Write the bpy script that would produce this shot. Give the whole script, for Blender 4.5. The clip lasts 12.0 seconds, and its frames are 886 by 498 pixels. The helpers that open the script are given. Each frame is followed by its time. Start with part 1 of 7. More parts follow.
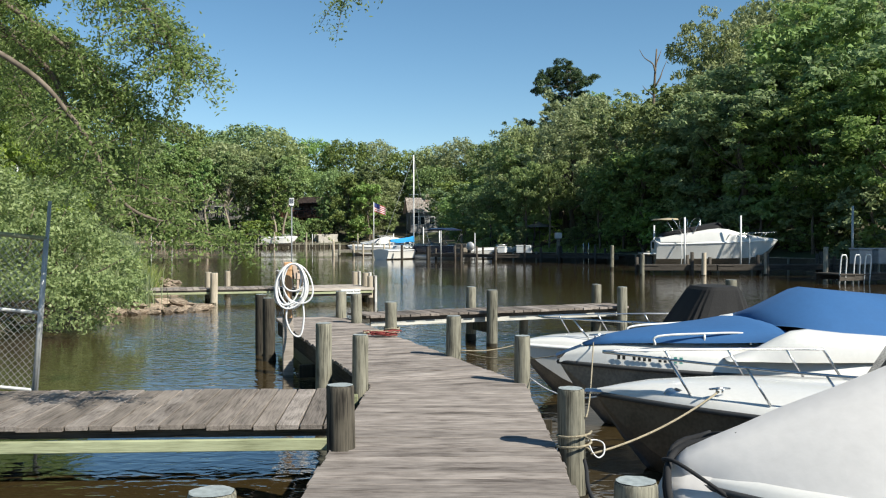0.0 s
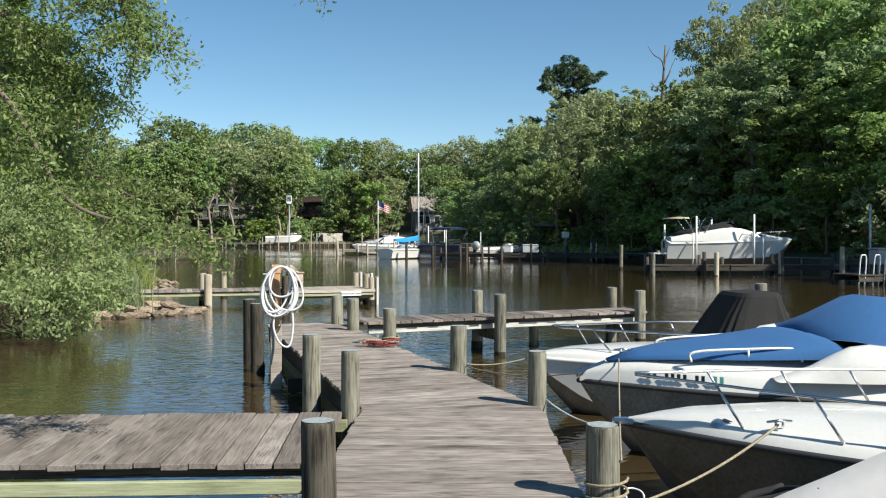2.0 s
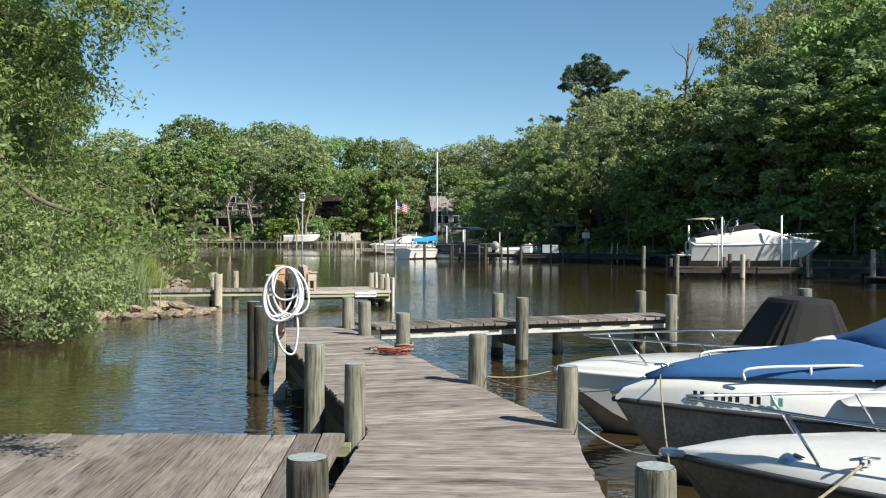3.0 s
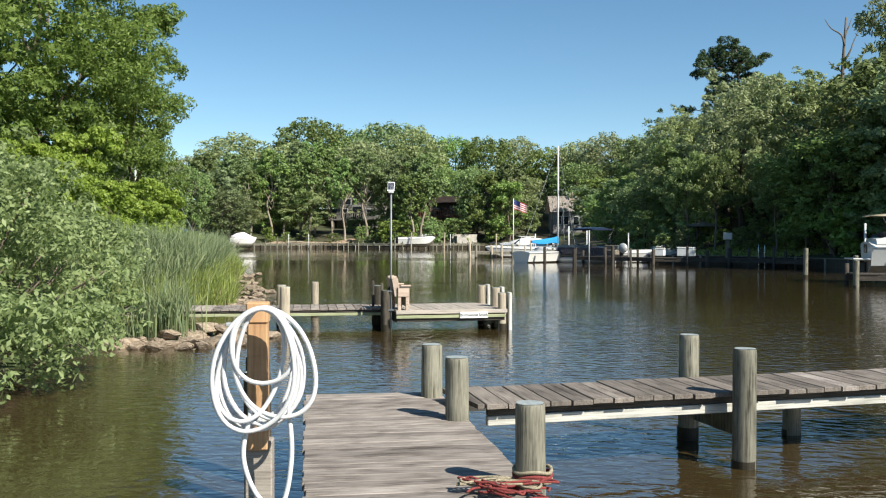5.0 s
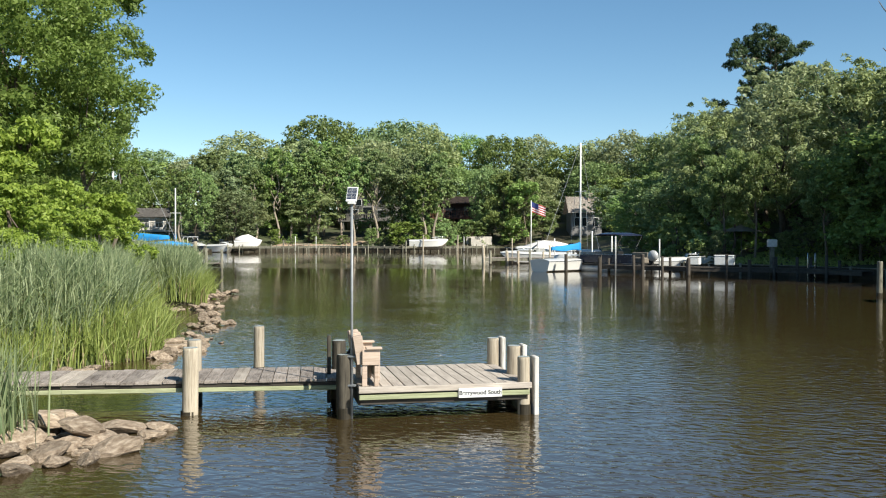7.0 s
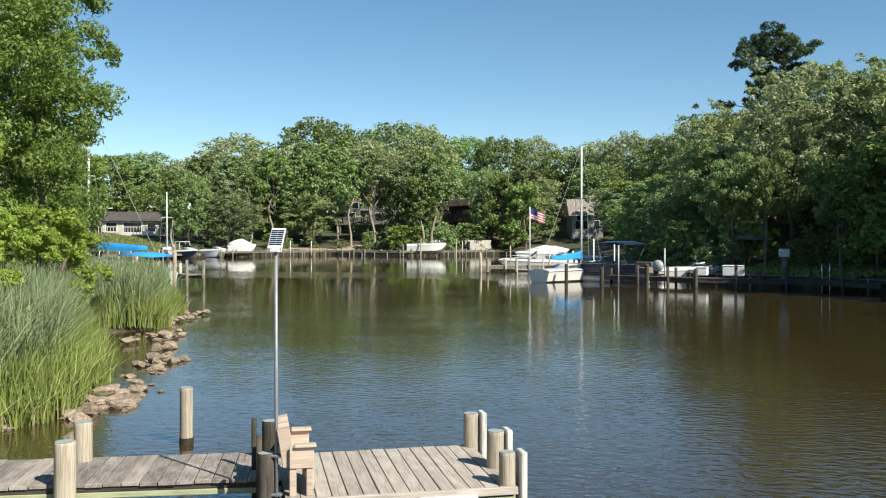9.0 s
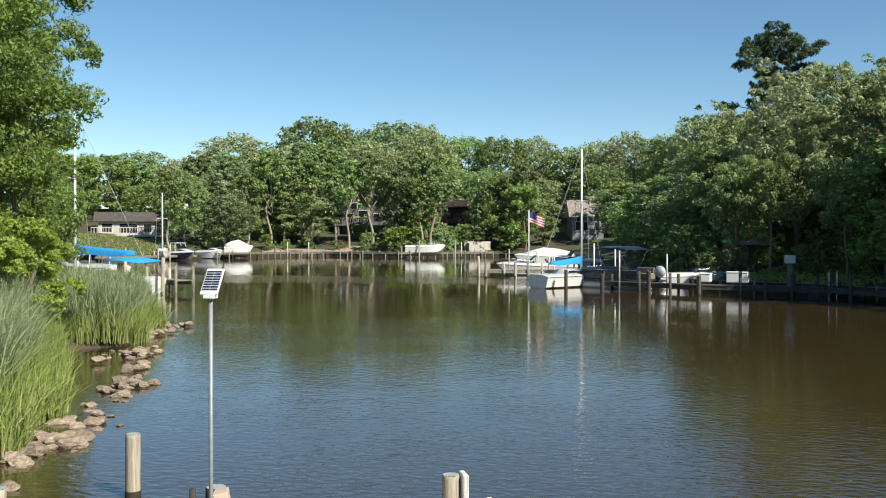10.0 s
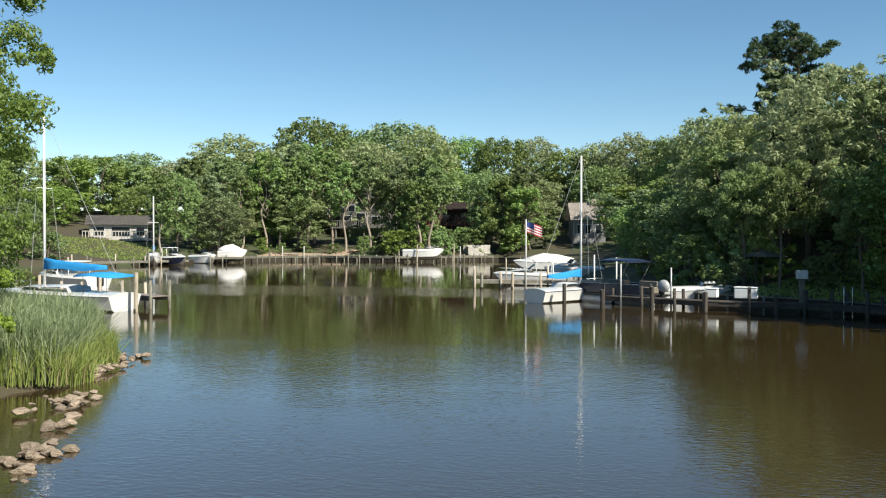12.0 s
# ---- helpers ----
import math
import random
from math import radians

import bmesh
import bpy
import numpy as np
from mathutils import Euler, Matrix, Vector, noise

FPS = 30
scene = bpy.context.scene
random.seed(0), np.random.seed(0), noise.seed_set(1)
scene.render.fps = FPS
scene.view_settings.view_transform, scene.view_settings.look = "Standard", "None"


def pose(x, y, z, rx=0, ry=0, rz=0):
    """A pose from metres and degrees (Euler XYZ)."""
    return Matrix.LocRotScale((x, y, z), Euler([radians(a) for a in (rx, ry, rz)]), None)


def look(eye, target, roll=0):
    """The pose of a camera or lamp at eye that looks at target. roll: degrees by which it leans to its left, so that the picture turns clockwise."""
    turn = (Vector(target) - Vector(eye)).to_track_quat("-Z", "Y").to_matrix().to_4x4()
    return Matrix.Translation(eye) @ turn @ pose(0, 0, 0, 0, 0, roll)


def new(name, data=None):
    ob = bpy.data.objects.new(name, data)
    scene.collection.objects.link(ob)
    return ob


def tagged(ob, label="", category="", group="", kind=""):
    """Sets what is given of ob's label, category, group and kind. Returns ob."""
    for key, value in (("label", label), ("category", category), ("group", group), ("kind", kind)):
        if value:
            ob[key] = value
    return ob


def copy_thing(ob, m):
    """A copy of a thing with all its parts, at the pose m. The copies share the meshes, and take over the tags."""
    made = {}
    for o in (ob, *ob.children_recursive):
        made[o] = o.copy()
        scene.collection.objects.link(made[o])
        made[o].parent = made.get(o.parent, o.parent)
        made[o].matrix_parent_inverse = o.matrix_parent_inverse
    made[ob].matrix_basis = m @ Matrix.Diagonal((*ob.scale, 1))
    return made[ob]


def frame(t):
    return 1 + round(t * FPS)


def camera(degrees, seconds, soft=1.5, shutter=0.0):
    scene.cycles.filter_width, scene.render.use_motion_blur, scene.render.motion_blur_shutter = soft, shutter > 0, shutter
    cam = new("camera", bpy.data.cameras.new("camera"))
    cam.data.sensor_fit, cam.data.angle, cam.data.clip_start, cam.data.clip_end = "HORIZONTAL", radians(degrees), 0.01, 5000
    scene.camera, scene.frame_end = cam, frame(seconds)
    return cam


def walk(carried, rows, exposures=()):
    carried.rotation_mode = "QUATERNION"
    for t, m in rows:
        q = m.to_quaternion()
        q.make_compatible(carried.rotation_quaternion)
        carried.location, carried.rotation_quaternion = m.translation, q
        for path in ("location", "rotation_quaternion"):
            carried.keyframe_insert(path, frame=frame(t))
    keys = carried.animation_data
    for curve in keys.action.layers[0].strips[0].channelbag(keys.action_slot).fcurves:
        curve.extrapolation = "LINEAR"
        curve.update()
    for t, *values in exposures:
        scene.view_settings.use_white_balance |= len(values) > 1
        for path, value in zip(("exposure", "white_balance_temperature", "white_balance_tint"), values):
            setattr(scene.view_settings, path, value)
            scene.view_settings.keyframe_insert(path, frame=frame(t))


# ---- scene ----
cam = camera(52.0, 12.0, 1.15)
PATH = [
    (0, (0.114, -0.191, 2.012), (0.056, 1.808, 1.986), -0.0),
    (0.5, (0.111, 0.11, 2.017), (0.05, 2.109, 1.99), 0.0),
    (1, (0.103, 0.435, 2.019), (0.04, 2.433, 1.992), -0.0),
    (1.5, (0.108, 0.75, 2.019), (0.041, 2.749, 1.992), -0.0),
    (2, (0.1, 1.058, 2.024), (0.03, 3.057, 1.996), -0.0),
    (2.5, (0.088, 1.405, 2.016), (0.016, 3.403, 1.988), 0.2),
    (4.5, (-0.308, 6.152, 2.005), (-0.642, 8.124, 1.979), -0.0),
    (5, (-0.606, 8.235, 2.004), (-0.973, 10.202, 1.979), 0.1),
    (5.5, (-0.913, 10.398, 2.078), (-1.299, 12.36, 2.053), 0.1),
    (6, (-1.212, 12.638, 2.237), (-1.61, 14.598, 2.212), 0.0),
    (6.5, (-1.449, 14.28, 2.412), (-1.848, 16.239, 2.386), 0.1),
    (7, (-1.513, 15.046, 2.501), (-1.913, 17.005, 2.475), 0.1),
    (9, (-1.687, 18.24, 3.099), (-2.089, 20.199, 3.074), -0.0),
    (9.5, (-1.707, 19.009, 3.291), (-2.11, 20.968, 3.264), 0.1),
    (10, (-1.741, 19.839, 3.479), (-2.144, 21.798, 3.452), 0.1),
    (10.5, (-1.714, 20.636, 3.706), (-2.12, 22.594, 3.678), 0.1),
    (11, (-1.7, 21.459, 3.903), (-2.106, 23.417, 3.875), 0.0),
    (11.5, (-1.706, 22.259, 4.112), (-2.114, 24.216, 4.084), 0.1),
    (12, (-1.691, 23.116, 4.332), (-2.1, 25.074, 4.302), 0.1),
]
walk(cam, [(t, look(eye, target, roll)) for t, eye, target, roll in PATH],
     exposures=[(0.0, 0.65, 6350, 7), (2.5, 0.66, 6350, 7), (4.5, 0.72, 6370, 7), (6.5, 0.77, 6440, 7), (9.0, 0.72, 6430, 7), (12.0, 0.70, 6430, 7)])

# ---- light ----
SUN_TO = Vector((0.84, -0.54, 0.87)).normalized()
world = bpy.data.worlds.new("world")
scene.world = world
world.use_nodes = True
wn, wl = world.node_tree.nodes, world.node_tree.links
sky = wn.new("ShaderNodeTexSky")
sky.sky_type, sky.sun_disc = "NISHITA", False
sky.sun_elevation, sky.sun_rotation = math.asin(SUN_TO.z), math.atan2(SUN_TO.x, SUN_TO.y)
sky.altitude, sky.air_density, sky.dust_density, sky.ozone_density = 100, 0.8, 0.0, 0.9
clear = wn.new("ShaderNodeHueSaturation")  # a very clear, deep blue day
clear.inputs["Hue"].default_value, clear.inputs["Saturation"].default_value = 0.492, 1.16
wl.new(sky.outputs[0], clear.inputs["Color"])
wl.new(clear.outputs[0], wn["Background"].inputs[0])
wn["Background"].inputs[1].default_value = 0.081
sun_data = bpy.data.lights.new("sun", "SUN")
sun_data.energy, sun_data.angle, sun_data.color = 5.0, radians(0.5), (1.0, 0.93, 0.81)
sun = new("sun", sun_data)
sun.matrix_world = look(SUN_TO * 60, (0, 0, 0))


# ---- helpers of this scene ----
def mesh_of(name, verts, faces, mat=None, smooth=False):
    me = bpy.data.meshes.new(name)
    verts = np.asarray(verts, np.float32)
    if isinstance(faces, np.ndarray):
        n, k = faces.shape
        me.vertices.add(len(verts))
        me.vertices.foreach_set("co", verts.ravel())
        me.loops.add(n * k)
        me.loops.foreach_set("vertex_index", faces.astype(np.int32).ravel())
        me.polygons.add(n)
        me.polygons.foreach_set("loop_start", np.arange(0, n * k, k, dtype=np.int32))
        me.update(calc_edges=True)
    else:
        me.from_pydata([tuple(map(float, v)) for v in verts], [], faces)
        me.update()
    if mat:
        me.materials.append(mat)
    if smooth:
        me.polygons.foreach_set("use_smooth", np.ones(len(me.polygons), bool))
    return me


def part(name, bm, material, parent, label="", smooth=False):
    """Links a bmesh as one mesh object under a thing or a part."""
    me = bpy.data.meshes.new(name)
    bm.normal_update()
    bm.to_mesh(me)
    bm.free()
    if smooth:
        me.polygons.foreach_set("use_smooth", np.ones(len(me.polygons), bool))
    me.materials.append(material)
    ob = new(name, me)
    ob.parent = parent
    return tagged(ob, label)


def part_mesh(name, me, parent, m=None, label=""):
    ob = new(name, me)
    ob.parent = parent
    if m is not None:
        ob.matrix_basis = m
    return tagged(ob, label)


def thing(name, m=None, label="", category="", group="", kind=""):
    ob = new(name)
    ob.empty_display_size = 0.1
    if m is not None:
        ob.matrix_basis = m
    return tagged(ob, label, category, group, kind)


def solo(name, bm, material, m=None, label="", category="", group="", kind="", smooth=False):
    ob = part(name, bm, material, None, label, smooth)
    if m is not None:
        ob.matrix_basis = m
    return tagged(ob, "", category, group, kind)


def box(bm, x0, x1, y0, y1, z0, z1, bevel=0.0, m=None):
    made = bmesh.ops.create_cube(bm, size=1.0)["verts"]
    bmesh.ops.scale(bm, vec=(x1 - x0, y1 - y0, z1 - z0), verts=made)
    bmesh.ops.translate(bm, vec=((x0 + x1) / 2, (y0 + y1) / 2, (z0 + z1) / 2), verts=made)
    if m is not None:
        bmesh.ops.transform(bm, matrix=m, verts=made)
    if bevel:
        edges = list({e for v in made for e in v.link_edges})
        bmesh.ops.bevel(bm, geom=edges, offset=bevel, segments=1, affect="EDGES")
    return bm


def tube(bm, pts, r, seg=6, closed=False):
    """A round bar swept along points."""
    pts = [Vector(p) for p in pts]
    n, rings, side = len(pts), [], None
    for i, p in enumerate(pts):
        a = pts[(i - 1) % n] if closed or i else p
        b = pts[(i + 1) % n] if closed or i < n - 1 else p
        way = (b - a).normalized()
        if side is None:
            side = way.orthogonal().normalized()
        side = (side - way * side.dot(way)).normalized()
        up = way.cross(side)
        rr = r[i] if isinstance(r, (list, tuple)) else r
        rings.append([bm.verts.new(p + side * (rr * math.cos(2 * math.pi * k / seg)) + up * (rr * math.sin(2 * math.pi * k / seg))) for k in range(seg)])
    for i in range(n if closed else n - 1):
        u, v = rings[i], rings[(i + 1) % n]
        for k in range(seg):
            bm.faces.new((u[k], u[(k + 1) % seg], v[(k + 1) % seg], v[k]))
    if not closed:
        bm.faces.new(rings[0][::-1])
        bm.faces.new(rings[-1])
    return bm


def grid_of(bm, rows, close=False):
    """Faces over rows of points; close joins each row's end to its start."""
    made = [[bm.verts.new(p) for p in row] for row in rows]
    for u, v in zip(made, made[1:]):
        k = len(u)
        for i in range(k if close else k - 1):
            try:
                bm.faces.new((u[i], u[(i + 1) % k], v[(i + 1) % k], v[i]))
            except ValueError:
                pass
    return made


def curve_pts(points, n=8):
    """Catmull-Rom through points."""
    p = [Vector(q) for q in points]
    p = [2 * p[0] - p[1]] + p + [2 * p[-1] - p[-2]]
    out = []
    for i in range(1, len(p) - 2):
        for k in range(n):
            t = k / n
            a, b, c, d = p[i - 1], p[i], p[i + 1], p[i + 2]
            out.append(0.5 * (2 * b + (c - a) * t + (2 * a - 5 * b + 4 * c - d) * t * t + (3 * b - a - 3 * c + d) * t ** 3))
    return out + [p[-2]]


def sag(a, b, drop, n=12):
    a, b = Vector(a), Vector(b)
    return [a.lerp(b, k / n) - Vector((0, 0, drop * 4 * (k / n) * (1 - k / n))) for k in range(n + 1)]


# ---- materials ----
def material(name, build):
    mat = bpy.data.materials.new(name)
    mat.use_nodes = True
    nt = mat.node_tree
    nt.nodes.clear()
    out = nt.nodes.new("ShaderNodeOutputMaterial")
    bsdf = nt.nodes.new("ShaderNodeBsdfPrincipled")
    nt.links.new(bsdf.outputs[0], out.inputs[0])
    build(nt, bsdf, out)
    return mat


def node(nt, kind, ins=None, **props):
    nd = nt.nodes.new("ShaderNode" + kind)
    for k, v in props.items():
        if k == "noise_dimensions":
            nd.noise_dimensions = v
        elif k == "blend_type":
            nd.blend_type = v
        elif k == "data_type":
            nd.data_type = v
        elif k == "operation":
            nd.operation = v
        elif k == "vector_type":
            nd.vector_type = v
        elif k == "bands_direction":
            nd.bands_direction = v
        elif k == "feature":
            nd.feature = v
    for k, v in (ins or {}).items():
        if hasattr(v, "is_output"):
            nt.links.new(v, nd.inputs[k])
        else:
            nd.inputs[k].default_value = v
    return nd


def ramp(nt, fac, stops):
    nd = nt.nodes.new("ShaderNodeValToRGB")
    while len(nd.color_ramp.elements) < len(stops):
        nd.color_ramp.elements.new(0.5)
    for el, (at, col) in zip(nd.color_ramp.elements, stops):
        el.position, el.color = at, (*col, 1)
    nt.links.new(fac, nd.inputs[0])
    return nd.outputs[0]


def mixed(nt, fac, a, b, kind="MIX"):
    nd = node(nt, "Mix", data_type="RGBA", blend_type=kind)
    for k, v in ((0, fac), (6, a), (7, b)):
        if hasattr(v, "is_output"):
            nt.links.new(v, nd.inputs[k])
        else:
            nd.inputs[k].default_value = v if k == 0 else (*v, 1)
    return nd.outputs[2]


def bump(nt, bsdf, height, strength, dist):
    nd = node(nt, "Bump", {"Height": height, "Strength": strength, "Distance": dist})
    nt.links.new(nd.outputs[0], bsdf.inputs["Normal"])


def local(nt, scale=(1, 1, 1), shift=None):
    tc = nt.nodes.new("ShaderNodeTexCoord")
    mp = node(nt, "Mapping", {"Vector": tc.outputs["Object"], "Scale": scale})
    if shift is not None:
        nt.links.new(shift, mp.inputs["Location"])
    return mp.outputs[0]


def wood(name, dark, light, grain=(2.2, 42, 42), vary=0.2, rough=0.85, blotch=(2.4, 9, 9)):
    """Weathered timber with its grain along local x."""
    def build(nt, b, out):
        info = nt.nodes.new("ShaderNodeObjectInfo")
        shift = node(nt, "VectorMath", {0: (37.0, 11.0, 5.0), 3: info.outputs["Random"]}, operation="SCALE").outputs[0]
        g = node(nt, "TexNoise", {"Vector": local(nt, grain, shift), "Scale": 1.0, "Detail": 7.0, "Roughness": 0.7}).outputs[0]
        w = node(nt, "TexNoise", {"Vector": local(nt, blotch, shift), "Scale": 1.0, "Detail": 5.0, "Roughness": 0.6}).outputs[0]
        fine = node(nt, "TexNoise", {"Vector": local(nt, [k * (1.7 if k < 10 else 3.4) for k in grain], shift), "Scale": 1.0, "Detail": 3.0, "Roughness": 0.6}).outputs[0]
        both = node(nt, "Math", {0: node(nt, "Math", {0: g, 1: 0.38}, operation="MULTIPLY").outputs[0], 1: node(nt, "Math", {0: w, 1: 0.28}, operation="MULTIPLY").outputs[0]}, operation="ADD").outputs[0]
        both = node(nt, "Math", {0: both, 1: node(nt, "Math", {0: fine, 1: 0.34}, operation="MULTIPLY").outputs[0]}, operation="ADD").outputs[0]
        mid = [(p * 0.45 + q * 0.55) for p, q in zip(dark, light)]
        col = ramp(nt, both, [(0.39, dark), (0.49, mid), (0.61, light)])
        tone = node(nt, "MapRange", {0: info.outputs["Random"], 3: 1 - vary, 4: 1 + vary * 0.7}).outputs[0]
        hsv = node(nt, "HueSaturation", {"Color": col, "Value": tone})
        nt.links.new(hsv.outputs[0], b.inputs["Base Color"])
        b.inputs["Roughness"].default_value = rough
        b.inputs["Specular IOR Level"].default_value = 0.25
        bump(nt, b, g, 0.7, 0.006)
    return material(name, build)


def plain(name, col, rough=0.5, metal=0.0, spots=0.12, size=6.0, spec=0.5, relief=0.0, coat=0.0):
    """Painted or moulded surface with light soiling at two scales."""
    def build(nt, b, out):
        v = local(nt)
        a = node(nt, "TexNoise", {"Vector": v, "Scale": size, "Detail": 5.0}).outputs[0]
        c = node(nt, "TexNoise", {"Vector": v, "Scale": size * 9, "Detail": 3.0}).outputs[0]
        m = node(nt, "Math", {0: a, 1: c}, operation="ADD").outputs[0]
        f = ramp(nt, node(nt, "Math", {0: m, 1: 0.5}, operation="MULTIPLY").outputs[0], [(0.38, (1, 1, 1)), (0.62, (0, 0, 0))])
        nt.links.new(mixed(nt, f, col, [x * (1 - 2.2 * spots) for x in col]), b.inputs["Base Color"])
        r = node(nt, "MapRange", {0: a, 3: max(0.02, rough - 0.08), 4: min(1, rough + 0.08)}).outputs[0]
        nt.links.new(r, b.inputs["Roughness"])
        b.inputs["Metallic"].default_value = metal
        b.inputs["Specular IOR Level"].default_value = spec
        b.inputs["Coat Weight"].default_value = coat
        if relief:
            bump(nt, b, m, 0.6, relief)
    return material(name, build)


def leafy(name, dark, light, through_light=0.35, vary=0.0):
    def build(nt, b, out):
        geo = nt.nodes.new("ShaderNodeNewGeometry")
        info = nt.nodes.new("ShaderNodeObjectInfo")
        col = mixed(nt, geo.outputs["Random Per Island"], dark, light)
        hue = node(nt, "MapRange", {0: info.outputs["Random"], 3: 0.5 - 0.025 * vary, 4: 0.5 + 0.015 * vary}).outputs[0]
        val = node(nt, "MapRange", {0: info.outputs["Random"], 3: 1 - 0.34 * vary, 4: 1 + 0.34 * vary}).outputs[0]
        sat = node(nt, "MapRange", {0: node(nt, "Math", {0: node(nt, "Math", {0: info.outputs["Random"], 1: 7.31}, operation="MULTIPLY").outputs[0]}, operation="FRACT").outputs[0], 3: 1 - 0.28 * vary, 4: 1 + 0.08 * vary}).outputs[0]
        hsv = node(nt, "HueSaturation", {"Color": col, "Hue": hue, "Saturation": sat, "Value": val}).outputs[0]
        nt.links.new(hsv, b.inputs["Base Color"])
        b.inputs["Roughness"].default_value = 0.5
        b.inputs["Specular IOR Level"].default_value = 0.35
        tr = node(nt, "BsdfTranslucent", {"Color": hsv})
        mx = node(nt, "MixShader", {0: through_light})
        nt.links.new(b.outputs[0], mx.inputs[1])
        nt.links.new(tr.outputs[0], mx.inputs[2])
        nt.links.new(mx.outputs[0], out.inputs[0])
    return material(name, build)


def water_build(nt, b, out):
    tc = nt.nodes.new("ShaderNodeTexCoord")
    v = tc.outputs["Object"]
    n1 = node(nt, "TexNoise", {"Vector": node(nt, "Mapping", {"Vector": v, "Scale": (0.75, 1.3, 1)}).outputs[0], "Scale": 5.6, "Detail": 2.0, "Roughness": 0.45, "Distortion": 0.5}).outputs[0]
    n2 = node(nt, "TexNoise", {"Vector": node(nt, "Mapping", {"Vector": v, "Scale": (0.7, 1.5, 1)}).outputs[0], "Scale": 1.1, "Detail": 1.0}).outputs[0]
    calm = node(nt, "TexNoise", {"Vector": node(nt, "Mapping", {"Vector": v, "Scale": (0.5, 1.5, 1)}).outputs[0], "Scale": 0.045, "Detail": 3.0}).outputs[0]
    amp = node(nt, "MapRange", {0: calm, 1: 0.38, 2: 0.6, 3: 0.55, 4: 1.0}).outputs[0]
    patch = node(nt, "TexNoise", {"Vector": node(nt, "Mapping", {"Vector": v, "Scale": (0.7, 1.3, 1)}).outputs[0], "Scale": 0.33, "Detail": 3.0, "Roughness": 0.6}).outputs[0]
    amp = node(nt, "Math", {0: amp, 1: node(nt, "MapRange", {0: patch, 1: 0.4, 2: 0.62, 3: 0.75, 4: 1.15}).outputs[0]}, operation="MULTIPLY").outputs[0]
    # the breeze dies away towards the wooded head of the creek
    sep = node(nt, "SeparateXYZ", {0: v})
    lee = node(nt, "MapRange", {0: sep.outputs[1], 1: 18.0, 2: 74.0, 3: 1.5, 4: 0.22}).outputs[0]
    amp = node(nt, "Math", {0: amp, 1: lee}, operation="MULTIPLY").outputs[0]
    # a light gust lies across the creek
    far = node(nt, "Math", {0: node(nt, "Math", {0: calm, 1: 14.0}, operation="MULTIPLY").outputs[0], 1: sep.outputs[1]}, operation="ADD").outputs[0]
    off = node(nt, "Math", {0: node(nt, "Math", {0: far, 1: 97.0}, operation="SUBTRACT").outputs[0]}, operation="ABSOLUTE").outputs[0]
    gust = node(nt, "MapRange", {0: off, 1: 4.0, 2: 8.0, 3: 1.0, 4: 0.0}).outputs[0]
    amp = node(nt, "Math", {0: amp, 1: gust}, operation="ADD").outputs[0]
    # and another ruffles the open water off the end of the dock
    reach = node(nt, "VectorMath", {0: v, 1: (2.0, 27.0, 0.0)}, operation="DISTANCE").outputs["Value"]
    amp = node(nt, "Math", {0: amp, 1: node(nt, "MapRange", {0: reach, 1: 4.0, 2: 13.0, 3: 0.7, 4: 0.0}).outputs[0]}, operation="ADD").outputs[0]
    h = node(nt, "Math", {0: n1, 1: node(nt, "Math", {0: n2, 1: 0.25}, operation="MULTIPLY").outputs[0]}, operation="ADD").outputs[0]
    h = node(nt, "Math", {0: h, 1: amp}, operation="MULTIPLY").outputs[0]
    bump(nt, b, h, 1.0, 0.010)
    b.inputs["Base Color"].default_value = (0.042, 0.029, 0.0115, 1)
    nt.links.new(node(nt, "MapRange", {0: amp, 1: 0.1, 2: 1.6, 3: 0.015, 4: 0.05}).outputs[0], b.inputs["Roughness"])
    b.inputs["IOR"].default_value = 1.9
    b.inputs["Specular IOR Level"].default_value = 0.8


def ground_build(nt, b, out):
    tc = nt.nodes.new("ShaderNodeTexCoord")
    v = tc.outputs["Object"]
    a = node(nt, "TexNoise", {"Vector": v, "Scale": 0.12, "Detail": 5.0}).outputs[0]
    c = node(nt, "TexNoise", {"Vector": v, "Scale": 3.0, "Detail": 5.0}).outputs[0]
    col = ramp(nt, a, [(0.4, (0.075, 0.055, 0.032)), (0.5, (0.05, 0.06, 0.022)), (0.62, (0.05, 0.09, 0.02))])
    nt.links.new(mixed(nt, c, col, (0.06, 0.055, 0.03)), b.inputs["Base Color"])
    b.inputs["Roughness"].default_value = 0.95
    bump(nt, b, c, 0.8, 0.06)


def rock_build(nt, b, out):
    info = nt.nodes.new("ShaderNodeObjectInfo")
    v = local(nt)
    a = node(nt, "TexNoise", {"Vector": v, "Scale": 3.5, "Detail": 8.0, "Roughness": 0.65}).outputs[0]
    col = ramp(nt, a, [(0.35, (0.15, 0.105, 0.07)), (0.55, (0.34, 0.265, 0.195)), (0.7, (0.50, 0.42, 0.33))])
    val = node(nt, "MapRange", {0: info.outputs["Random"], 3: 0.65, 4: 1.15}).outputs[0]
    nt.links.new(node(nt, "HueSaturation", {"Color": col, "Value": val}).outputs[0], b.inputs["Base Color"])
    b.inputs["Roughness"].default_value = 0.9
    bump(nt, b, a, 0.8, 0.05)


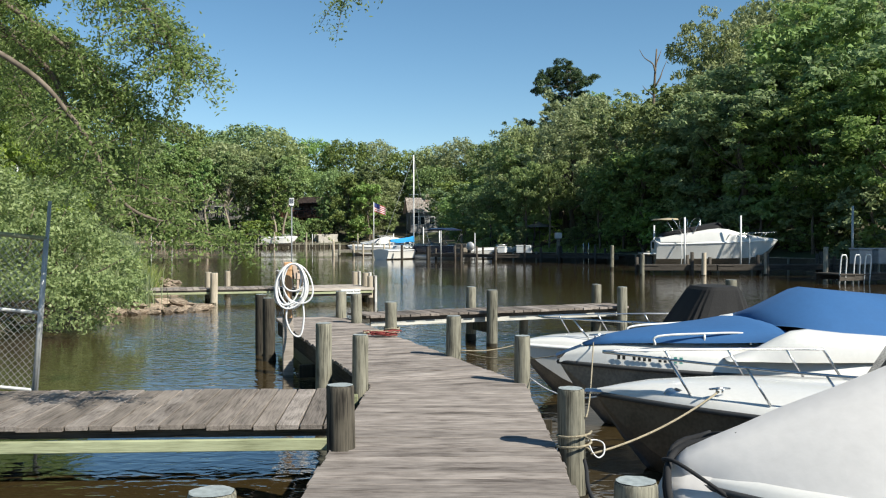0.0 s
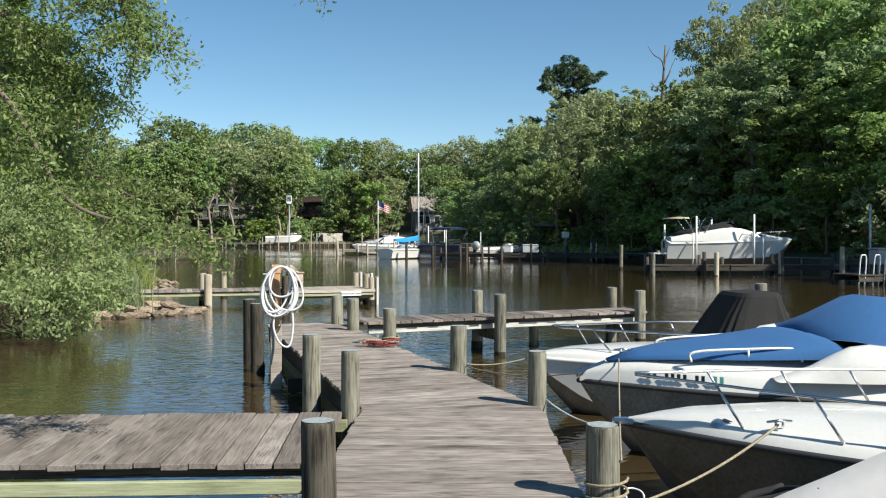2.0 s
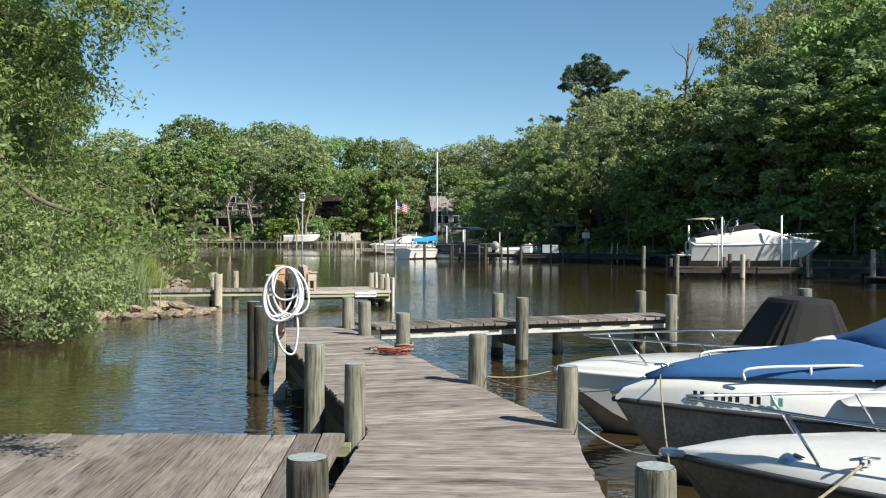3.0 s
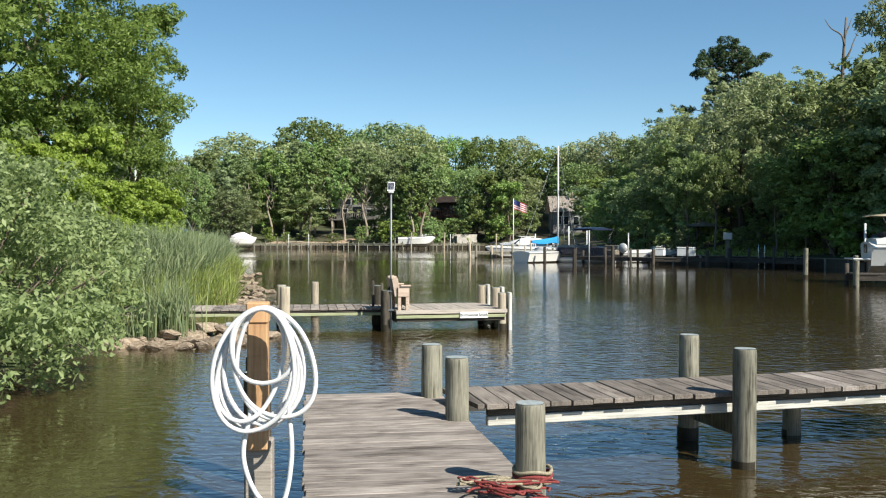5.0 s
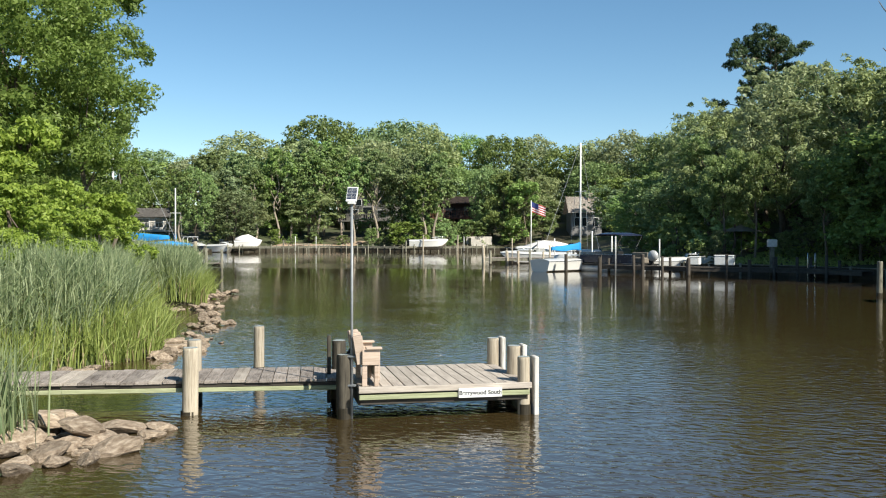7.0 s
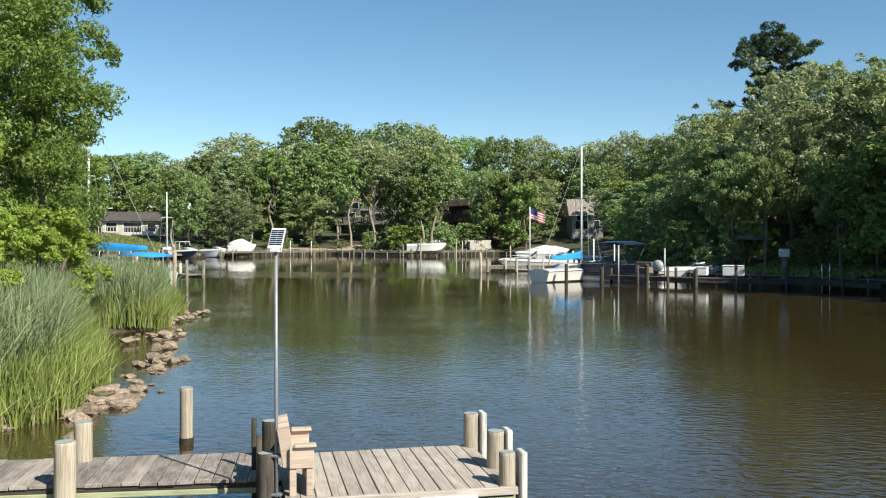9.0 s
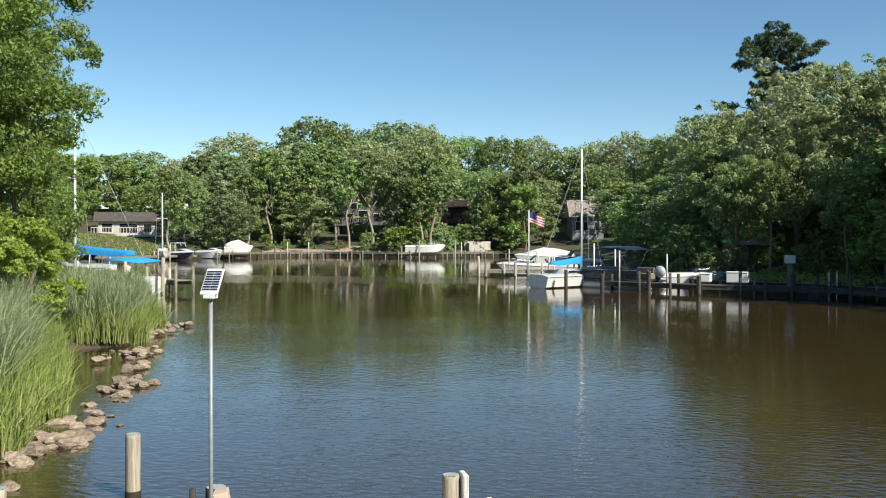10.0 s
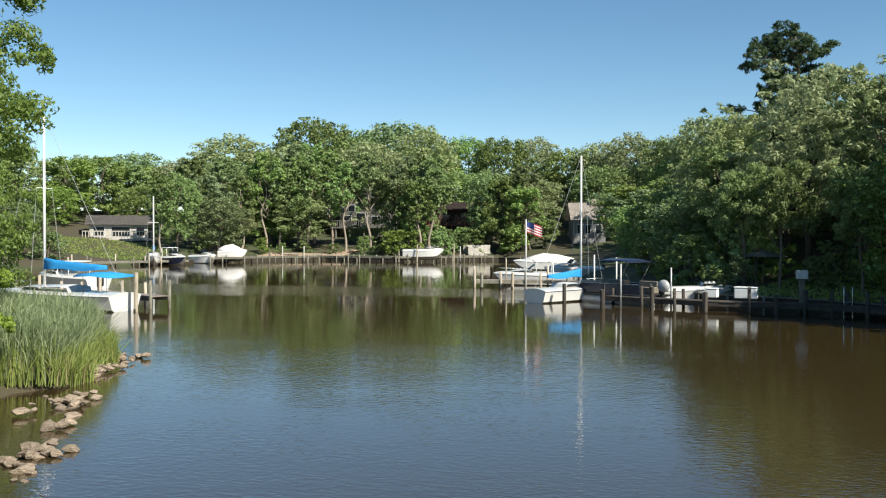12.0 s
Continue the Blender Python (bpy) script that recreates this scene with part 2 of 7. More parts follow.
M_WATER = material("water", water_build)
M_GROUND = material("leaf_litter_and_grass", ground_build)
M_ROCK = material("sandstone", rock_build)
M_DECK = wood("weathered_deck_wood", (0.080, 0.064, 0.055), (0.372, 0.327, 0.294), grain=(3.2, 42, 42), vary=0.24, blotch=(3.4, 8, 8))
M_DECK_DARK = wood("brown_grey_deck_wood", (0.066, 0.055, 0.047), (0.282, 0.242, 0.211), vary=0.28)
M_DECK_NEW = wood("paler_deck_wood", (0.22, 0.188, 0.16), (0.48, 0.425, 0.37), vary=0.15)
M_BEAM = wood("treated_beam_wood", (0.17, 0.18, 0.10), (0.38, 0.40, 0.25), vary=0.15)
M_PILE = wood("pile_wood", (0.036, 0.034, 0.026), (0.29, 0.275, 0.215), grain=(34, 34, 2.0), vary=0.35, blotch=(9, 9, 3.5))
M_PILE_PALE = wood("pale_pile_wood", (0.20, 0.165, 0.12), (0.54, 0.47, 0.37), grain=(38, 38, 1.6), vary=0.15, blotch=(7, 7, 1.2))
# weathered end grain with the sky's blue-grey sheen put into its colour
M_CAP = plain("end_grain", (0.36, 0.40, 0.40), 0.7, spots=0.2, size=30)
# dock wood darkened to stand in for shade
M_DOCKSHADE = wood("shade_dark_dock_wood", (0.020, 0.017, 0.014), (0.10, 0.086, 0.072), vary=0.25)
M_PILE_DARK = wood("creosote_and_shade_dark_pile", (0.014, 0.012, 0.010), (0.10, 0.088, 0.068), grain=(34, 34, 2.0), vary=0.3, blotch=(9, 9, 3.5))
# wet wood at the waterline, also the near-black fill for shade under the dock
M_WET_SHADE = wood("wet_and_shade_wood", (0.02, 0.018, 0.013), (0.06, 0.05, 0.035), grain=(26, 26, 0.9), rough=0.4)
M_NEWPOST = wood("fresh_cedar", (0.36, 0.20, 0.10), (0.60, 0.37, 0.20), grain=(20, 20, 0.8), vary=0.1)
M_FASCIA = wood("bleached_fascia_wood", (0.30, 0.29, 0.26), (0.66, 0.64, 0.58), vary=0.1)
M_FENDER = wood("worn_white_board", (0.30, 0.28, 0.25), (0.74, 0.72, 0.68), grain=(38, 38, 2.0), vary=0.1, blotch=(9, 9, 3))
M_PINK = wood("faded_cedar", (0.36, 0.27, 0.21), (0.55, 0.44, 0.36), vary=0.15)
M_HOSE = plain("white_hose", (0.70, 0.70, 0.71), 0.4, spots=0.05)
M_ROPE = plain("beige_rope", (0.42, 0.36, 0.25), 0.9, spots=0.25, size=60, relief=0.004)
M_ROPE_RED = plain("red_rope", (0.30, 0.055, 0.05), 0.9, spots=0.25, size=60, relief=0.004)
M_ROPE_DARK = plain("black_rope", (0.02, 0.02, 0.022), 0.9, spots=0.2, size=60)
M_GEL = plain("white_gelcoat", (0.66, 0.65, 0.62), 0.22, spots=0.03, size=3, coat=0.3)
# hull bottoms; on the near boats' sides these tones paint in shade and water reflection
M_GELGREY = plain("grey_bottom_shaded_side", (0.25, 0.22, 0.18), 0.35, spots=0.2, size=4)
M_HULLSHADE = plain("shade_brown_hull", (0.15, 0.118, 0.082), 0.35, spots=0.2, size=4)
M_NAVY = plain("navy_hull", (0.014, 0.019, 0.042), 0.25, spots=0.05)
M_BLUECANVAS = plain("royal_blue_canvas", (0.025, 0.105, 0.27), 0.85, spots=0.04, size=2, relief=0.002)
M_SKYCANVAS = plain("bright_blue_canvas", (0.02, 0.27, 0.62), 0.85, spots=0.1, size=3, relief=0.002)
M_WHITECANVAS = plain("white_canvas", (0.68, 0.65, 0.625), 0.8, spots=0.035, size=1.3, relief=0.003)
M_TANCANVAS = plain("tan_canvas", (0.42, 0.36, 0.24), 0.85, spots=0.08, size=3, relief=0.002)
M_BLACKCANVAS = plain("black_canvas", (0.011, 0.0105, 0.011), 0.9, spots=0.2, size=5, relief=0.004)
M_STEEL = plain("stainless_steel", (0.62, 0.62, 0.62), 0.22, 1.0, spots=0.06)
M_GALV = plain("galvanized_steel", (0.50, 0.51, 0.51), 0.45, 0.2, spots=0.12, size=14)
M_POLE = plain("dull_galvanized_pole", (0.27, 0.285, 0.30), 0.5, 0.3, spots=0.12, size=14)
M_BLACK = plain("black_plastic", (0.02, 0.02, 0.02), 0.4)
M_RUBBER = plain("dark_rub_rail", (0.05, 0.05, 0.05), 0.5)
M_GLASS = plain("tinted_boat_glass", (0.02, 0.025, 0.03), 0.06, spots=0.02)
M_SOLAR = plain("solar_cells", (0.02, 0.03, 0.06), 0.15, spots=0.05)
M_WHITE = plain("white_paint", (0.78, 0.78, 0.76), 0.5, spots=0.06)
M_SIGNINK = plain("black_letters", (0.03, 0.03, 0.03), 0.6)
M_TEAL = plain("teal_decal", (0.15, 0.45, 0.38), 0.5)
M_BARK = wood("bark", (0.07, 0.055, 0.04), (0.22, 0.18, 0.14), grain=(9, 9, 1.6), vary=0.3, rough=0.95)
M_BARKPALE = wood("pale_bark", (0.20, 0.16, 0.12), (0.42, 0.36, 0.29), grain=(9, 9, 1.6), vary=0.2, rough=0.95)
M_LEAF = leafy("oak_leaves", (0.135, 0.205, 0.06), (0.23, 0.315, 0.10), 0.28, 0.9)
M_BANK = leafy("bank_tree_leaves", (0.115, 0.18, 0.035), (0.28, 0.37, 0.095), 0.52)
M_WILLOW = leafy("willow_oak_leaves", (0.115, 0.18, 0.048), (0.35, 0.44, 0.155), 0.54)
M_BUSH = leafy("grey_bush_leaves", (0.17, 0.235, 0.088), (0.42, 0.50, 0.225), 0.52)
M_LEAF_LIGHT = leafy("light_leaves", (0.16, 0.24, 0.055), (0.27, 0.365, 0.095), 0.30, 0.7)
M_LIME = leafy("lime_green_leaves", (0.19, 0.28, 0.04), (0.40, 0.50, 0.10), 0.5)
M_LEAF_GREY = leafy("grey_green_leaves", (0.235, 0.28, 0.122), (0.36, 0.41, 0.186), 0.36, 0.4)
M_LEAF_DARK = leafy("dark_oak_leaves", (0.145, 0.235, 0.075), (0.35, 0.46, 0.165), 0.52, 0.8)
M_PINE = leafy("pine_needles", (0.035, 0.065, 0.025), (0.095, 0.14, 0.055), 0.25)
M_REED = leafy("reed_blades", (0.13, 0.19, 0.085), (0.43, 0.485, 0.275), 0.45)
M_REEDDRY = leafy("dry_reed_stems", (0.28, 0.22, 0.12), (0.42, 0.34, 0.20), 0.3)
M_SIDING = plain("grey_siding", (0.20, 0.19, 0.175), 0.8, spots=0.12, size=2)
M_TANSIDING = plain("tan_siding", (0.24, 0.235, 0.235), 0.8, spots=0.12, size=2)
M_BROWNSIDING = plain("brown_siding", (0.07, 0.048, 0.04), 0.8, spots=0.12, size=2)
M_REDDECK = plain("red_stained_deck", (0.20, 0.075, 0.055), 0.7, spots=0.12, size=2)
M_ROOF = plain("grey_shingle", (0.22, 0.20, 0.18), 0.9, spots=0.2, size=4)
M_ROOFTAN = plain("tan_shingle", (0.58, 0.51, 0.45), 0.9, spots=0.2, size=4)
M_CONCRETE = plain("pale_concrete", (0.55, 0.51, 0.45), 0.9, spots=0.15, size=3)
M_BRICK = plain("chimney_brick", (0.45, 0.36, 0.30), 0.9, spots=0.15, size=8)
M_SAND = plain("bare_tan_soil", (0.40, 0.29, 0.20), 0.95, spots=0.2, size=2, relief=0.02)
# white box plastic greyed to stand in for tree shade
M_BOX = plain("shade_grey_plastic", (0.34, 0.36, 0.38), 0.6, spots=0.1)
M_GRASS = leafy("grass_blades", (0.19, 0.245, 0.06), (0.38, 0.44, 0.13), 0.45)
M_DARKFRAME = plain("dark_window_frame", (0.09, 0.075, 0.065), 0.6, spots=0.1)


# ---- land and water ----
SHORE = [(-11.2, -46.3), (-11.6, 2), (-11, 14), (-9.7, 19), (-9.3, 22.5), (-10, 25), (-12.5, 28.6), (-11.6, 31), (-11.9, 33.5), (-14.2, 37.5),
         (-17.8, 42.4), (-18.7, 44.6), (-17.1, 45.4), (-17.9, 48.2), (-19.5, 52), (-30, 60), (-48.3, 82.6), (-75.8, 118.8), (-72.7, 142.5), (-62.8, 161.9), (-53.5, 172.4), (-39, 169.8),
         (-24.5, 180.4), (-16.6, 177.7), (-12.2, 154.7), (-8.5, 126.3), (-4.8, 103.7), (-1, 89), (3.1, 82.8), (9, 79), (13, 74), (17, 66), (22, 59),
         (25, 50), (26, 36), (27, 12), (28, -45)]
SHORE_NP = np.array(SHORE, float)


def shore_distance(x, y):
    """Metres from the waterline: positive on land, negative over water."""
    p = np.stack([np.asarray(x, float).ravel(), np.asarray(y, float).ravel()], 1)
    a, b = SHORE_NP, np.roll(SHORE_NP, -1, 0)
    best, inside = np.full(len(p), 1e9), np.zeros(len(p), bool)
    for (ax, ay), (bx, by) in zip(a, b):
        d = np.array([bx - ax, by - ay])
        t = np.clip(((p - (ax, ay)) @ d) / (d @ d), 0, 1)
        best = np.minimum(best, np.hypot(p[:, 0] - ax - t * d[0], p[:, 1] - ay - t * d[1]))
        cross = (ay > p[:, 1]) != (by > p[:, 1])
        if ay != by:
            inside ^= cross & (p[:, 0] < (bx - ax) * (p[:, 1] - ay) / (by - ay) + ax)
    return np.where(inside, -best, best).reshape(np.shape(x))


def land_height(x, y):
    d = shore_distance(x, y)
    x, y = np.asarray(x, float), np.asarray(y, float)
    wavy = 0.35 * np.sin(x * 0.21 + 1.3) * np.cos(y * 0.17) + 0.25 * np.sin(x * 0.07 - y * 0.11)
    near_left = np.clip((60 - y) / 20, 0, 1) * (x < 0)
    slope = 0.15 * (1 - near_left) + 0.05 * near_left
    up = 0.42 + 0.45 * np.clip(d / 2.5, 0, 1) + slope * np.clip(d - 3, 0, 55) + wavy * np.clip(d / 12, 0, 1)
    down = -0.12 + 0.28 * np.clip(d, -7, 0)
    return np.where(d > 0, up * np.clip(d / 0.9, 0, 1) + 0.02, down)


def spread(lo, hi, step, far):
    mid = np.arange(lo, hi + 0.01, step)
    out = np.array([step * 1.5 ** k for k in range(1, 40)]).cumsum()
    out = out[out < far]
    return np.concatenate([lo - out[::-1], mid, hi + out])


def build_ground():
    xs, ys = spread(-135, 75, 1.7, 2500), spread(-30, 250, 1.7, 2500)
    gx, gy = np.meshgrid(xs, ys)
    verts = np.stack([gx, gy, land_height(gx, gy)], -1).reshape(-1, 3)
    w = len(xs)
    i = (np.arange(len(ys) - 1)[:, None] * w + np.arange(w - 1)[None]).ravel()
    tagged(new("ground", mesh_of("ground", verts, np.stack([i, i + 1, i + w + 1, i + w], 1), M_GROUND, True)),
           "wooded banks of leaf litter and grass round the creek", "ground", kind="structure")
    bm = bmesh.new()
    bm.faces.new([bm.verts.new(p) for p in ((-170, -80, 0), (90, -80, 0), (90, 250, 0), (-170, 250, 0))])
    solo("water", bm, M_WATER, label="dark brown rippled creek water reflecting trees and sky", category="water", kind="structure")


build_ground()


def build_bulkhead(name, pts, top, label):
    """Upright timber sheeting that holds the bank, with a cap board and round face posts."""
    wall = thing(name, None, label, "bulkhead", kind="structure")
    rng = random.Random(len(pts))
    for (ax, ay), (bx, by) in zip(pts, pts[1:]):
        a, b = Vector((ax, ay, 0)), Vector((bx, by, 0))
        span, turn = (b - a).length, math.degrees(math.atan2(by - ay, bx - ax))
        bm = bmesh.new()
        box(bm, 0, span, -0.05, 0.05, -1.0, top, 0.01)
        # near-black sheeting colour carries the band of shadow below the cap
        part("sheeting", bm, M_WET_SHADE, wall).matrix_basis = pose(ax, ay, 0, 0, 0, turn)
        bm = bmesh.new()
        box(bm, -0.05, span + 0.05, -0.16, 0.12, top + 0.002, top + 0.06, 0.01)
        part("cap_board", bm, M_PILE, wall).matrix_basis = pose(ax, ay, 0, 0, 0, turn)
        for k in range(int(span / 2.2)):
            p = a.lerp(b, (k + 0.5) / int(span / 2.2))
            bm = bmesh.new()
            tube(bm, [(p.x, p.y - 0.14, -0.8), (p.x, p.y - 0.14, top + rng.uniform(0.0, 0.25))], 0.09, 7)
            part("post", bm, M_PILE, wall, smooth=True)




# ---- piles and docks ----
def pile_mesh(r, h, seed, mats, segs=14):
    """A round timber pile with its foot at z 0, slightly crooked, with a worn rim."""
    rng = random.Random(seed)
    bm = bmesh.new()
    lean = (rng.uniform(-0.012, 0.012), rng.uniform(-0.012, 0.012))
    levels = [0, h * 0.2, h * 0.4, h * 0.6, h * 0.8, h - 0.05, h - 0.012, h]
    sizes = [1.05, 1.04, 1.02, 1.0, 0.99, 0.98, 0.965, 0.90]
    wob = [1 + rng.uniform(-0.03, 0.03) for _ in range(segs)]
    rows = [[((r * s * wob[k] + rng.uniform(-0.002, 0.002)) * math.cos(2 * math.pi * k / segs) + lean[0] * z,
              r * s * wob[k] * math.sin(2 * math.pi * k / segs) + lean[1] * z, z) for k in range(segs)] for z, s in zip(levels, sizes)]
    made = grid_of(bm, rows, True)
    bm.faces.new(made[0][::-1])
    top = bmesh.new()
    top.faces.new([top.verts.new((p[0] * 1.0, p[1] * 1.0, h + 0.001 + rng.uniform(0, 0.004))) for p in rows[-1]])
    return bm, top


def pile(x, y, top, r=0.1, mat=None, seed=1, name="dock_piling", label="weathered grey-green round timber dock piling", foot=-0.9):
    th = thing(name, pose(x, y, foot, 0, 0, seed * 47 % 360), label, "piling", "dock pilings")
    bm, cap = pile_mesh(r, top - foot, seed, None)
    shaft = part("shaft", bm, mat or M_PILE, th, smooth=True)
    wet = bmesh.new()
    grid_of(wet, [[((r * 1.06) * math.cos(2 * math.pi * k / 14), (r * 1.06) * math.sin(2 * math.pi * k / 14), z) for k in range(14)]
                  for z in (0.0, -foot + 0.10 + 0.06 * math.sin(seed))], True)
    part("tide_mark", wet, M_WET_SHADE, th, "dark wet band at the waterline", smooth=True)
    part("end_cap", cap, M_CAP, th, "weathered end grain tinted blue-grey for sky sheen")
    return th


def clip_poly(poly, nx, ny, d):
    """Keeps the part of a polygon where nx*x + ny*y <= d."""
    out = []
    for (ax, ay), (bx, by) in zip(poly, poly[1:] + poly[:1]):
        da, db = nx * ax + ny * ay - d, nx * bx + ny * by - d
        if da <= 0:
            out.append((ax, ay))
        if (da < 0 < db) or (db < 0 < da):
            t = da / (da - db)
            out.append((ax + t * (bx - ax), ay + t * (by - ay)))
    return out


def planks(parent, outline, z, degrees, pitch, mat, thick=0.04, gap=0.008, ragged=0.02, seed=3, odd=None):
    """Deck boards laid along the given direction over a convex outline, each one an object."""
    rng = random.Random(seed)
    c, s = math.cos(radians(degrees)), math.sin(radians(degrees))
    across = [(-s * x + c * y) for x, y in outline]
    lo, hi = min(across), max(across)
    n = max(1, round((hi - lo) / pitch))
    step = (hi - lo) / n
    for k in range(n):
        a, b = lo + k * step + gap / 2, lo + (k + 1) * step - gap / 2
        strip = clip_poly(clip_poly(outline, -s, c, b), s, -c, -a)
        if len(strip) < 3:
            continue
        mid = (sum(p[0] for p in strip) / len(strip), sum(p[1] for p in strip) / len(strip))
        loc = [((x - mid[0]) * c + (y - mid[1]) * s, -(x - mid[0]) * s + (y - mid[1]) * c) for x, y in strip]
        e0, e1 = rng.uniform(-ragged, ragged), rng.uniform(-ragged, ragged)
        mx = (min(p[0] for p in loc) + max(p[0] for p in loc)) / 2
        loc = [(px + (e1 if px > mx else e0), py) for px, py in loc]
        cx, cy = sum(p[0] for p in loc) / len(loc), sum(p[1] for p in loc) / len(loc)
        bm = bmesh.new()
        ins = 0.004
        shrink = lambda p: (p[0] + ins * (1 if p[0] < cx else -1), p[1] + ins * (1 if p[1] < cy else -1))
        rows = [[(px, py, -thick) for px, py in loc], [(px, py, -ins) for px, py in loc], [(*shrink(p), 0) for p in loc]]
        made = grid_of(bm, rows, True)
        bm.faces.new(made[-1])
        bm.faces.new(made[0][::-1])
        ob = part("plank", bm, odd if odd and rng.random() < 0.12 else mat, parent)
        ob.matrix_basis = pose(mid[0], mid[1], (z(mid[1]) if callable(z) else z) + rng.uniform(-0.004, 0.004), rng.uniform(-0.4, 0.4), rng.uniform(-0.15, 0.15), degrees + rng.uniform(-0.25, 0.25))


def beam(parent, a, b, z0, z1, thick, mat, name="stringer", label=""):
    """A board on edge between two points of the plan."""
    a, b = Vector((*a, 0)), Vector((*b, 0))
    bm = bmesh.new()
    box(bm, 0, (b - a).length, -thick / 2, thick / 2, z0, z1, 0.006)
    ob = part(name, bm, mat, parent, label)
    ob.matrix_basis = pose(a.x, a.y, 0, 0, 0, math.degrees(math.atan2(b.y - a.y, b.x - a.x)))
    return ob


def deck_level(y):
    """Height of the main dock over the water."""
    return 0.45 + 0.0048 * y


DECK = 0.485  # level of the main dock at its first side pier; it rises a little towards its end
L_EDGE = [(-0.86, -9.0), (-0.90, 9.05), (-3.44, 16.35)]
R_EDGE = [(1.0, -9.0), (0.70, 9.2), (-2.24, 16.75)]


def build_main_dock():
    dock = thing("main_dock", None, "long bent dock of weathered grey planks on pilings", "dock")
    seg_a = [L_EDGE[0], R_EDGE[0], R_EDGE[1], L_EDGE[1]]
    seg_b = [L_EDGE[1], R_EDGE[1], R_EDGE[2], L_EDGE[2]]
    planks(dock, seg_a, deck_level, 1.5, 0.145, M_DECK, seed=5, ragged=0.012)
    planks(dock, seg_b, deck_level, 18.5, 0.145, M_DECK, seed=6, ragged=0.012)
    for edge, off in ((L_EDGE, 0.07), (R_EDGE, -0.07)):
        for (ax, ay), (bx, by) in zip(edge, edge[1:]):
            z = deck_level((ay + by) / 2) - 0.015
            # stringer colour carries the shade under the deck edge
            beam(dock, (ax + off, ay), (bx + off, by), z - 0.27, z - 0.045, 0.05, M_DOCKSHADE)
            # added board, coloured near-black in place of the shade below the deck
            beam(dock, (ax + off * 2.2, ay), (bx + off * 2.2, by), -0.05, z - 0.272, 0.05, M_WET_SHADE, "skirt_board", "added dark board standing in for under-dock shade")
    for k in range(6):
        y = -6 + 3.0 * k
        beam(dock, (-0.95, y), (0.95, y), 0.02, deck_level(y) - 0.32, 0.06, M_WET_SHADE, "cross_beam")
    beam(dock, (-2.3, 12.6), (-0.6, 13.2), 0.02, 0.2, 0.06, M_WET_SHADE, "cross_beam")
    beam(dock, (-3.1, 15.5), (-1.7, 16.0), 0.02, 0.2, 0.06, M_WET_SHADE, "cross_beam")


def build_finger_left():
    dock = thing("finger_pier", None, "narrow side pier of wide weathered planks on a treated beam", "dock", "finger piers")
    front, back = [(-9.6, 6.50), (-0.98, 7.21)], [(-10.1, 8.25), (-1.05, 8.95)]
    planks(dock, [front[0], front[1], back[1], back[0]], DECK, 95.0, 0.19, M_DECK_DARK, gap=0.014, ragged=0.03, seed=8, odd=M_DECK)
    # upper strip coloured dark for the shadow of the plank ends
    beam(dock, (-9.6, 6.60), (-0.98, 7.31), DECK - 0.118, DECK - 0.045, 0.05, M_DOCKSHADE)
    beam(dock, (-9.6, 6.495), (-0.98, 7.205), DECK - 0.215, DECK - 0.12, 0.05, M_BEAM, label="pale green treated side beam")
    beam(dock, (-10.1, 8.15), (-1.0, 8.85), DECK - 0.15, DECK - 0.045, 0.05, M_BEAM)
    for x in (-4.2, -7.4):
        beam(dock, (x, 6.95), (x - 0.1, 8.6), DECK - 0.27, DECK - 0.17, 0.06, M_WET_SHADE, "cross_beam")


FR_Z = 0.64
FR_DIR = 26.4


def build_finger_right():
    dock = thing("finger_pier", None, "side pier of dark weathered planks crossing the slip", "dock", "finger piers")
    u = (math.cos(radians(FR_DIR)), math.sin(radians(FR_DIR)))
    f0, b0 = (0.52, 16.64), (0.16, 17.44)
    at = lambda p, d: (p[0] + u[0] * d, p[1] + u[1] * d)
    outline = [at(f0, -2.45), at(f0, 3.1), at(b0, 3.2), at(b0, -2.55)]
    planks(dock, outline, FR_Z, FR_DIR + 86, 0.19, M_DECK_DARK, gap=0.014, ragged=0.025, seed=12, odd=M_DECK)
    for p, o in ((f0, 0.15), (b0, -0.1)):
        a, b = at(p, -2.4), at(p, 3.05)
        # dark upper strip paints in the shadow below the planks
        beam(dock, (a[0], a[1] + o), (b[0], b[1] + o), FR_Z - 0.115, FR_Z - 0.045, 0.05, M_DOCKSHADE)
        beam(dock, (a[0], a[1] + o - 0.012), (b[0], b[1] + o - 0.012), FR_Z - 0.20, FR_Z - 0.118, 0.06, M_FASCIA, label="bleached pale fascia board")
    for d in (0.05, 3.0):
        a, b = at(f0, d), at(b0, d)
        beam(dock, a, b, FR_Z - 0.42, FR_Z - 0.205, 0.06, M_PILE, "cross_beam")


PL_Z = 0.46
PL_DIR = 23.4
PL = [(-5.09, 26.86), (-2.88, 27.82), (-3.65, 29.62), (-5.86, 28.66)]


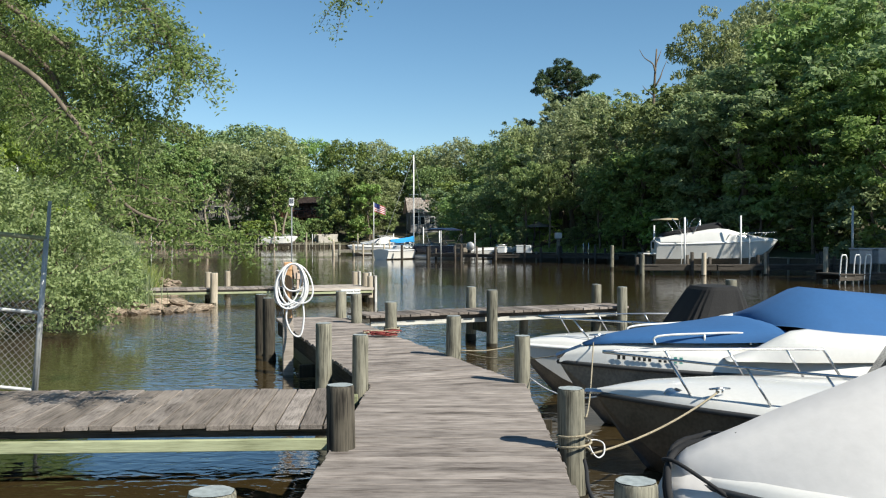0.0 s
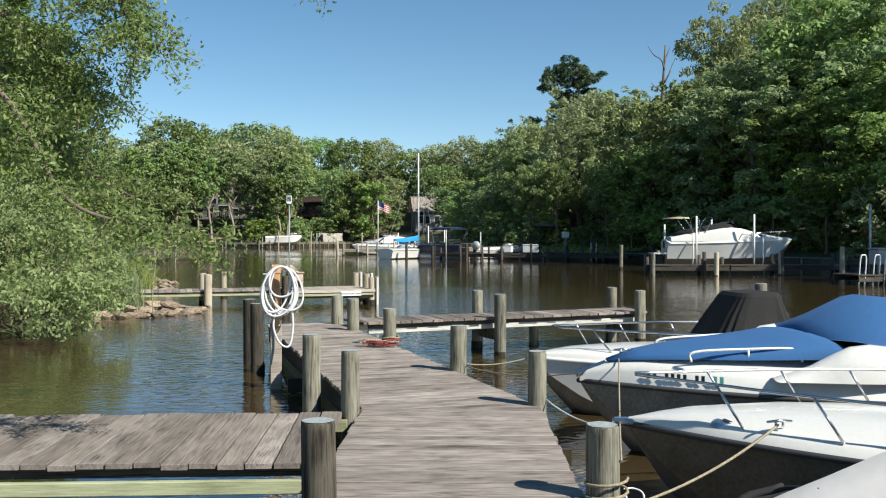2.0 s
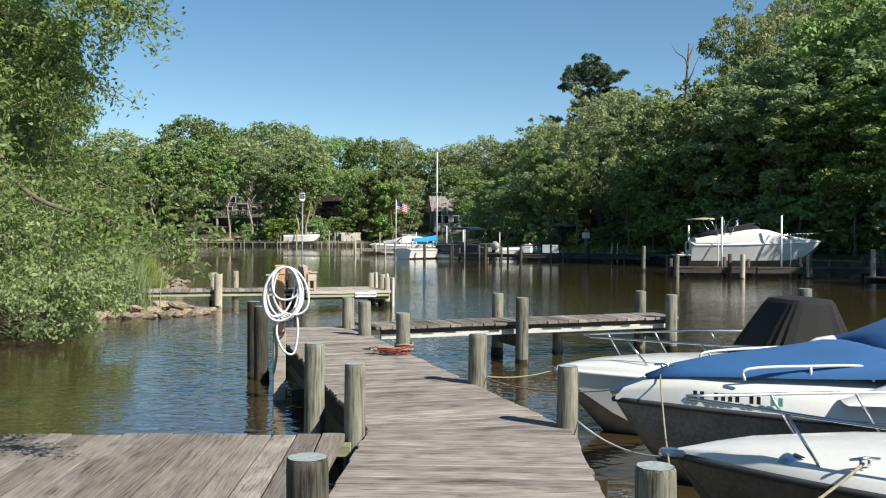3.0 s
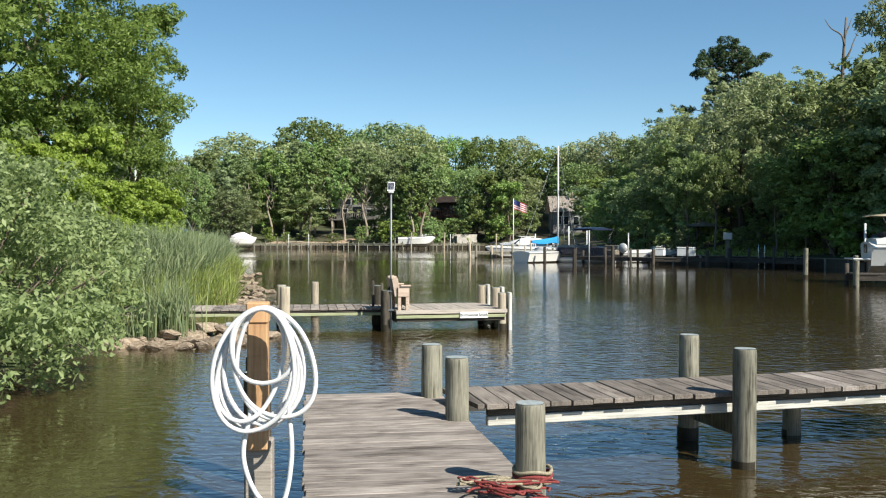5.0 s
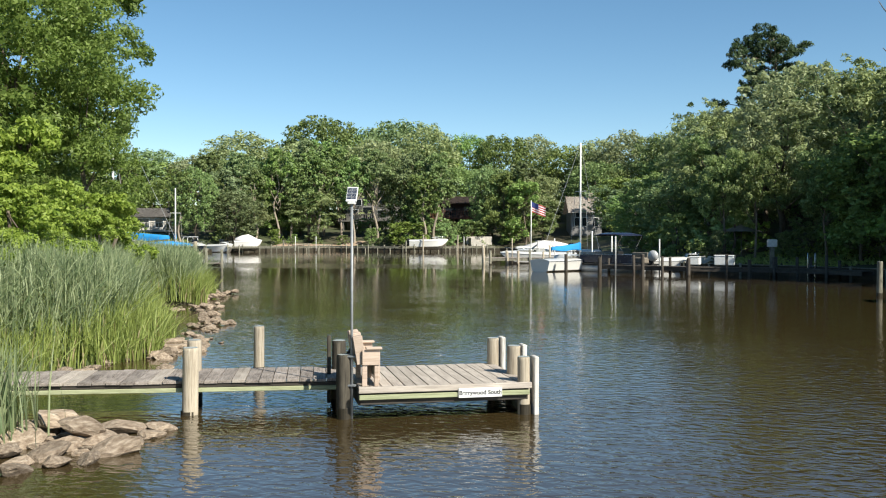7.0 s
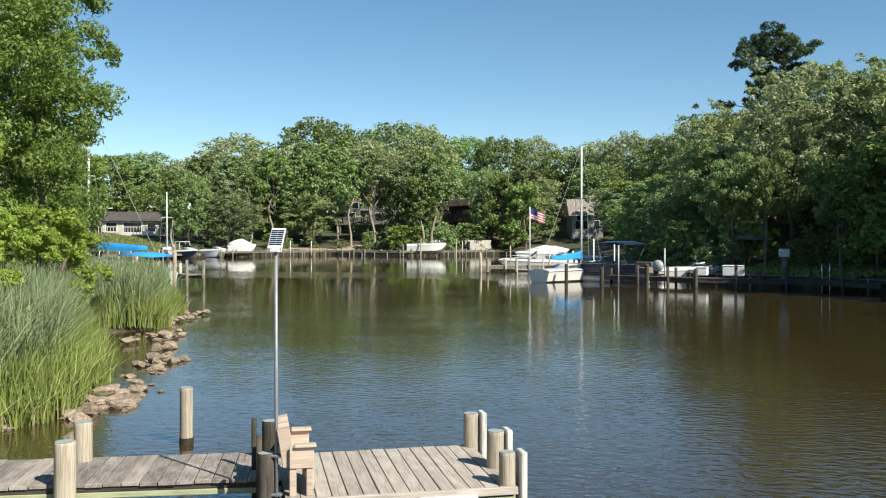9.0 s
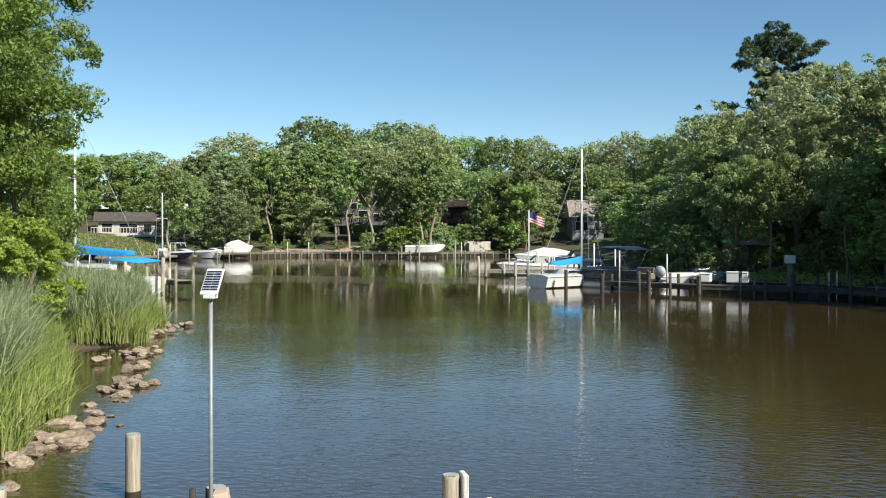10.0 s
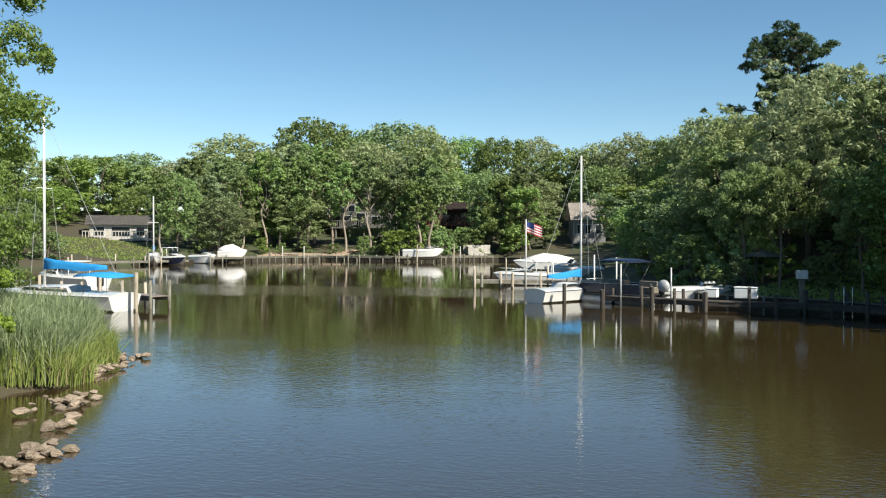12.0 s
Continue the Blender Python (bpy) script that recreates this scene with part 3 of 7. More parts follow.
def build_platform():
    dock = thing("swim_platform", None, "square pale plank platform at the end of a walkway", "dock")
    planks(dock, PL, PL_Z, PL_DIR + 90, 0.165, M_DECK_NEW, gap=0.012, ragged=0.01, seed=21)
    ring = PL + PL[:1]
    for (ax, ay), (bx, by) in zip(ring, ring[1:]):
        cx, cy = -4.37, 28.24
        k = 0.985
        # side boards darkened like the shaded underside of the platform
        beam(dock, (cx + (ax - cx) * k, cy + (ay - cy) * k), (cx + (bx - cx) * k, cy + (by - cy) * k), PL_Z - 0.24, PL_Z - 0.045, 0.05, M_DOCKSHADE)
    bm = bmesh.new()
    box(bm, 0, 2.44, -0.03, 0.02, PL_Z - 0.075, PL_Z + 0.008, 0.006)
    edge = part("edge_board", bm, M_DECK_NEW, dock, "pale grey edge board")
    edge.matrix_basis = pose(PL[0][0] + 0.01, PL[0][1] - 0.035, 0, 0, 0, PL_DIR)
    bm = bmesh.new()
    box(bm, 0, 2.40, -0.03, 0.02, PL_Z - 0.165, PL_Z - 0.10, 0.006)
    rail = part("edge_board", bm, M_BEAM, dock, "pale green treated lower rail")
    rail.matrix_basis = pose(PL[0][0] + 0.015, PL[0][1] - 0.030, 0, 0, 0, PL_DIR)
    beam(dock, (-3.0, 28.0), (-3.6, 29.5), PL_Z - 0.45, PL_Z - 0.25, 0.06, M_WET_SHADE, "cross_beam")
    way = thing("walkway", None, "narrow walkway of weathered cross planks", "dock")
    a, b = (-5.42, 27.64), (-13.2, 24.98)
    wide = (-0.40, 1.16)
    outline = [b, a, (a[0] + wide[0], a[1] + wide[1]), (b[0] + wide[0], b[1] + wide[1])]
    planks(way, outline, PL_Z, 109.5, 0.19, M_DECK, gap=0.012, ragged=0.012, seed=22, odd=M_DECK_NEW)
    for o in (0.05, 1.12):
        # upper side board darkened for the shade under the walkway
        beam(way, (a[0] - 0.34 * o, a[1] + o), (b[0] - 0.34 * o, b[1] + o), PL_Z - 0.10, PL_Z - 0.045, 0.05, M_DOCKSHADE)
        beam(way, (a[0] - 0.34 * o, a[1] + o - 0.006), (b[0] - 0.34 * o, b[1] + o - 0.006), PL_Z - 0.165, PL_Z - 0.103, 0.06, M_BEAM, label="pale treated side rail")


build_main_dock()
build_finger_left()
build_finger_right()
build_platform()
# pilings of the main dock and its side piers: x, y, top, radius
for k, (x, y, top, r) in enumerate([(-0.80, 6.36, 0.94, 0.105), (0.875, 6.42, 0.91, 0.100), (-1.0, 9.0, 1.02, 0.082), (0.66, 9.3, 0.98, 0.085),
                                    (-1.62, 10.55, 0.99, 0.098), (-0.10, 11.35, 1.01, 0.095), (-1.07, 13.65, 1.02, 0.095),
                                    (-1.83, 15.5, 1.03, 0.10), (-2.26, 16.52, 1.01, 0.10), (0.87, 3.95, 0.90, 0.10), (-1.0, 3.7, 0.91, 0.11),
                                    (0.53, 16.5, 1.04, 0.10), (0.14, 17.58, 1.04, 0.10), (3.13, 17.8, 1.03, 0.10), (2.75, 18.85, 1.03, 0.10),
                                    (4.6, 15.5, 1.28, 0.095), (5.7, 12.5, 1.11, 0.095), (1.2, 18.0, 0.41, 0.09),
                                    (-3.14, 14.5, 1.02, 0.10), (-3.44, 15.25, 1.03, 0.10)]):
    dark = k in (0, 18, 19)
    pile(x, y, top, r, M_PILE_DARK if dark else None, seed=k + 1, label="dark creosoted round timber dock piling" if dark else "weathered grey-green round timber dock piling")
for k, (x, y, top, r) in enumerate([(-2.95, 27.87, 0.81, 0.09), (-3.20, 28.56, 0.88, 0.105), (-3.64, 29.52, 0.88, 0.10), (-7.56, 26.83, 0.94, 0.115),
                                    (-8.20, 30.80, 0.85, 0.10), (-5.34, 27.02, 0.88, 0.10), (-5.92, 28.50, 0.90, 0.11), (-8.02, 27.90, 0.92, 0.11)]):
    # two piles by the chair take dark wood in place of shadow
    dark = k in (5, 6)
    pile(x, y, top, r, M_PILE_DARK if dark else M_PILE_PALE, seed=k + 40, label="wet-footed timber piling beside the platform, darkened for shadow" if dark else "pale sun-bleached timber piling with a wet foot")


# ---- trees ----
def leaf_arrays(centres, normals, length, width, rng, sprays=False):
    """Leaves round their centres: bent rhombs, or for far sprays plain three-cornered tufts."""
    n = len(centres)
    nrm = normals / (np.linalg.norm(normals, axis=1, keepdims=True) + 1e-9)
    along = rng.normal(size=(n, 3))
    along -= nrm * (along * nrm).sum(1, keepdims=True)
    along /= np.linalg.norm(along, axis=1, keepdims=True) + 1e-9
    side = np.cross(nrm, along)
    ln = (length * rng.uniform(0.6, 1.3, n))[:, None]
    wd = (width * rng.uniform(0.6, 1.3, n))[:, None]
    if sprays:
        v = np.stack([centres - along * ln / 2 - side * wd * 0.3, centres + side * wd * 0.7 + nrm * wd * 0.15, centres + along * ln / 2 - side * wd * 0.2], 1)
        return v.reshape(-1, 3), np.arange(3 * n).reshape(-1, 3)
    v = np.stack([centres - along * ln / 2, centres + side * wd / 2 + nrm * wd * 0.12, centres + along * ln / 2, centres - side * wd / 2 + nrm * wd * 0.12], 1)
    return v.reshape(-1, 3), np.arange(4 * n).reshape(-1, 4)


def crown_leaves(lobes, n, length, width, rng, droop=0.0, sprays=True, squash=0.92, clumps=9, ruffle=0.75):
    """Leaves in small clumps that sit on the skin of many overlapping lobes (x, y, z, radius)."""
    lobes = np.array(lobes, float)
    m = len(lobes) * clumps
    way = rng.normal(size=(m, 3)) + (0, 0, 0.25)
    way /= np.linalg.norm(way, axis=1, keepdims=True)
    host = np.repeat(lobes, clumps, 0)
    balls = np.concatenate([host[:, :3] + way * host[:, 3:] * rng.uniform(0.55, 1.0, (m, 1)) * (1, 1, squash), host[:, 3:] * rng.uniform(0.20, 0.50, (m, 1))], 1)
    bare = np.zeros(m, bool)
    for x, y, z, r in lobes:
        bare |= (((balls[:, :3] - (x, y, z)) / (1, 1, squash)) ** 2).sum(1) < (0.5 * r) ** 2
    balls = balls[~bare]
    pick = rng.choice(len(balls), n, p=balls[:, 3] ** 2 / (balls[:, 3] ** 2).sum())
    d = rng.normal(size=(n, 3)) + (0, 0, 0.15)
    d /= np.linalg.norm(d, axis=1, keepdims=True)
    c = balls[pick, :3] + d * (balls[pick, 3] * rng.random(n) ** 0.4)[:, None] * (1.1, 1.1, 0.75)
    nrm = d + rng.normal(size=d.shape) * ruffle + (0, 0, 0.35)
    c = c - np.array((0, 0, 1.0)) * droop * rng.random(len(c))[:, None]
    return leaf_arrays(c, nrm, length, width, rng, sprays)


def limb_mesh(bm, base, tip, r0, r1, rng, bends=4, seg=6):
    base, tip = Vector(base), Vector(tip)
    span = (tip - base).length
    pts = [base.lerp(tip, k / bends) + Vector(rng.normal(size=3)) * span * 0.035 * (0 < k < bends) for k in range(bends + 1)]
    pts = curve_pts(pts, 3)
    tube(bm, pts, [r0 + (r1 - r0) * k / (len(pts) - 1) for k in range(len(pts))], seg)


def make_tree(name, seed, height, spread_r, leaves, leaf_len, mat, bark, label, base=0.3, lobes_n=24, flat=1.0, cat="tree", leaf_w=None, limbs=8, square=2.2, fringe=0, squash=0.92, lobe_sizes=(0.13, 0.18, 0.24, 0.30, 0.40), dome=False, ruffle=0.55):
    """A tree with its foot at the origin: tapered trunk, limbs and a crown of many small leaf sprays."""
    rng = np.random.default_rng(seed)
    tree = thing(name, None, label, cat, "woodland trees")
    h0 = height * base
    ch = (height - h0) / 2
    lobes, bm = [], bmesh.new()
    for k in range(lobes_n if dome else 0):
        # an even round of boughs: a broad dome over a hanging skirt
        u = 1 - 1.95 * (k + 0.5) / lobes_n
        a = k * 2.399 + rng.uniform(-0.3, 0.3)
        r = spread_r * rng.uniform(0.24, 0.38)
        cap = min(spread_r * 0.95, 1.3 * ch)
        rr = (spread_r - 0.75 * r) * (math.sqrt(max(0.0, 1 - u * u)) if u > 0 else 1 + 0.35 * u) * rng.uniform(0.86, 1.0)
        z = height - cap + u * ((cap - r * 0.8) if u > 0 else (height - cap - h0))
        lobes.append((rr * math.cos(a), rr * math.sin(a), z, r))
    for k in range(0 if dome else lobes_n):
        u = rng.uniform(-0.92, 0.95)
        a = rng.uniform(0, 2 * math.pi)
        prof = math.sqrt(max(0.05, 1 - abs(u) ** square)) * (0.9 if u > 0 else 1.0)
        rr = spread_r * prof * rng.uniform(0.5, 0.98)
        r = spread_r * rng.choice(lobe_sizes)
        z = min(h0 + ch + u * ch * flat, height - r * 0.7)
        lobes.append((rr * math.cos(a), rr * math.sin(a), z, r))
    if not dome:
        lobes.append((0, 0, height - spread_r * 0.3, spread_r * 0.34))
    # small sprays that stand out of the crown and break its outline
    more = np.random.default_rng(seed + 900)
    for k in range(fringe):
        u, a = more.uniform(-0.5, 0.98), more.uniform(0, 2 * math.pi)
        rr = spread_r * math.sqrt(max(0.03, 1 - abs(u) ** square)) * more.uniform(0.92, 1.14)
        r = spread_r * more.uniform(0.09, 0.17)
        lobes.append((rr * math.cos(a), rr * math.sin(a), h0 + ch + u * ch * flat + more.uniform(0, 0.05) * height, r))
    limb_mesh(bm, (0, 0, -0.6), (rng.normal() * 0.4, rng.normal() * 0.4, height * 0.8), 0.017 * height + 0.03, 0.05, rng, 4, 6)
    part("trunk", bm, bark, tree, smooth=True)
    for x, y, z, r in lobes[:limbs]:
        bm = bmesh.new()
        limb_mesh(bm, (0, 0, max(h0 * 0.8, z * 0.62)), (x * 0.9, y * 0.9, z), 0.006 * height, 0.025, rng, 2, 4)
        part("limb", bm, bark, tree, smooth=True)
    v, f = crown_leaves(lobes, leaves, leaf_len, leaf_w or leaf_len * 0.62, rng, squash=squash, ruffle=ruffle, clumps=16 if dome else 9)
    part_mesh("crown", mesh_of("crown", v, f, mat), tree)
    return tree


def make_pine(seed, height, leaves, label):
    rng = np.random.default_rng(seed)
    tree = thing("pine_tree", None, label, "tree", "woodland trees")
    bm = bmesh.new()
    limb_mesh(bm, (0, 0, -0.6), (0.2, 0, height), 0.28, 0.05, rng, 5, 8)
    lobes = []
    for k in range(34):
        u = k / 33
        z = height * (0.50 + 0.47 * u ** 0.9) + rng.uniform(-0.3, 0.3)
        reach = 5.0 * math.sqrt(max(0.03, 1 - abs(2 * u - 0.85) ** 2.4 * 0.8)) * rng.uniform(0.35, 1.12)
        a = k * 2.4 + rng.uniform(-0.4, 0.4)
        tip = (reach * math.cos(a), reach * math.sin(a), z + 0.35)
        limb_mesh(bm, (0, 0, z - 0.6), tip, 0.08, 0.02, rng, 3, 5)
        for q in (0.45, 0.62, 0.8, 0.95, 1.08):
            lobes.append((tip[0] * q + rng.uniform(-0.45, 0.45), tip[1] * q + rng.uniform(-0.45, 0.45), z + rng.uniform(-0.1, 0.5), 0.85 * rng.uniform(0.6, 1.25)))
    part("trunk", bm, M_BARK, tree, smooth=True)
    v, f = crown_leaves(lobes, leaves, 0.42, 0.10, rng, squash=0.5, clumps=5)
    part_mesh("crown", mesh_of("crown", v, f, M_PINE), tree)
    return tree


def at_ground(x, y, scale, turn, sz=None):
    z = float(land_height(np.array([x]), np.array([y]))[0])
    return Matrix.Translation((x, y, max(z, 0.05) - 0.1)) @ Euler((0, 0, turn)).to_matrix().to_4x4() @ Matrix.Diagonal((scale, scale, sz or scale, 1))


LAB = {"oak": "full-crowned green oak on the wooded bank", "light": "bright green leafy tree near the waterline",
       "grey": "tall grey-green tree with ragged hanging sprays", "slim": "slim tree with a bare pale trunk and high crown",
       "shrub": "dense green shrub at the water's edge", "far": "rounded green tree on the far hillside",
       "tall": "tall dark green oak in the steep wood"}
LAB["shade"] = "spreading dark green shade tree on the garden lawn"
SIZE = {"shade": 12, "oak": 16, "light": 12, "grey": 16, "slim": 16, "shrub": 3.4, "far": 15, "tall": 20}
TREES = {
    "oak": [make_tree("oak_tree", 100 + k, 16, 5.8, 8200, 0.45, M_LEAF, M_BARK, LAB["oak"], 0.14, 34, leaf_w=0.31, fringe=6, squash=0.72, dome=k < 2, ruffle=0.45) for k in range(3)],
    "light": [make_tree("leafy_tree", 110 + k, 12, 4.0, 8000, 0.36, M_LEAF_LIGHT, M_BARK, LAB["light"], 0.08, 34, leaf_w=0.26, fringe=16, squash=0.7) for k in range(2)],
    "grey": [make_tree("locust_tree", 120 + k, 16, 5.2, 12000, 0.44, M_LEAF_GREY, M_BARK, LAB["grey"], 0.18, 40, leaf_w=0.17, fringe=34, squash=0.6) for k in range(2)],
    "slim": [make_tree("slim_tree", 130 + k, 16, 4.2, 5000, 0.42, M_LEAF, M_BARKPALE, LAB["slim"], 0.42, 28, leaf_w=0.34) for k in range(2)],
    "shrub": [make_tree("shrub", 140 + k, 3.4, 2.0, 1900, 0.28, m, M_BARK, LAB["shrub"], 0.02, 20, cat="shrub", leaf_w=0.18, limbs=3) for k, m in enumerate((M_LEAF, M_LEAF_LIGHT))],
    "far": [make_tree("woodland_tree", 150 + k, 15, 6.2, 7400, 0.46, m, M_BARK, LAB["far"], 0.08, 36, leaf_w=0.35, limbs=0, fringe=0, squash=0.8, dome=True, ruffle=0.36) for k, m in enumerate((M_LEAF, M_LEAF_LIGHT, M_LEAF_GREY))],
    "shade": [make_tree("shade_tree", 170, 12, 4.6, 9000, 0.34, M_LEAF_DARK, M_BARK, LAB["shade"], 0.42, 34, leaf_w=0.25)],
    "tall": [make_tree("tall_oak", 160 + k, 20, 5.6, 11500, 0.44, M_LEAF_DARK, M_BARK, LAB["tall"], 0.10, 46, leaf_w=0.27, fringe=40, squash=0.62) for k in range(2)],
}
USED = set()


def plant(kind, x, y, height, turn=None, wide=1.0, rng=random.Random(77), pick=None):
    """Stands a tree of the kind at a place; the first one of each model is moved there, the rest are copies."""
    models = TREES[kind]
    ob = models[rng.randrange(len(models)) if pick is None else pick]
    s = height / SIZE[kind]
    m = at_ground(x, y, s * wide, rng.uniform(0, 6.28) if turn is None else turn, s)
    if ob.name in USED:
        return copy_thing(ob, m @ Matrix.Diagonal([1 / k for k in ob.scale] + [1]))
    USED.add(ob.name)
    ob.matrix_basis = m
    return ob


# rise of the treetops over level sight, by bearing (degrees right of +y), from the creek, from the dock and from its end
RIDGE_B = [-52, -36, -31, -29.5, -26, -24.0, -22.8, -20.9, -19.2, -17.5, -15.5, -13.3, -11.5, -10.7, -8.7, -6.5, -4.0, -2.7, -1.6, -0.2, 1.8, 4.0, 5.6]
RIDGE_T = [0.066, 0.070, 0.076, 0.084, 0.098, 0.094, 0.088, 0.112, 0.124, 0.113, 0.112, 0.122, 0.112, 0.104, 0.104, 0.105, 0.095, 0.095, 0.104, 0.109, 0.105, 0.128, 0.138]
FLANK_B = [0, 1.6, 3.7, 5, 7.7, 9.3, 11, 12, 13, 14.4, 16, 18, 20, 24, 34]
FLANK_T = [0.10, 0.105, 0.13, 0.135, 0.155, 0.155, 0.155, 0.165, 0.19, 0.235, 0.23, 0.24, 0.26, 0.29, 0.31]


SIDE_B = [0, 3, 6, 9.5, 11.3, 12.5, 14.5, 18, 24]
SIDE_T = [0.12, 0.143, 0.159, 0.195, 0.205, 0.195, 0.185, 0.24, 0.34]


def treetop(x, y):
    """Height above the water to which the wood rises at a place."""
    b1, d1 = math.degrees(math.atan2(x + 1.87, y - 21.6)), math.hypot(x + 1.87, y - 21.6)
    b0, d0 = math.degrees(math.atan2(x - 0.12, y + 0.26)), math.hypot(x - 0.12, y + 0.26)
    a = 3.9 + d1 * (0.009 + float(np.interp(b1, RIDGE_B, RIDGE_T)))
    b = 2.0 + d0 * (0.007 + float(np.interp(b0, FLANK_B, FLANK_T)))
    b2, d2 = math.degrees(math.atan2(x + 1.5, y - 15)), math.hypot(x + 1.5, y - 15)
    if b1 > 5.6:
        return min(b, 2.5 + d2 * float(np.interp(b2, SIDE_B, SIDE_T)))
    return min(a, b) if b0 > 0 else a


CLEAR = [(10, 85, 8.5), (-54.9, 194.9, 9.2), (-34.4, 196.2, 10.6), (-10.6, 192.2, 7.9), (-85.2, 161.9, 11.9)]


def sight(x, y, hx, hy):
    """Distance from the open line that runs from a house down to the water; far off behind the house."""
    ux, uy = -1.9 - hx, 24 - hy
    n = math.hypot(ux, uy)
    t = ((x - hx) * ux + (y - hy) * uy) / n
    return abs((x - hx) * uy - (y - hy) * ux) / n if -2 < t < 95 else 99.0


def forest():
    rng = random.Random(11)
    put = []

    def free(x, y, gap):
        if any(math.hypot(x - a, y - b) < r for a, b, r in CLEAR):
            return False
        if any((x - a) ** 2 + (y - b) ** 2 < gap * gap for a, b in put):
            return False
        put.append((x, y))
        return True

    tries = 0
    while len(put) < 270 and tries < 20000:
        tries += 1
        x, y = rng.uniform(-160, 66), rng.uniform(30, 262)
        if x < 0 and y < 80:
            continue
        bear = math.degrees(math.atan2(-(x + 1.9), y - 10))
        if not -34 < bear < 47 or math.degrees(math.atan2(x - 0.1, y)) > 27.5:
            continue
        d = float(shore_distance(np.array([x]), np.array([y]))[0])
        if d < 3.5 or d > (46 if x > 6 else 62):
            continue
        if any(sight(x, y, hx, hy) < gap for hx, hy, gap in ((-53.5, 197.5, 9.8), (-33.1, 196.9, 11.2), (-10.4, 192.9, 6.0), (-83.9, 161.9, 11.5))):
            continue
        wide_k = 1.0 if x > 6 else min(1.38, max(1.0, math.hypot(x, y - 18) / 112))
        if not free(x, y, (4.4 if d < 14 else 5.6 if x > 6 else 9.0) * wide_k):
            continue
        z = float(land_height(np.array([x]), np.array([y]))[0])
        top = treetop(x, y)
        # lower growth on the sunny side of the garden, so that it stands in the light
        k, off = (x - 10) * 0.84 - (y - 86) * 0.54, abs((x - 10) * 0.54 + (y - 86) * 0.84)
        if 0 < k < 19 and off < 10:
            top = min(top, 6.0 + 1.1 * k)
        right = x > 6 and y < 118
        vary = rng.uniform(0.0, 1.0)
        share = min(1.0, (0.54 if right and y > 80 else 0.70 if right else 0.56) + d / (44 if right else 75)) * (0.78 + 0.25 * vary if right else 0.62 + 0.26 * vary)
        height = max(6.5, top * share - z)
        if right:
            kind = rng.choice(["tall", "grey", "oak", "grey", "tall"]) if d < 26 else rng.choice(["oak", "grey", "tall"])
            if d > 38:
                kind = "far"
        elif d < 8 * wide_k:
            kind = rng.choice(["oak", "light", "grey", "slim", "oak"])
        elif d < 18 * wide_k:
            kind = rng.choice(["oak", "oak", "oak", "slim", "light"])
        else:
            kind = "far"
        wide = max(0.85, min(1.5, (5.2 + rng.uniform(-0.6, 1.4)) * wide_k / (5.6 * height / SIZE[kind])))
        plant(kind, x, y, height, wide=wide)


forest()
# the broad domed oaks that make the skyline: bearing from the platform, distance, rise over level sight, half width
for bear, dist, rise, half, pick in ((-38.5, 190, 0.076, 8.0, 0), (-35.6, 196, 0.080, 8.0, 2), (-33.0, 202, 0.084, 8.0, 1), (-30.2, 205, 0.089, 7.5, 0), (-27.4, 196, 0.082, 6.5, 2), (-24.8, 200, 0.110, 9.5, 2), (-22.3, 214, 0.092, 7.0, 0), (-19.6, 204, 0.132, 9.0, 0), (-17.0, 216, 0.118, 7.5, 0),
                                     (-14.6, 206, 0.129, 9.0, 0), (-12.9, 198, 0.122, 7.0, 2), (-16.2, 190, 0.104, 8.0, 2), (-10.4, 210, 0.113, 6.5, 0), (-8.0, 204, 0.112, 7.0, 0), (-6.0, 212, 0.110, 6.5, 2), (-3.6, 200, 0.099, 6.5, 1),
                                     (-1.9, 196, 0.104, 6.0, 2), (-0.2, 190, 0.113, 7.0, 2), (2.2, 180, 0.112, 6.5, 0), (4.4, 170, 0.130, 6.5, 2)):
    x, y = -1.7 + dist * math.sin(radians(bear)), 21.5 + dist * math.cos(radians(bear))
    z = float(land_height(np.array([x]), np.array([y]))[0])
    tall = 3.9 + dist * rise - z
    plant("far", x, y, tall, turn=bear, wide=1.15 * half / (6.2 * tall / 15), pick=pick)
# undergrowth along the banks
rng_s = random.Random(5)
shore_pts = [Vector((*p, 0)) for p in SHORE]
for a, b in zip(shore_pts[14:-2], shore_pts[15:-1]):
    n = max(1, int((b - a).length / 3.2))
    out = Vector(((b - a).y, -(b - a).x, 0)).normalized()
    for k in range(n):
        p = a.lerp(b, (k + rng_s.random()) / n)
        for side in (1, -1):
            q = p + out * side * rng_s.uniform(2.0, 6.5)
            if float(shore_distance(np.array([q.x]), np.array([q.y]))[0]) > 1.5 and rng_s.random() < 0.62 and not (-31 < q.x < -18 and 49 < q.y < 66) and sight(q.x, q.y, -10.4, 192.9) > 4.6:
                plant("shrub", q.x, q.y, rng_s.uniform(1.6, 4.2), wide=rng_s.uniform(0.9, 1.5))
# marked trees
pine = make_pine(7, 19.0, 24000, "dark tall pine standing above the wood")
pine.matrix_basis = at_ground(11.2, 103.5, 1.0, 0.4)
plant("grey", 10.2, 90, 14.2, wide=1.1, pick=0)
plant("grey", 15, 88, 13.4, wide=1.1, pick=1)
plant("grey", 18.8, 76, 12.5, wide=1.0, pick=1)
plant("grey", 24.6, 90, 21.0, wide=0.75, pick=0)
plant("grey", 28.5, 80, 19, wide=1.0, pick=1)
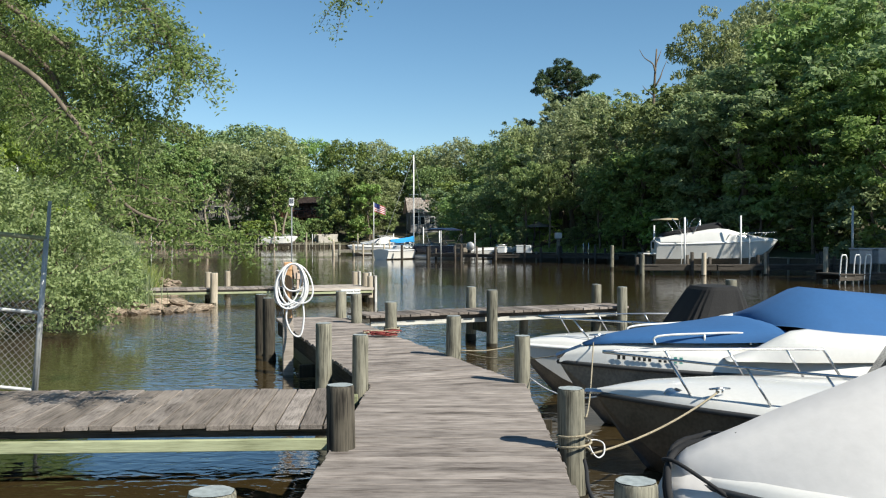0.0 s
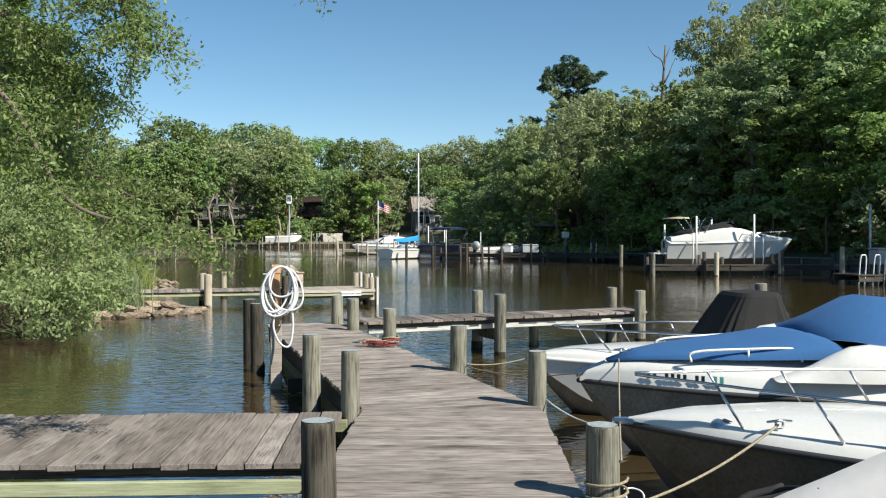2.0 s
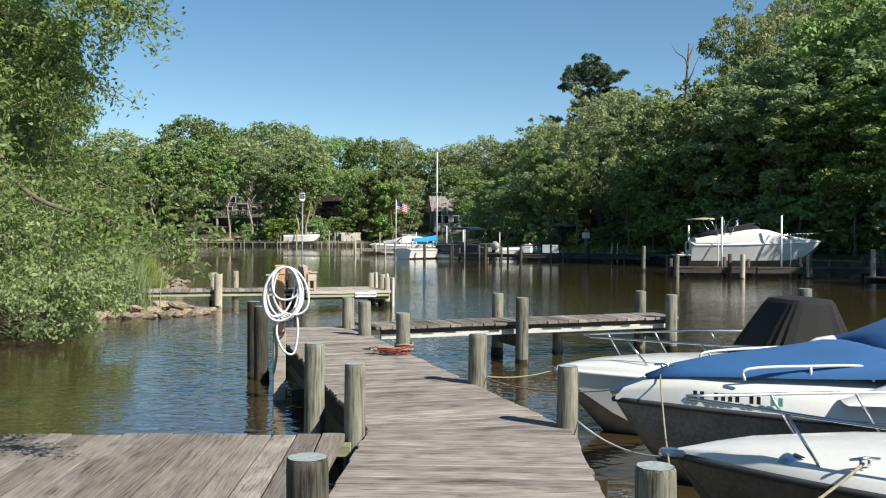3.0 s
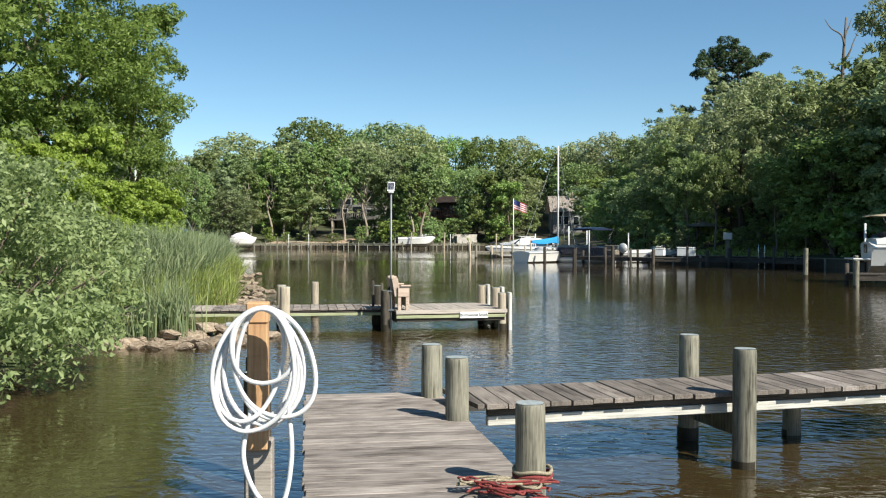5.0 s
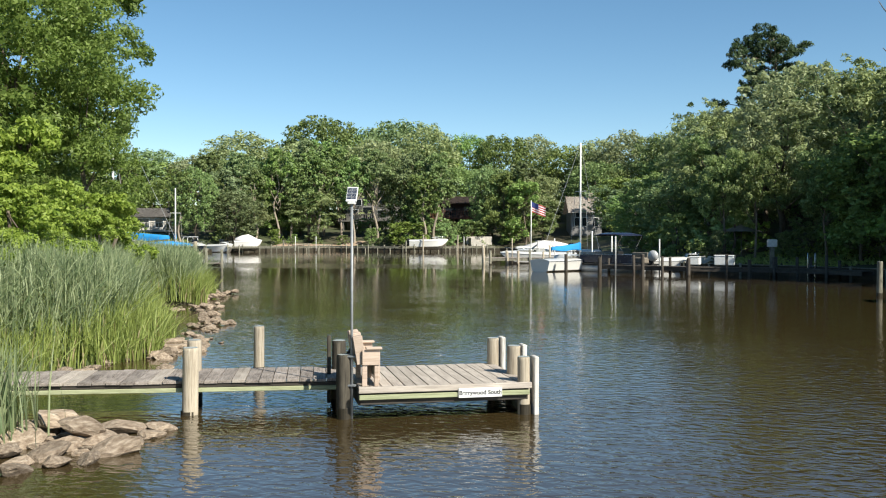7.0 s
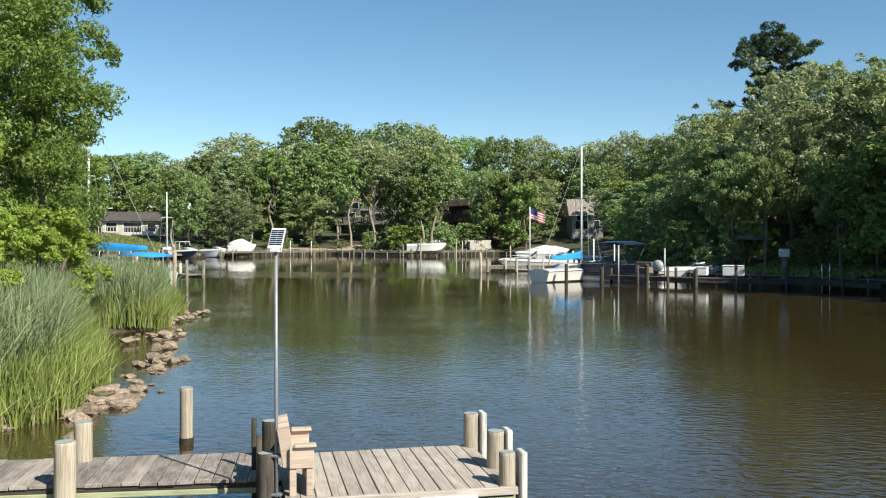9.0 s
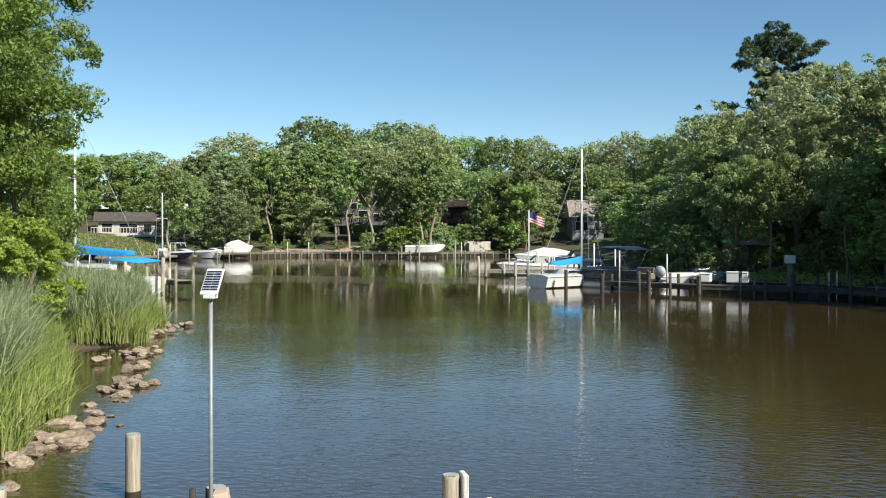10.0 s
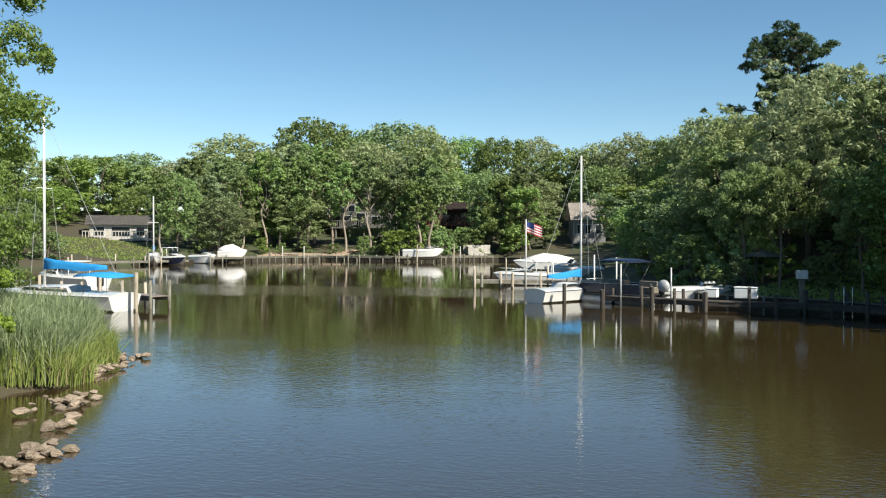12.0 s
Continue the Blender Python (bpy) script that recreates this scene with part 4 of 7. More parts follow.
for x, y, h in ((14.8, 75.5, 3.4), (16.9, 71.0, 4.0), (18.9, 67.5, 3.6), (21.0, 64.3, 4.2), (23.0, 61.6, 3.8), (25.5, 57.0, 4.2), (26.5, 52.5, 4.4)):
    plant("shrub", x, y, h, wide=1.3)
for x, y, h in ((18.2, 73.6, 9.0), (21.0, 69.2, 10.0), (23.4, 65.4, 9.5), (26.4, 60.0, 10.5)):
    plant("light", x, y, h, wide=1.1)
# tall trees added on the bank beside the lift, unseen, to shade its dock
for x, y, h in ((28.0, 44.6, 13.0), (32.0, 39.5, 15.0), (31.5, 33.5, 15.0), (36.0, 43.0, 16.0)):
    plant("tall", x, y, h, wide=0.9)
# the shady garden behind the bulkhead
for x, y, h, w in ((5.4, 85.6, 8.0, 0.8), (7.5, 84.6, 8.0, 0.8), (11.8, 81.4, 7.5, 0.8), (13.6, 79.4, 8.0, 0.8)):
    plant("shade", x, y, h, wide=w)
for x, y, h, w in ((3.6, 85.0, 1.7, 1.0), (5.0, 84.6, 2.2, 0.9), (9.6, 84.5, 1.8, 1.1), (11.0, 83.8, 2.2, 1.2), (12.9, 82.8, 2.6, 1.2), (15.0, 80.5, 2.6, 1.2), (7.6, 88.8, 2.4, 1.4), (12.4, 87.5, 3.0, 1.4)):
    plant("shrub", x, y, h, wide=w)
# the edge of the wood at the head of the creek: bare trunks under high crowns, with shade below
rng_e = random.Random(23)
for (ax, ay), (bx, by) in zip(SHORE[18:23], SHORE[19:24]):
    n = int(math.hypot(bx - ax, by - ay) / 4.6)
    for k in range(n):
        for depth in (7.5, 13.0):
            t = (k + rng_e.random()) / n
            x = ax + (bx - ax) * t - (by - ay) / math.hypot(bx - ax, by - ay) * depth
            y = ay + (by - ay) * t + (bx - ax) / math.hypot(bx - ax, by - ay) * depth
            if min(sight(x, y, hx, hy) for hx, hy in ((-53.5, 197.5), (-33.1, 196.9), (-10.4, 192.9), (-83.9, 161.9))) > 4.2:
                plant(("slim", "slim", "oak")[rng_e.randrange(3)], x, y, rng_e.uniform(12, 17), wide=rng_e.uniform(0.8, 1.1))
for bear, dist, h in ((-32.2, 186, 13.0), (-34.0, 180, 12.0), (-36.5, 178, 13.0), (-31.0, 192, 12.0)):
    plant("light", -1.7 + dist * math.sin(radians(bear)), 21.5 + dist * math.cos(radians(bear)), h, wide=1.3)
for x, y, h in ((-24.6, 185.6, 13.5), (-20.4, 183.2, 12.0), (-27.5, 190.5, 14.0), (-17.8, 189.0, 9.0)):
    plant("light", x, y, h, wide=0.95)
plant("oak", -3.6, 187.0, 12.5, wide=0.8)
# scrub below the houses at the head of the creek
for x, y, h, w in ((-37.7, 183.7, 4.2, 1.3), (-34.3, 182.3, 3.7, 1.2), (-31.4, 184.3, 4, 1.2), (-41, 186.3, 3.4, 1.3), (-47.6, 187.6, 2.9, 1.4), (-52.2, 188.3, 3.2, 1.4), (-44, 183, 2.4, 1.3), (-28.5, 187, 4.5, 1.1)):
    plant("shrub", x, y, h, wide=w)
plant("grey", 5.6, 102.3, 12.6, wide=1.0, pick=1)


def dead_tree():
    """A bare snag with a few broken limbs."""
    rng = np.random.default_rng(4)
    snag = thing("dead_tree", at_ground(17.3, 85.0, 1.02, 0.0), "bare grey dead tree standing in the wood", "tree")
    bm = bmesh.new()
    tube(bm, curve_pts([(0, 0, -0.5), (0.06, 0, 6), (-0.05, 0.1, 12), (0.2, 0, 17.4)], 4), [0.30 - 0.019 * k for k in range(len(curve_pts([(0, 0, -0.5), (0.06, 0, 6), (-0.05, 0.1, 12), (0.2, 0, 17.4)], 4)))], 7)
    for z, dx, dz in ((14.0, 1.2, 2.4), (15.2, -1.3, 2.2), (15.8, 0.7, 1.6), (13.0, -1.0, 1.1)):
        limb_mesh(bm, (0.1, 0, z), (dx, 0.3, z + dz), 0.09, 0.02, rng, 3, 5)
    part("trunk", bm, M_BARK, snag, smooth=True)


dead_tree()

for x, y, h in ((-62.8, 174.4, 15.8), (-60.4, 177.1, 18.5), (-57.9, 175.3, 17.2), (-54.9, 179.7, 17.8), (-51.4, 177.1, 15.8), (-47.6, 179, 17.2), (-59.5, 183, 18.5), (-41.1, 181.7, 16.5)):
    plant("slim", x, y, h, wide=0.9)
plant("light", -39, 180.4, 11.9, wide=0.9)
plant("oak", -28.7, 187.6, 14.5, wide=0.7)


# ---- left bank: big trees, bush, overhanging branches, reeds, rocks ----
def build_left_trees():
    big = make_tree("bank_tree", 201, 20, 5.8, 105000, 0.23, M_BANK, M_BARK, "big full green tree on the marsh bank", 0.04, 96, leaf_w=0.115, square=3.6, fringe=50, squash=0.6)
    big.matrix_basis = at_ground(-28.8, 49.8, 1.0, 0.7)
    other = make_tree("bank_tree", 202, 18, 5.6, 22000, 0.33, M_BANK, M_BARK, "full green tree behind the reeds", 0.04, 64, leaf_w=0.15, square=3.0, fringe=40, squash=0.6)
    other.matrix_basis = at_ground(-27.5, 41, 0.95, 2.0)
    for x, y, h, turn, wide in ((-22.5, 32, 14, 3.1, 1.0), (-19.5, 25, 12, 4.4, 1.1), (-34, 50, 19, 5.0, 1.0), (-25.6, 47.6, 11.5, 0.3, 1.0), (-23.9, 49.3, 9.5, 4.1, 0.85), (-18.5, 17, 11, 1.0, 1.1), (-17.5, 8, 11, 2.6, 1.1)):
        copy_thing(other, at_ground(x, y, h / 18 * wide / 0.95, turn, h / 18 / 0.95))
    low = make_tree("shrub", 203, 3.2, 1.7, 15000, 0.11, M_LIME, M_BARK, "bright green leafy shrub behind the reeds", 0.02, 30, cat="shrub", leaf_w=0.08, limbs=5)
    low.matrix_basis = at_ground(-17.9, 40.8, 0.85, 0.0)
    for x, y, h, w in ((-19.4, 43.4, 3.4, 1.0), (-16.2, 35.4, 3.0, 1.0), (-15.4, 31.5, 2.8, 1.0), (-15.0, 28.0, 3.0, 1.1), (-21.0, 47.0, 2.6, 1.0), (-22.6, 43.0, 5.4, 0.9), (-23.2, 40.6, 4.6, 0.9)):
        copy_thing(low, at_ground(x, y, h / 3.2 * w / 0.85, x * 3.0, h / 3.2 / 0.85))


def build_bush():
    rng = np.random.default_rng(31)
    bush = thing("waterside_bush", None, "broad grey-green bush leaning over the water", "shrub")
    lobes = [(-8.1, 19.9, 0.9, 0.9), (-9.3, 21.6, 1.2, 1.0), (-9.3, 20.2, 1.7, 1.3), (-9.9, 18.7, 1.2, 1.2), (-10.0, 22.4, 1.5, 1.2), (-10.4, 20.9, 2.4, 1.4),
             (-11.0, 18.3, 2.1, 1.5), (-10.7, 16.6, 1.3, 1.2), (-11.8, 20.4, 2.9, 1.4), (-12.3, 15.8, 2.2, 1.7), (-7.5, 18.9, 0.6, 0.75), (-9.0, 19.2, 0.8, 0.8),
             (-12.3, 22.3, 2.8, 1.5), (-10.8, 23.2, 1.8, 1.2), (-13.2, 18.2, 3.1, 1.6), (-8.0, 17.9, 0.8, 0.9), (-13.5, 13.0, 2.0, 1.8), (-11.3, 13.6, 1.3, 1.3)]
    for x, y, z, r in lobes[:]:
        for _ in range(7):
            a, u = rng.uniform(0, 2 * math.pi), rng.uniform(-0.2, 1.0)
            s = math.sqrt(1 - u * u)
            lobes.append((x + 0.85 * r * s * math.cos(a), y + 0.85 * r * s * math.sin(a), max(0.3, z + 0.85 * r * u), r * rng.uniform(0.28, 0.46)))
    bm = bmesh.new()
    for x, y, z, r in lobes[:40]:
        limb_mesh(bm, (-10.8 + 0.25 * (x + 10.8), 20 + 0.6 * (y - 20), 0.0), (x, y, z), 0.05, 0.012, rng, 3, 5)
    for k in range(60):
        x, y = -8.4 - 2.2 * rng.random(), 17.0 + 5.8 * rng.random()
        limb_mesh(bm, (x - 0.7, y, 0.6), (x + 0.5 * rng.random(), y - 0.3 * rng.random(), 0.02 + 0.2 * rng.random()), 0.012, 0.005, rng, 2, 4)
    part("branchwork", bm, M_BARK, bush, smooth=True)
    v, f = crown_leaves(lobes, 74000, 0.105, 0.05, rng, 0.0, False, squash=0.72, ruffle=0.5)
    part_mesh("foliage", mesh_of("foliage", v, f, M_BUSH), bush)


def build_overhang():
    """The tree beside the dock, whose limbs hang over the side pier."""
    rng = np.random.default_rng(52)
    tree = thing("willow_oak", None, "willow oak with drooping narrow-leaved branches over the pier", "tree")
    limbs = [[(-10.5, 6.5, 4.75), (-7.0, 8.0, 5.75), (-4.3, 8.5, 3.95), (-3.75, 8.6, 3.15), (-3.35, 8.6, 2.7), (-2.8, 8.7, 2.35)],
             [(-10.5, 6.5, 5.25), (-7.0, 8.0, 6.35), (-4.2, 8.4, 4.95), (-3.0, 8.3, 4.25), (-2.5, 8.1, 3.5)],
             [(-10.5, 6.5, 5.75), (-6.0, 9.0, 6.95), (-3.2, 9.5, 6.0), (-1.75, 9.7, 5.1), (-1.15, 9.75, 4.65)],
             [(-10.5, 6.5, 4.25), (-6.2, 7.0, 4.6), (-3.9, 7.3, 3.6), (-3.2, 7.4, 2.97), (-2.8, 7.4, 2.3), (-2.3, 7.4, 2.1), (-1.9, 7.4, 2.0)],
             [(-10.5, 6.5, 4.75), (-7.2, 10.5, 5.75), (-6.0, 11.2, 4.55), (-5.3, 11.4, 3.15)],
             [(-10.5, 6.5, 5.35), (-6.2, 7.6, 5.35), (-4.6, 8.0, 4.45), (-3.5, 8.3, 3.65), (-2.95, 8.3, 2.95)],
             [(-10.5, 6.5, 5.35), (-6.6, 9.0, 5.05), (-5.2, 9.0, 4.35), (-4.2, 9.2, 3.95), (-3.6, 9.2, 3.15)]]
    wood_bm = bmesh.new()
    limb_mesh(wood_bm, (-11.0, 6.0, -0.2), (-10.5, 6.5, 7.5), 0.26, 0.12, rng, 4, 10)
    cs, ns = [], []
    for k, limb in enumerate(limbs):
        line = curve_pts(limb, 8)
        n = len(line)
        tube(wood_bm, line, [(0.028 if k == 3 else 0.042) * (1 - i / n) + 0.006 for i in range(n)], 6)
        count = {0: 84, 2: 24, 3: 42}.get(k, 112)
        for _ in range(count):
            i = int(n * (0.30 + 0.69 * rng.random() ** 0.8)) if k not in (2, 3) else int(n * (0.45 + 0.54 * rng.random()))
            p = line[min(i, n - 1)]
            out = Vector(rng.normal(size=3))
            out.z = -abs(out.z) * 0.5 + 0.15
            long = (0.22 + 0.42 * rng.random()) * (0.75 if k in (2, 3) else 1.0)
            q = p + out.normalized() * long
            q.z -= 0.25 * long
            mid = p.lerp(q, 0.5) + Vector((0, 0, 0.12 * long))
            twig = curve_pts([p, mid, q], 4)
            tube(wood_bm, twig, [0.006, 0.006, 0.005, 0.005, 0.004, 0.004, 0.003, 0.003, 0.002][:len(twig)], 4)
            for _ in range(int(52 + 120 * long)):
                w = twig[int(rng.integers(2, len(twig)))] + Vector(rng.normal(size=3)) * 0.05
                cs.append(w)
                ns.append(rng.normal(size=3) + (0, 0, 0.6))
    for k in range(9):
        a = 0.7 * k
        tip = (-10.5 - 1.5 + 1.6 * math.cos(a), 6.0 + 1.9 * math.sin(a), 7.2 + 0.5 * k)
        limb_mesh(wood_bm, (-10.6, 6.4, 5.5 + 0.2 * k), tip, 0.06, 0.015, rng, 3, 5)
        for c in rng.normal(size=(700, 3)) * (0.75, 0.75, 0.6) + tip:
            cs.append(c)
            ns.append(rng.normal(size=3) + (0, 0, 0.6))
    part("branchwork", wood_bm, M_BARK, tree, smooth=True)
    v, f = leaf_arrays(np.array([tuple(c) for c in cs]), np.array(ns), 0.049, 0.020, rng)
    part_mesh("foliage", mesh_of("foliage", v, f, M_WILLOW), tree)


def blades(name, spots, height, width, mat, label, rng, lean=0.25):
    """Grass-like blades, three bent lengths each, at spots (x, y, z)."""
    n = len(spots)
    spots = np.asarray(spots, float)
    h = height * rng.uniform(0.6, 1.12, n) * (0.9 + 0.13 * np.sin(spots[:, 0] * 1.3 + np.sin(spots[:, 1] * 0.9) * 2.0))
    a = rng.uniform(0, 2 * np.pi, n)
    tilt = lean * np.abs(rng.normal(size=n))
    way = np.stack([np.cos(a), np.sin(a)], 1)
    b = rng.uniform(0, 2 * np.pi, n)
    side = np.stack([np.cos(b), np.sin(b), np.zeros(n)], 1)
    rows = []
    for t, w in ((0, 1.0), (0.45, 0.9), (0.8, 0.6), (1.0, 0.08)):
        c = np.concatenate([spots[:, :2] + way * (tilt * h * t ** 2.2)[:, None], (spots[:, 2] + h * t * (1 - 0.25 * tilt * t))[:, None]], 1)
        rows += [c - side * width * w / 2, c + side * width * w / 2]
    v = np.stack(rows, 1).reshape(-1, 3)
    base = np.arange(n)[:, None] * 8
    f = np.concatenate([base + [0, 1, 3, 2], base + [2, 3, 5, 4], base + [4, 5, 7, 6]])
    tagged(new(name, mesh_of(name, v, f, mat)), label, "reeds", kind="stuff")


def build_reeds():
    rng = np.random.default_rng(61)
    x, y = rng.uniform(-27, -9.5, 220000), rng.uniform(24.0, 54, 220000)
    d = shore_distance(x, y)
    ok = (d > np.where(y > 43, -0.05, -0.35) + 0.25 * np.sin(y * 1.7)) & (d < 4.5) & ((y > 28.8) | ((x < -10.7) & (y < 25.0 + 0.34 * (x + 13.2))) | ((x < -11.8) & (y > 26.5 + 0.34 * (x + 13.2))))
    x, y, d = x[ok], y[ok], d[ok]
    keep = rng.random(len(x)) < np.where(d < 1.2, 1.0, 0.55)
    x, y, d = x[keep][:40000], y[keep][:40000], d[keep][:40000]
    z = np.maximum(land_height(x, y), -0.15)
    tall = np.clip(0.75 + d * 0.22, 0.7, 1.0)
    order = rng.random(len(x)) < 0.86
    pts = np.stack([x, y, z], 1)
    high = pts[order & (tall > 0.82)]
    blades("reed_bed", high, 1.75, 0.026, M_REED, "tall green reed bed along the marshy bank", rng, 0.36)
    leafs = high[rng.random(len(high)) < 0.9].copy()
    leafs[:, 2] += rng.uniform(0.4, 1.2, len(leafs))
    blades("reed_leaves", leafs, 0.6, 0.022, M_REED, "arching grey-green leaves on the reed stems", rng, 0.95)
    blades("sedge_fringe", pts[tall < rng.uniform(0.8, 1.12, len(tall))], 1.15, 0.026, M_GRASS, "low bright green sedge along the reeds' edge", rng, 0.4)
    tuft = rng.normal(size=(420, 3)) * (0.34, 0.24, 0.0) + (-9.35, 24.75, 0.0)
    blades("reed_tuft", tuft, 1.35, 0.022, M_REED, "clump of green reeds beside the walkway", rng, 0.3)
    blades("dry_reed_stalks", pts[(~order)], 0.85, 0.026, M_REEDDRY, "dry tan stalks at the foot of the reeds", rng, 0.2)


def rock_mesh(seed):
    rng = random.Random(seed)
    bm = bmesh.new()
    bmesh.ops.create_icosphere(bm, subdivisions=2, radius=1.0)
    cuts = [Vector((rng.gauss(0, 1), rng.gauss(0, 1), rng.gauss(0, 0.8))).normalized() for _ in range(14)]
    for v in bm.verts:
        for c in cuts:
            over = v.co.dot(c) - (0.50 + 0.12 * rng.random())
            if over > 0:
                v.co -= c * over * 0.92
        v.co += Vector((rng.uniform(-1, 1), rng.uniform(-1, 1), rng.uniform(-1, 1))) * 0.025
    me = bpy.data.meshes.new("rock")
    bm.normal_update()
    bm.to_mesh(me)
    bm.free()
    me.materials.append(M_ROCK)
    return me


def build_rocks():
    rng = random.Random(9)
    shapes = [rock_mesh(300 + k) for k in range(7)]

    def rock(x, y, r, z=None):
        ob = new("rock", shapes[rng.randrange(7)])
        flat = rng.uniform(0.24, 0.42)
        ob.matrix_basis = (Matrix.Translation((x, y, r * flat * 0.35 if z is None else z)) @ Euler((rng.uniform(-0.25, 0.25), rng.uniform(-0.25, 0.25), rng.uniform(0, 6.28))).to_matrix().to_4x4()
                           @ Matrix.Diagonal((r * rng.uniform(0.95, 1.35), r * rng.uniform(0.75, 1.0), r * flat * 1.15, 1)))
        tagged(ob, "flat tan sandstone boulder at the waterline", "rock", "shore rocks")

    # the low heap below the walkway
    heap = [(-10.6, 24.8), (-9.6, 25.6), (-7.5, 26.0), (-7.2, 25.2), (-7.3, 24.3), (-7.7, 23.3), (-9.4, 23.2), (-10.8, 23.6)]
    put = []
    tries = 0
    while len(put) < 75 and tries < 4000:
        tries += 1
        x, y = rng.uniform(-10.8, -7.0), rng.uniform(23.0, 26.2)
        inside = False
        for (ax, ay), (bx, by) in zip(heap, heap[1:] + heap[:1]):
            if (ay > y) != (by > y) and x < (bx - ax) * (y - ay) / (by - ay) + ax:
                inside = not inside
        r = rng.choice([0.16, 0.2, 0.26, 0.32, 0.38])
        if inside and all(math.hypot(x - a, y - b) > 0.62 * (r + s) for a, b, s in put):
            put.append((x, y, r))
            rock(x, y, r)
    for x, y, r, z in ((-8.6, 25.4, 0.46, 0.18), (-8.0, 25.0, 0.38, 0.16), (-9.2, 24.9, 0.42, 0.18), (-8.9, 24.3, 0.34, 0.15)):
        rock(x, y, r, z)
    # the broken line of stones round the reeds
    line = [(-11.9, 30.4), (-11.1, 31.7), (-11.1, 33.4), (-11.8, 35.8), (-12.9, 38.6), (-15.5, 43.7), (-17.7, 46.8), (-18.8, 49.2), (-19.4, 51.6)]
    dense = [1.5, 1.2, 1.0, 0.5, 0.0, 0.0, 0.6, 1.0]
    for (a, b), n in zip(zip(line, line[1:]), dense):
        a, b = Vector((*a, 0)), Vector((*b, 0))
        for k in range(int((b - a).length * n * 7.0) + 2):
            p = a.lerp(b, rng.random())
            wide = 0.30 if n < 1.4 else 0.75
            rock(p.x + rng.gauss(0, wide), p.y + rng.gauss(0, wide), rng.choice([0.10, 0.14, 0.19, 0.25, 0.33]))

    # three tumbled groups, and the spit at the end of the reeds
    for cx, cy, sx, sy, n in ((-13.1, 38.8, 0.22, 0.42, 22), (-14.3, 41.4, 0.12, 0.15, 5), (-15.8, 43.8, 0.35, 0.45, 32), (-18.3, 48.0, 0.45, 0.8, 40), (-19.2, 51.0, 0.5, 0.7, 40)):
        for k in range(n):
            rock(cx + rng.gauss(0, sx), cy + rng.gauss(0, sy), rng.choice([0.11, 0.14, 0.18, 0.23, 0.30]), rng.uniform(0.02, 0.16))


build_left_trees()
build_bush()
build_overhang()
build_reeds()
build_rocks()


# ---- things on the docks ----
def build_hose():
    post = thing("hose_post", pose(-2.53, 12.98, deck_level(13.0) + 0.02, 0, 0, 15), "tan cedar post with a boxed head holding a hose", "post")
    bm = bmesh.new()
    box(bm, -0.055, 0.055, -0.05, 0.05, 0.30, 1.10, 0.008)
    part("upright", bm, M_NEWPOST, post)
    bm = bmesh.new()
    box(bm, -0.06, 0.06, -0.06, 0.055, 1.0, 1.115, 0.008)
    part("head", bm, M_NEWPOST, post)
    bm = bmesh.new()
    box(bm, -0.075, 0.075, 0.0, 0.13, -1.2, 0.34, 0.008)
    part("base", bm, M_DECK_NEW, post, "grey weathered base post")
    bm = bmesh.new()
    box(bm, -0.17, -0.062, -0.06, -0.02, 0.985, 1.005, 0.004)
    part("bracket", bm, M_GALV, post, "grey steel bracket")
    rng = random.Random(3)
    hose = thing("garden_hose", pose(-2.44, 12.86, deck_level(13.0) + 0.79, 0, 0, 15), "thick white garden hose coiled on the post", "hose")
    # half width, half height and tilt of each loop: a tight bundle at the top that spreads below
    loops = [(0.215, 0.300, -0.10), (0.225, 0.318, -0.16), (0.232, 0.325, -0.05), (0.222, 0.308, 0.02), (0.170, 0.290, 0.08), (0.180, 0.300, -0.20), (0.235, 0.290, 0.20), (0.178, 0.195, 0.02), (0.228, 0.322, -0.12)]
    for k, (w, h, tip) in enumerate(loops):
        pts = []
        for i in range(40):
            a = 2 * math.pi * i / 40
            x, z = w * math.sin(a) * (0.92 - 0.08 * math.cos(a)) + 0.006 * math.sin(3 * a + k), h * math.cos(a) + (0.33 - h)
            pts.append((x * math.cos(tip) - (z - 0.33) * math.sin(tip), -0.066 - 0.014 * k + 0.016 * math.sin(a * 2 + k), (z - 0.33) * math.cos(tip) + 0.33 + x * math.sin(tip) * 0.3 + rng.uniform(-0.001, 0.001)))
        bm = bmesh.new()
        tube(bm, pts, 0.0125, 8, True)
        part("coil", bm, M_HOSE, hose, smooth=True)
    bm = bmesh.new()
    tube(bm, curve_pts([(-0.06, -0.12, -0.20), (-0.10, -0.13, -0.45), (-0.02, -0.14, -0.66), (0.10, -0.14, -0.70), (0.15, -0.13, -0.45), (0.13, -0.12, -0.15)], 8), 0.0135, 8)
    part("tail", bm, M_HOSE, hose, smooth=True)


def rope(name, pts, r, mat, label):
    bm = bmesh.new()
    tube(bm, pts, r, 6)
    return solo(name, bm, mat, label=label, category="rope", group="mooring lines", smooth=True)


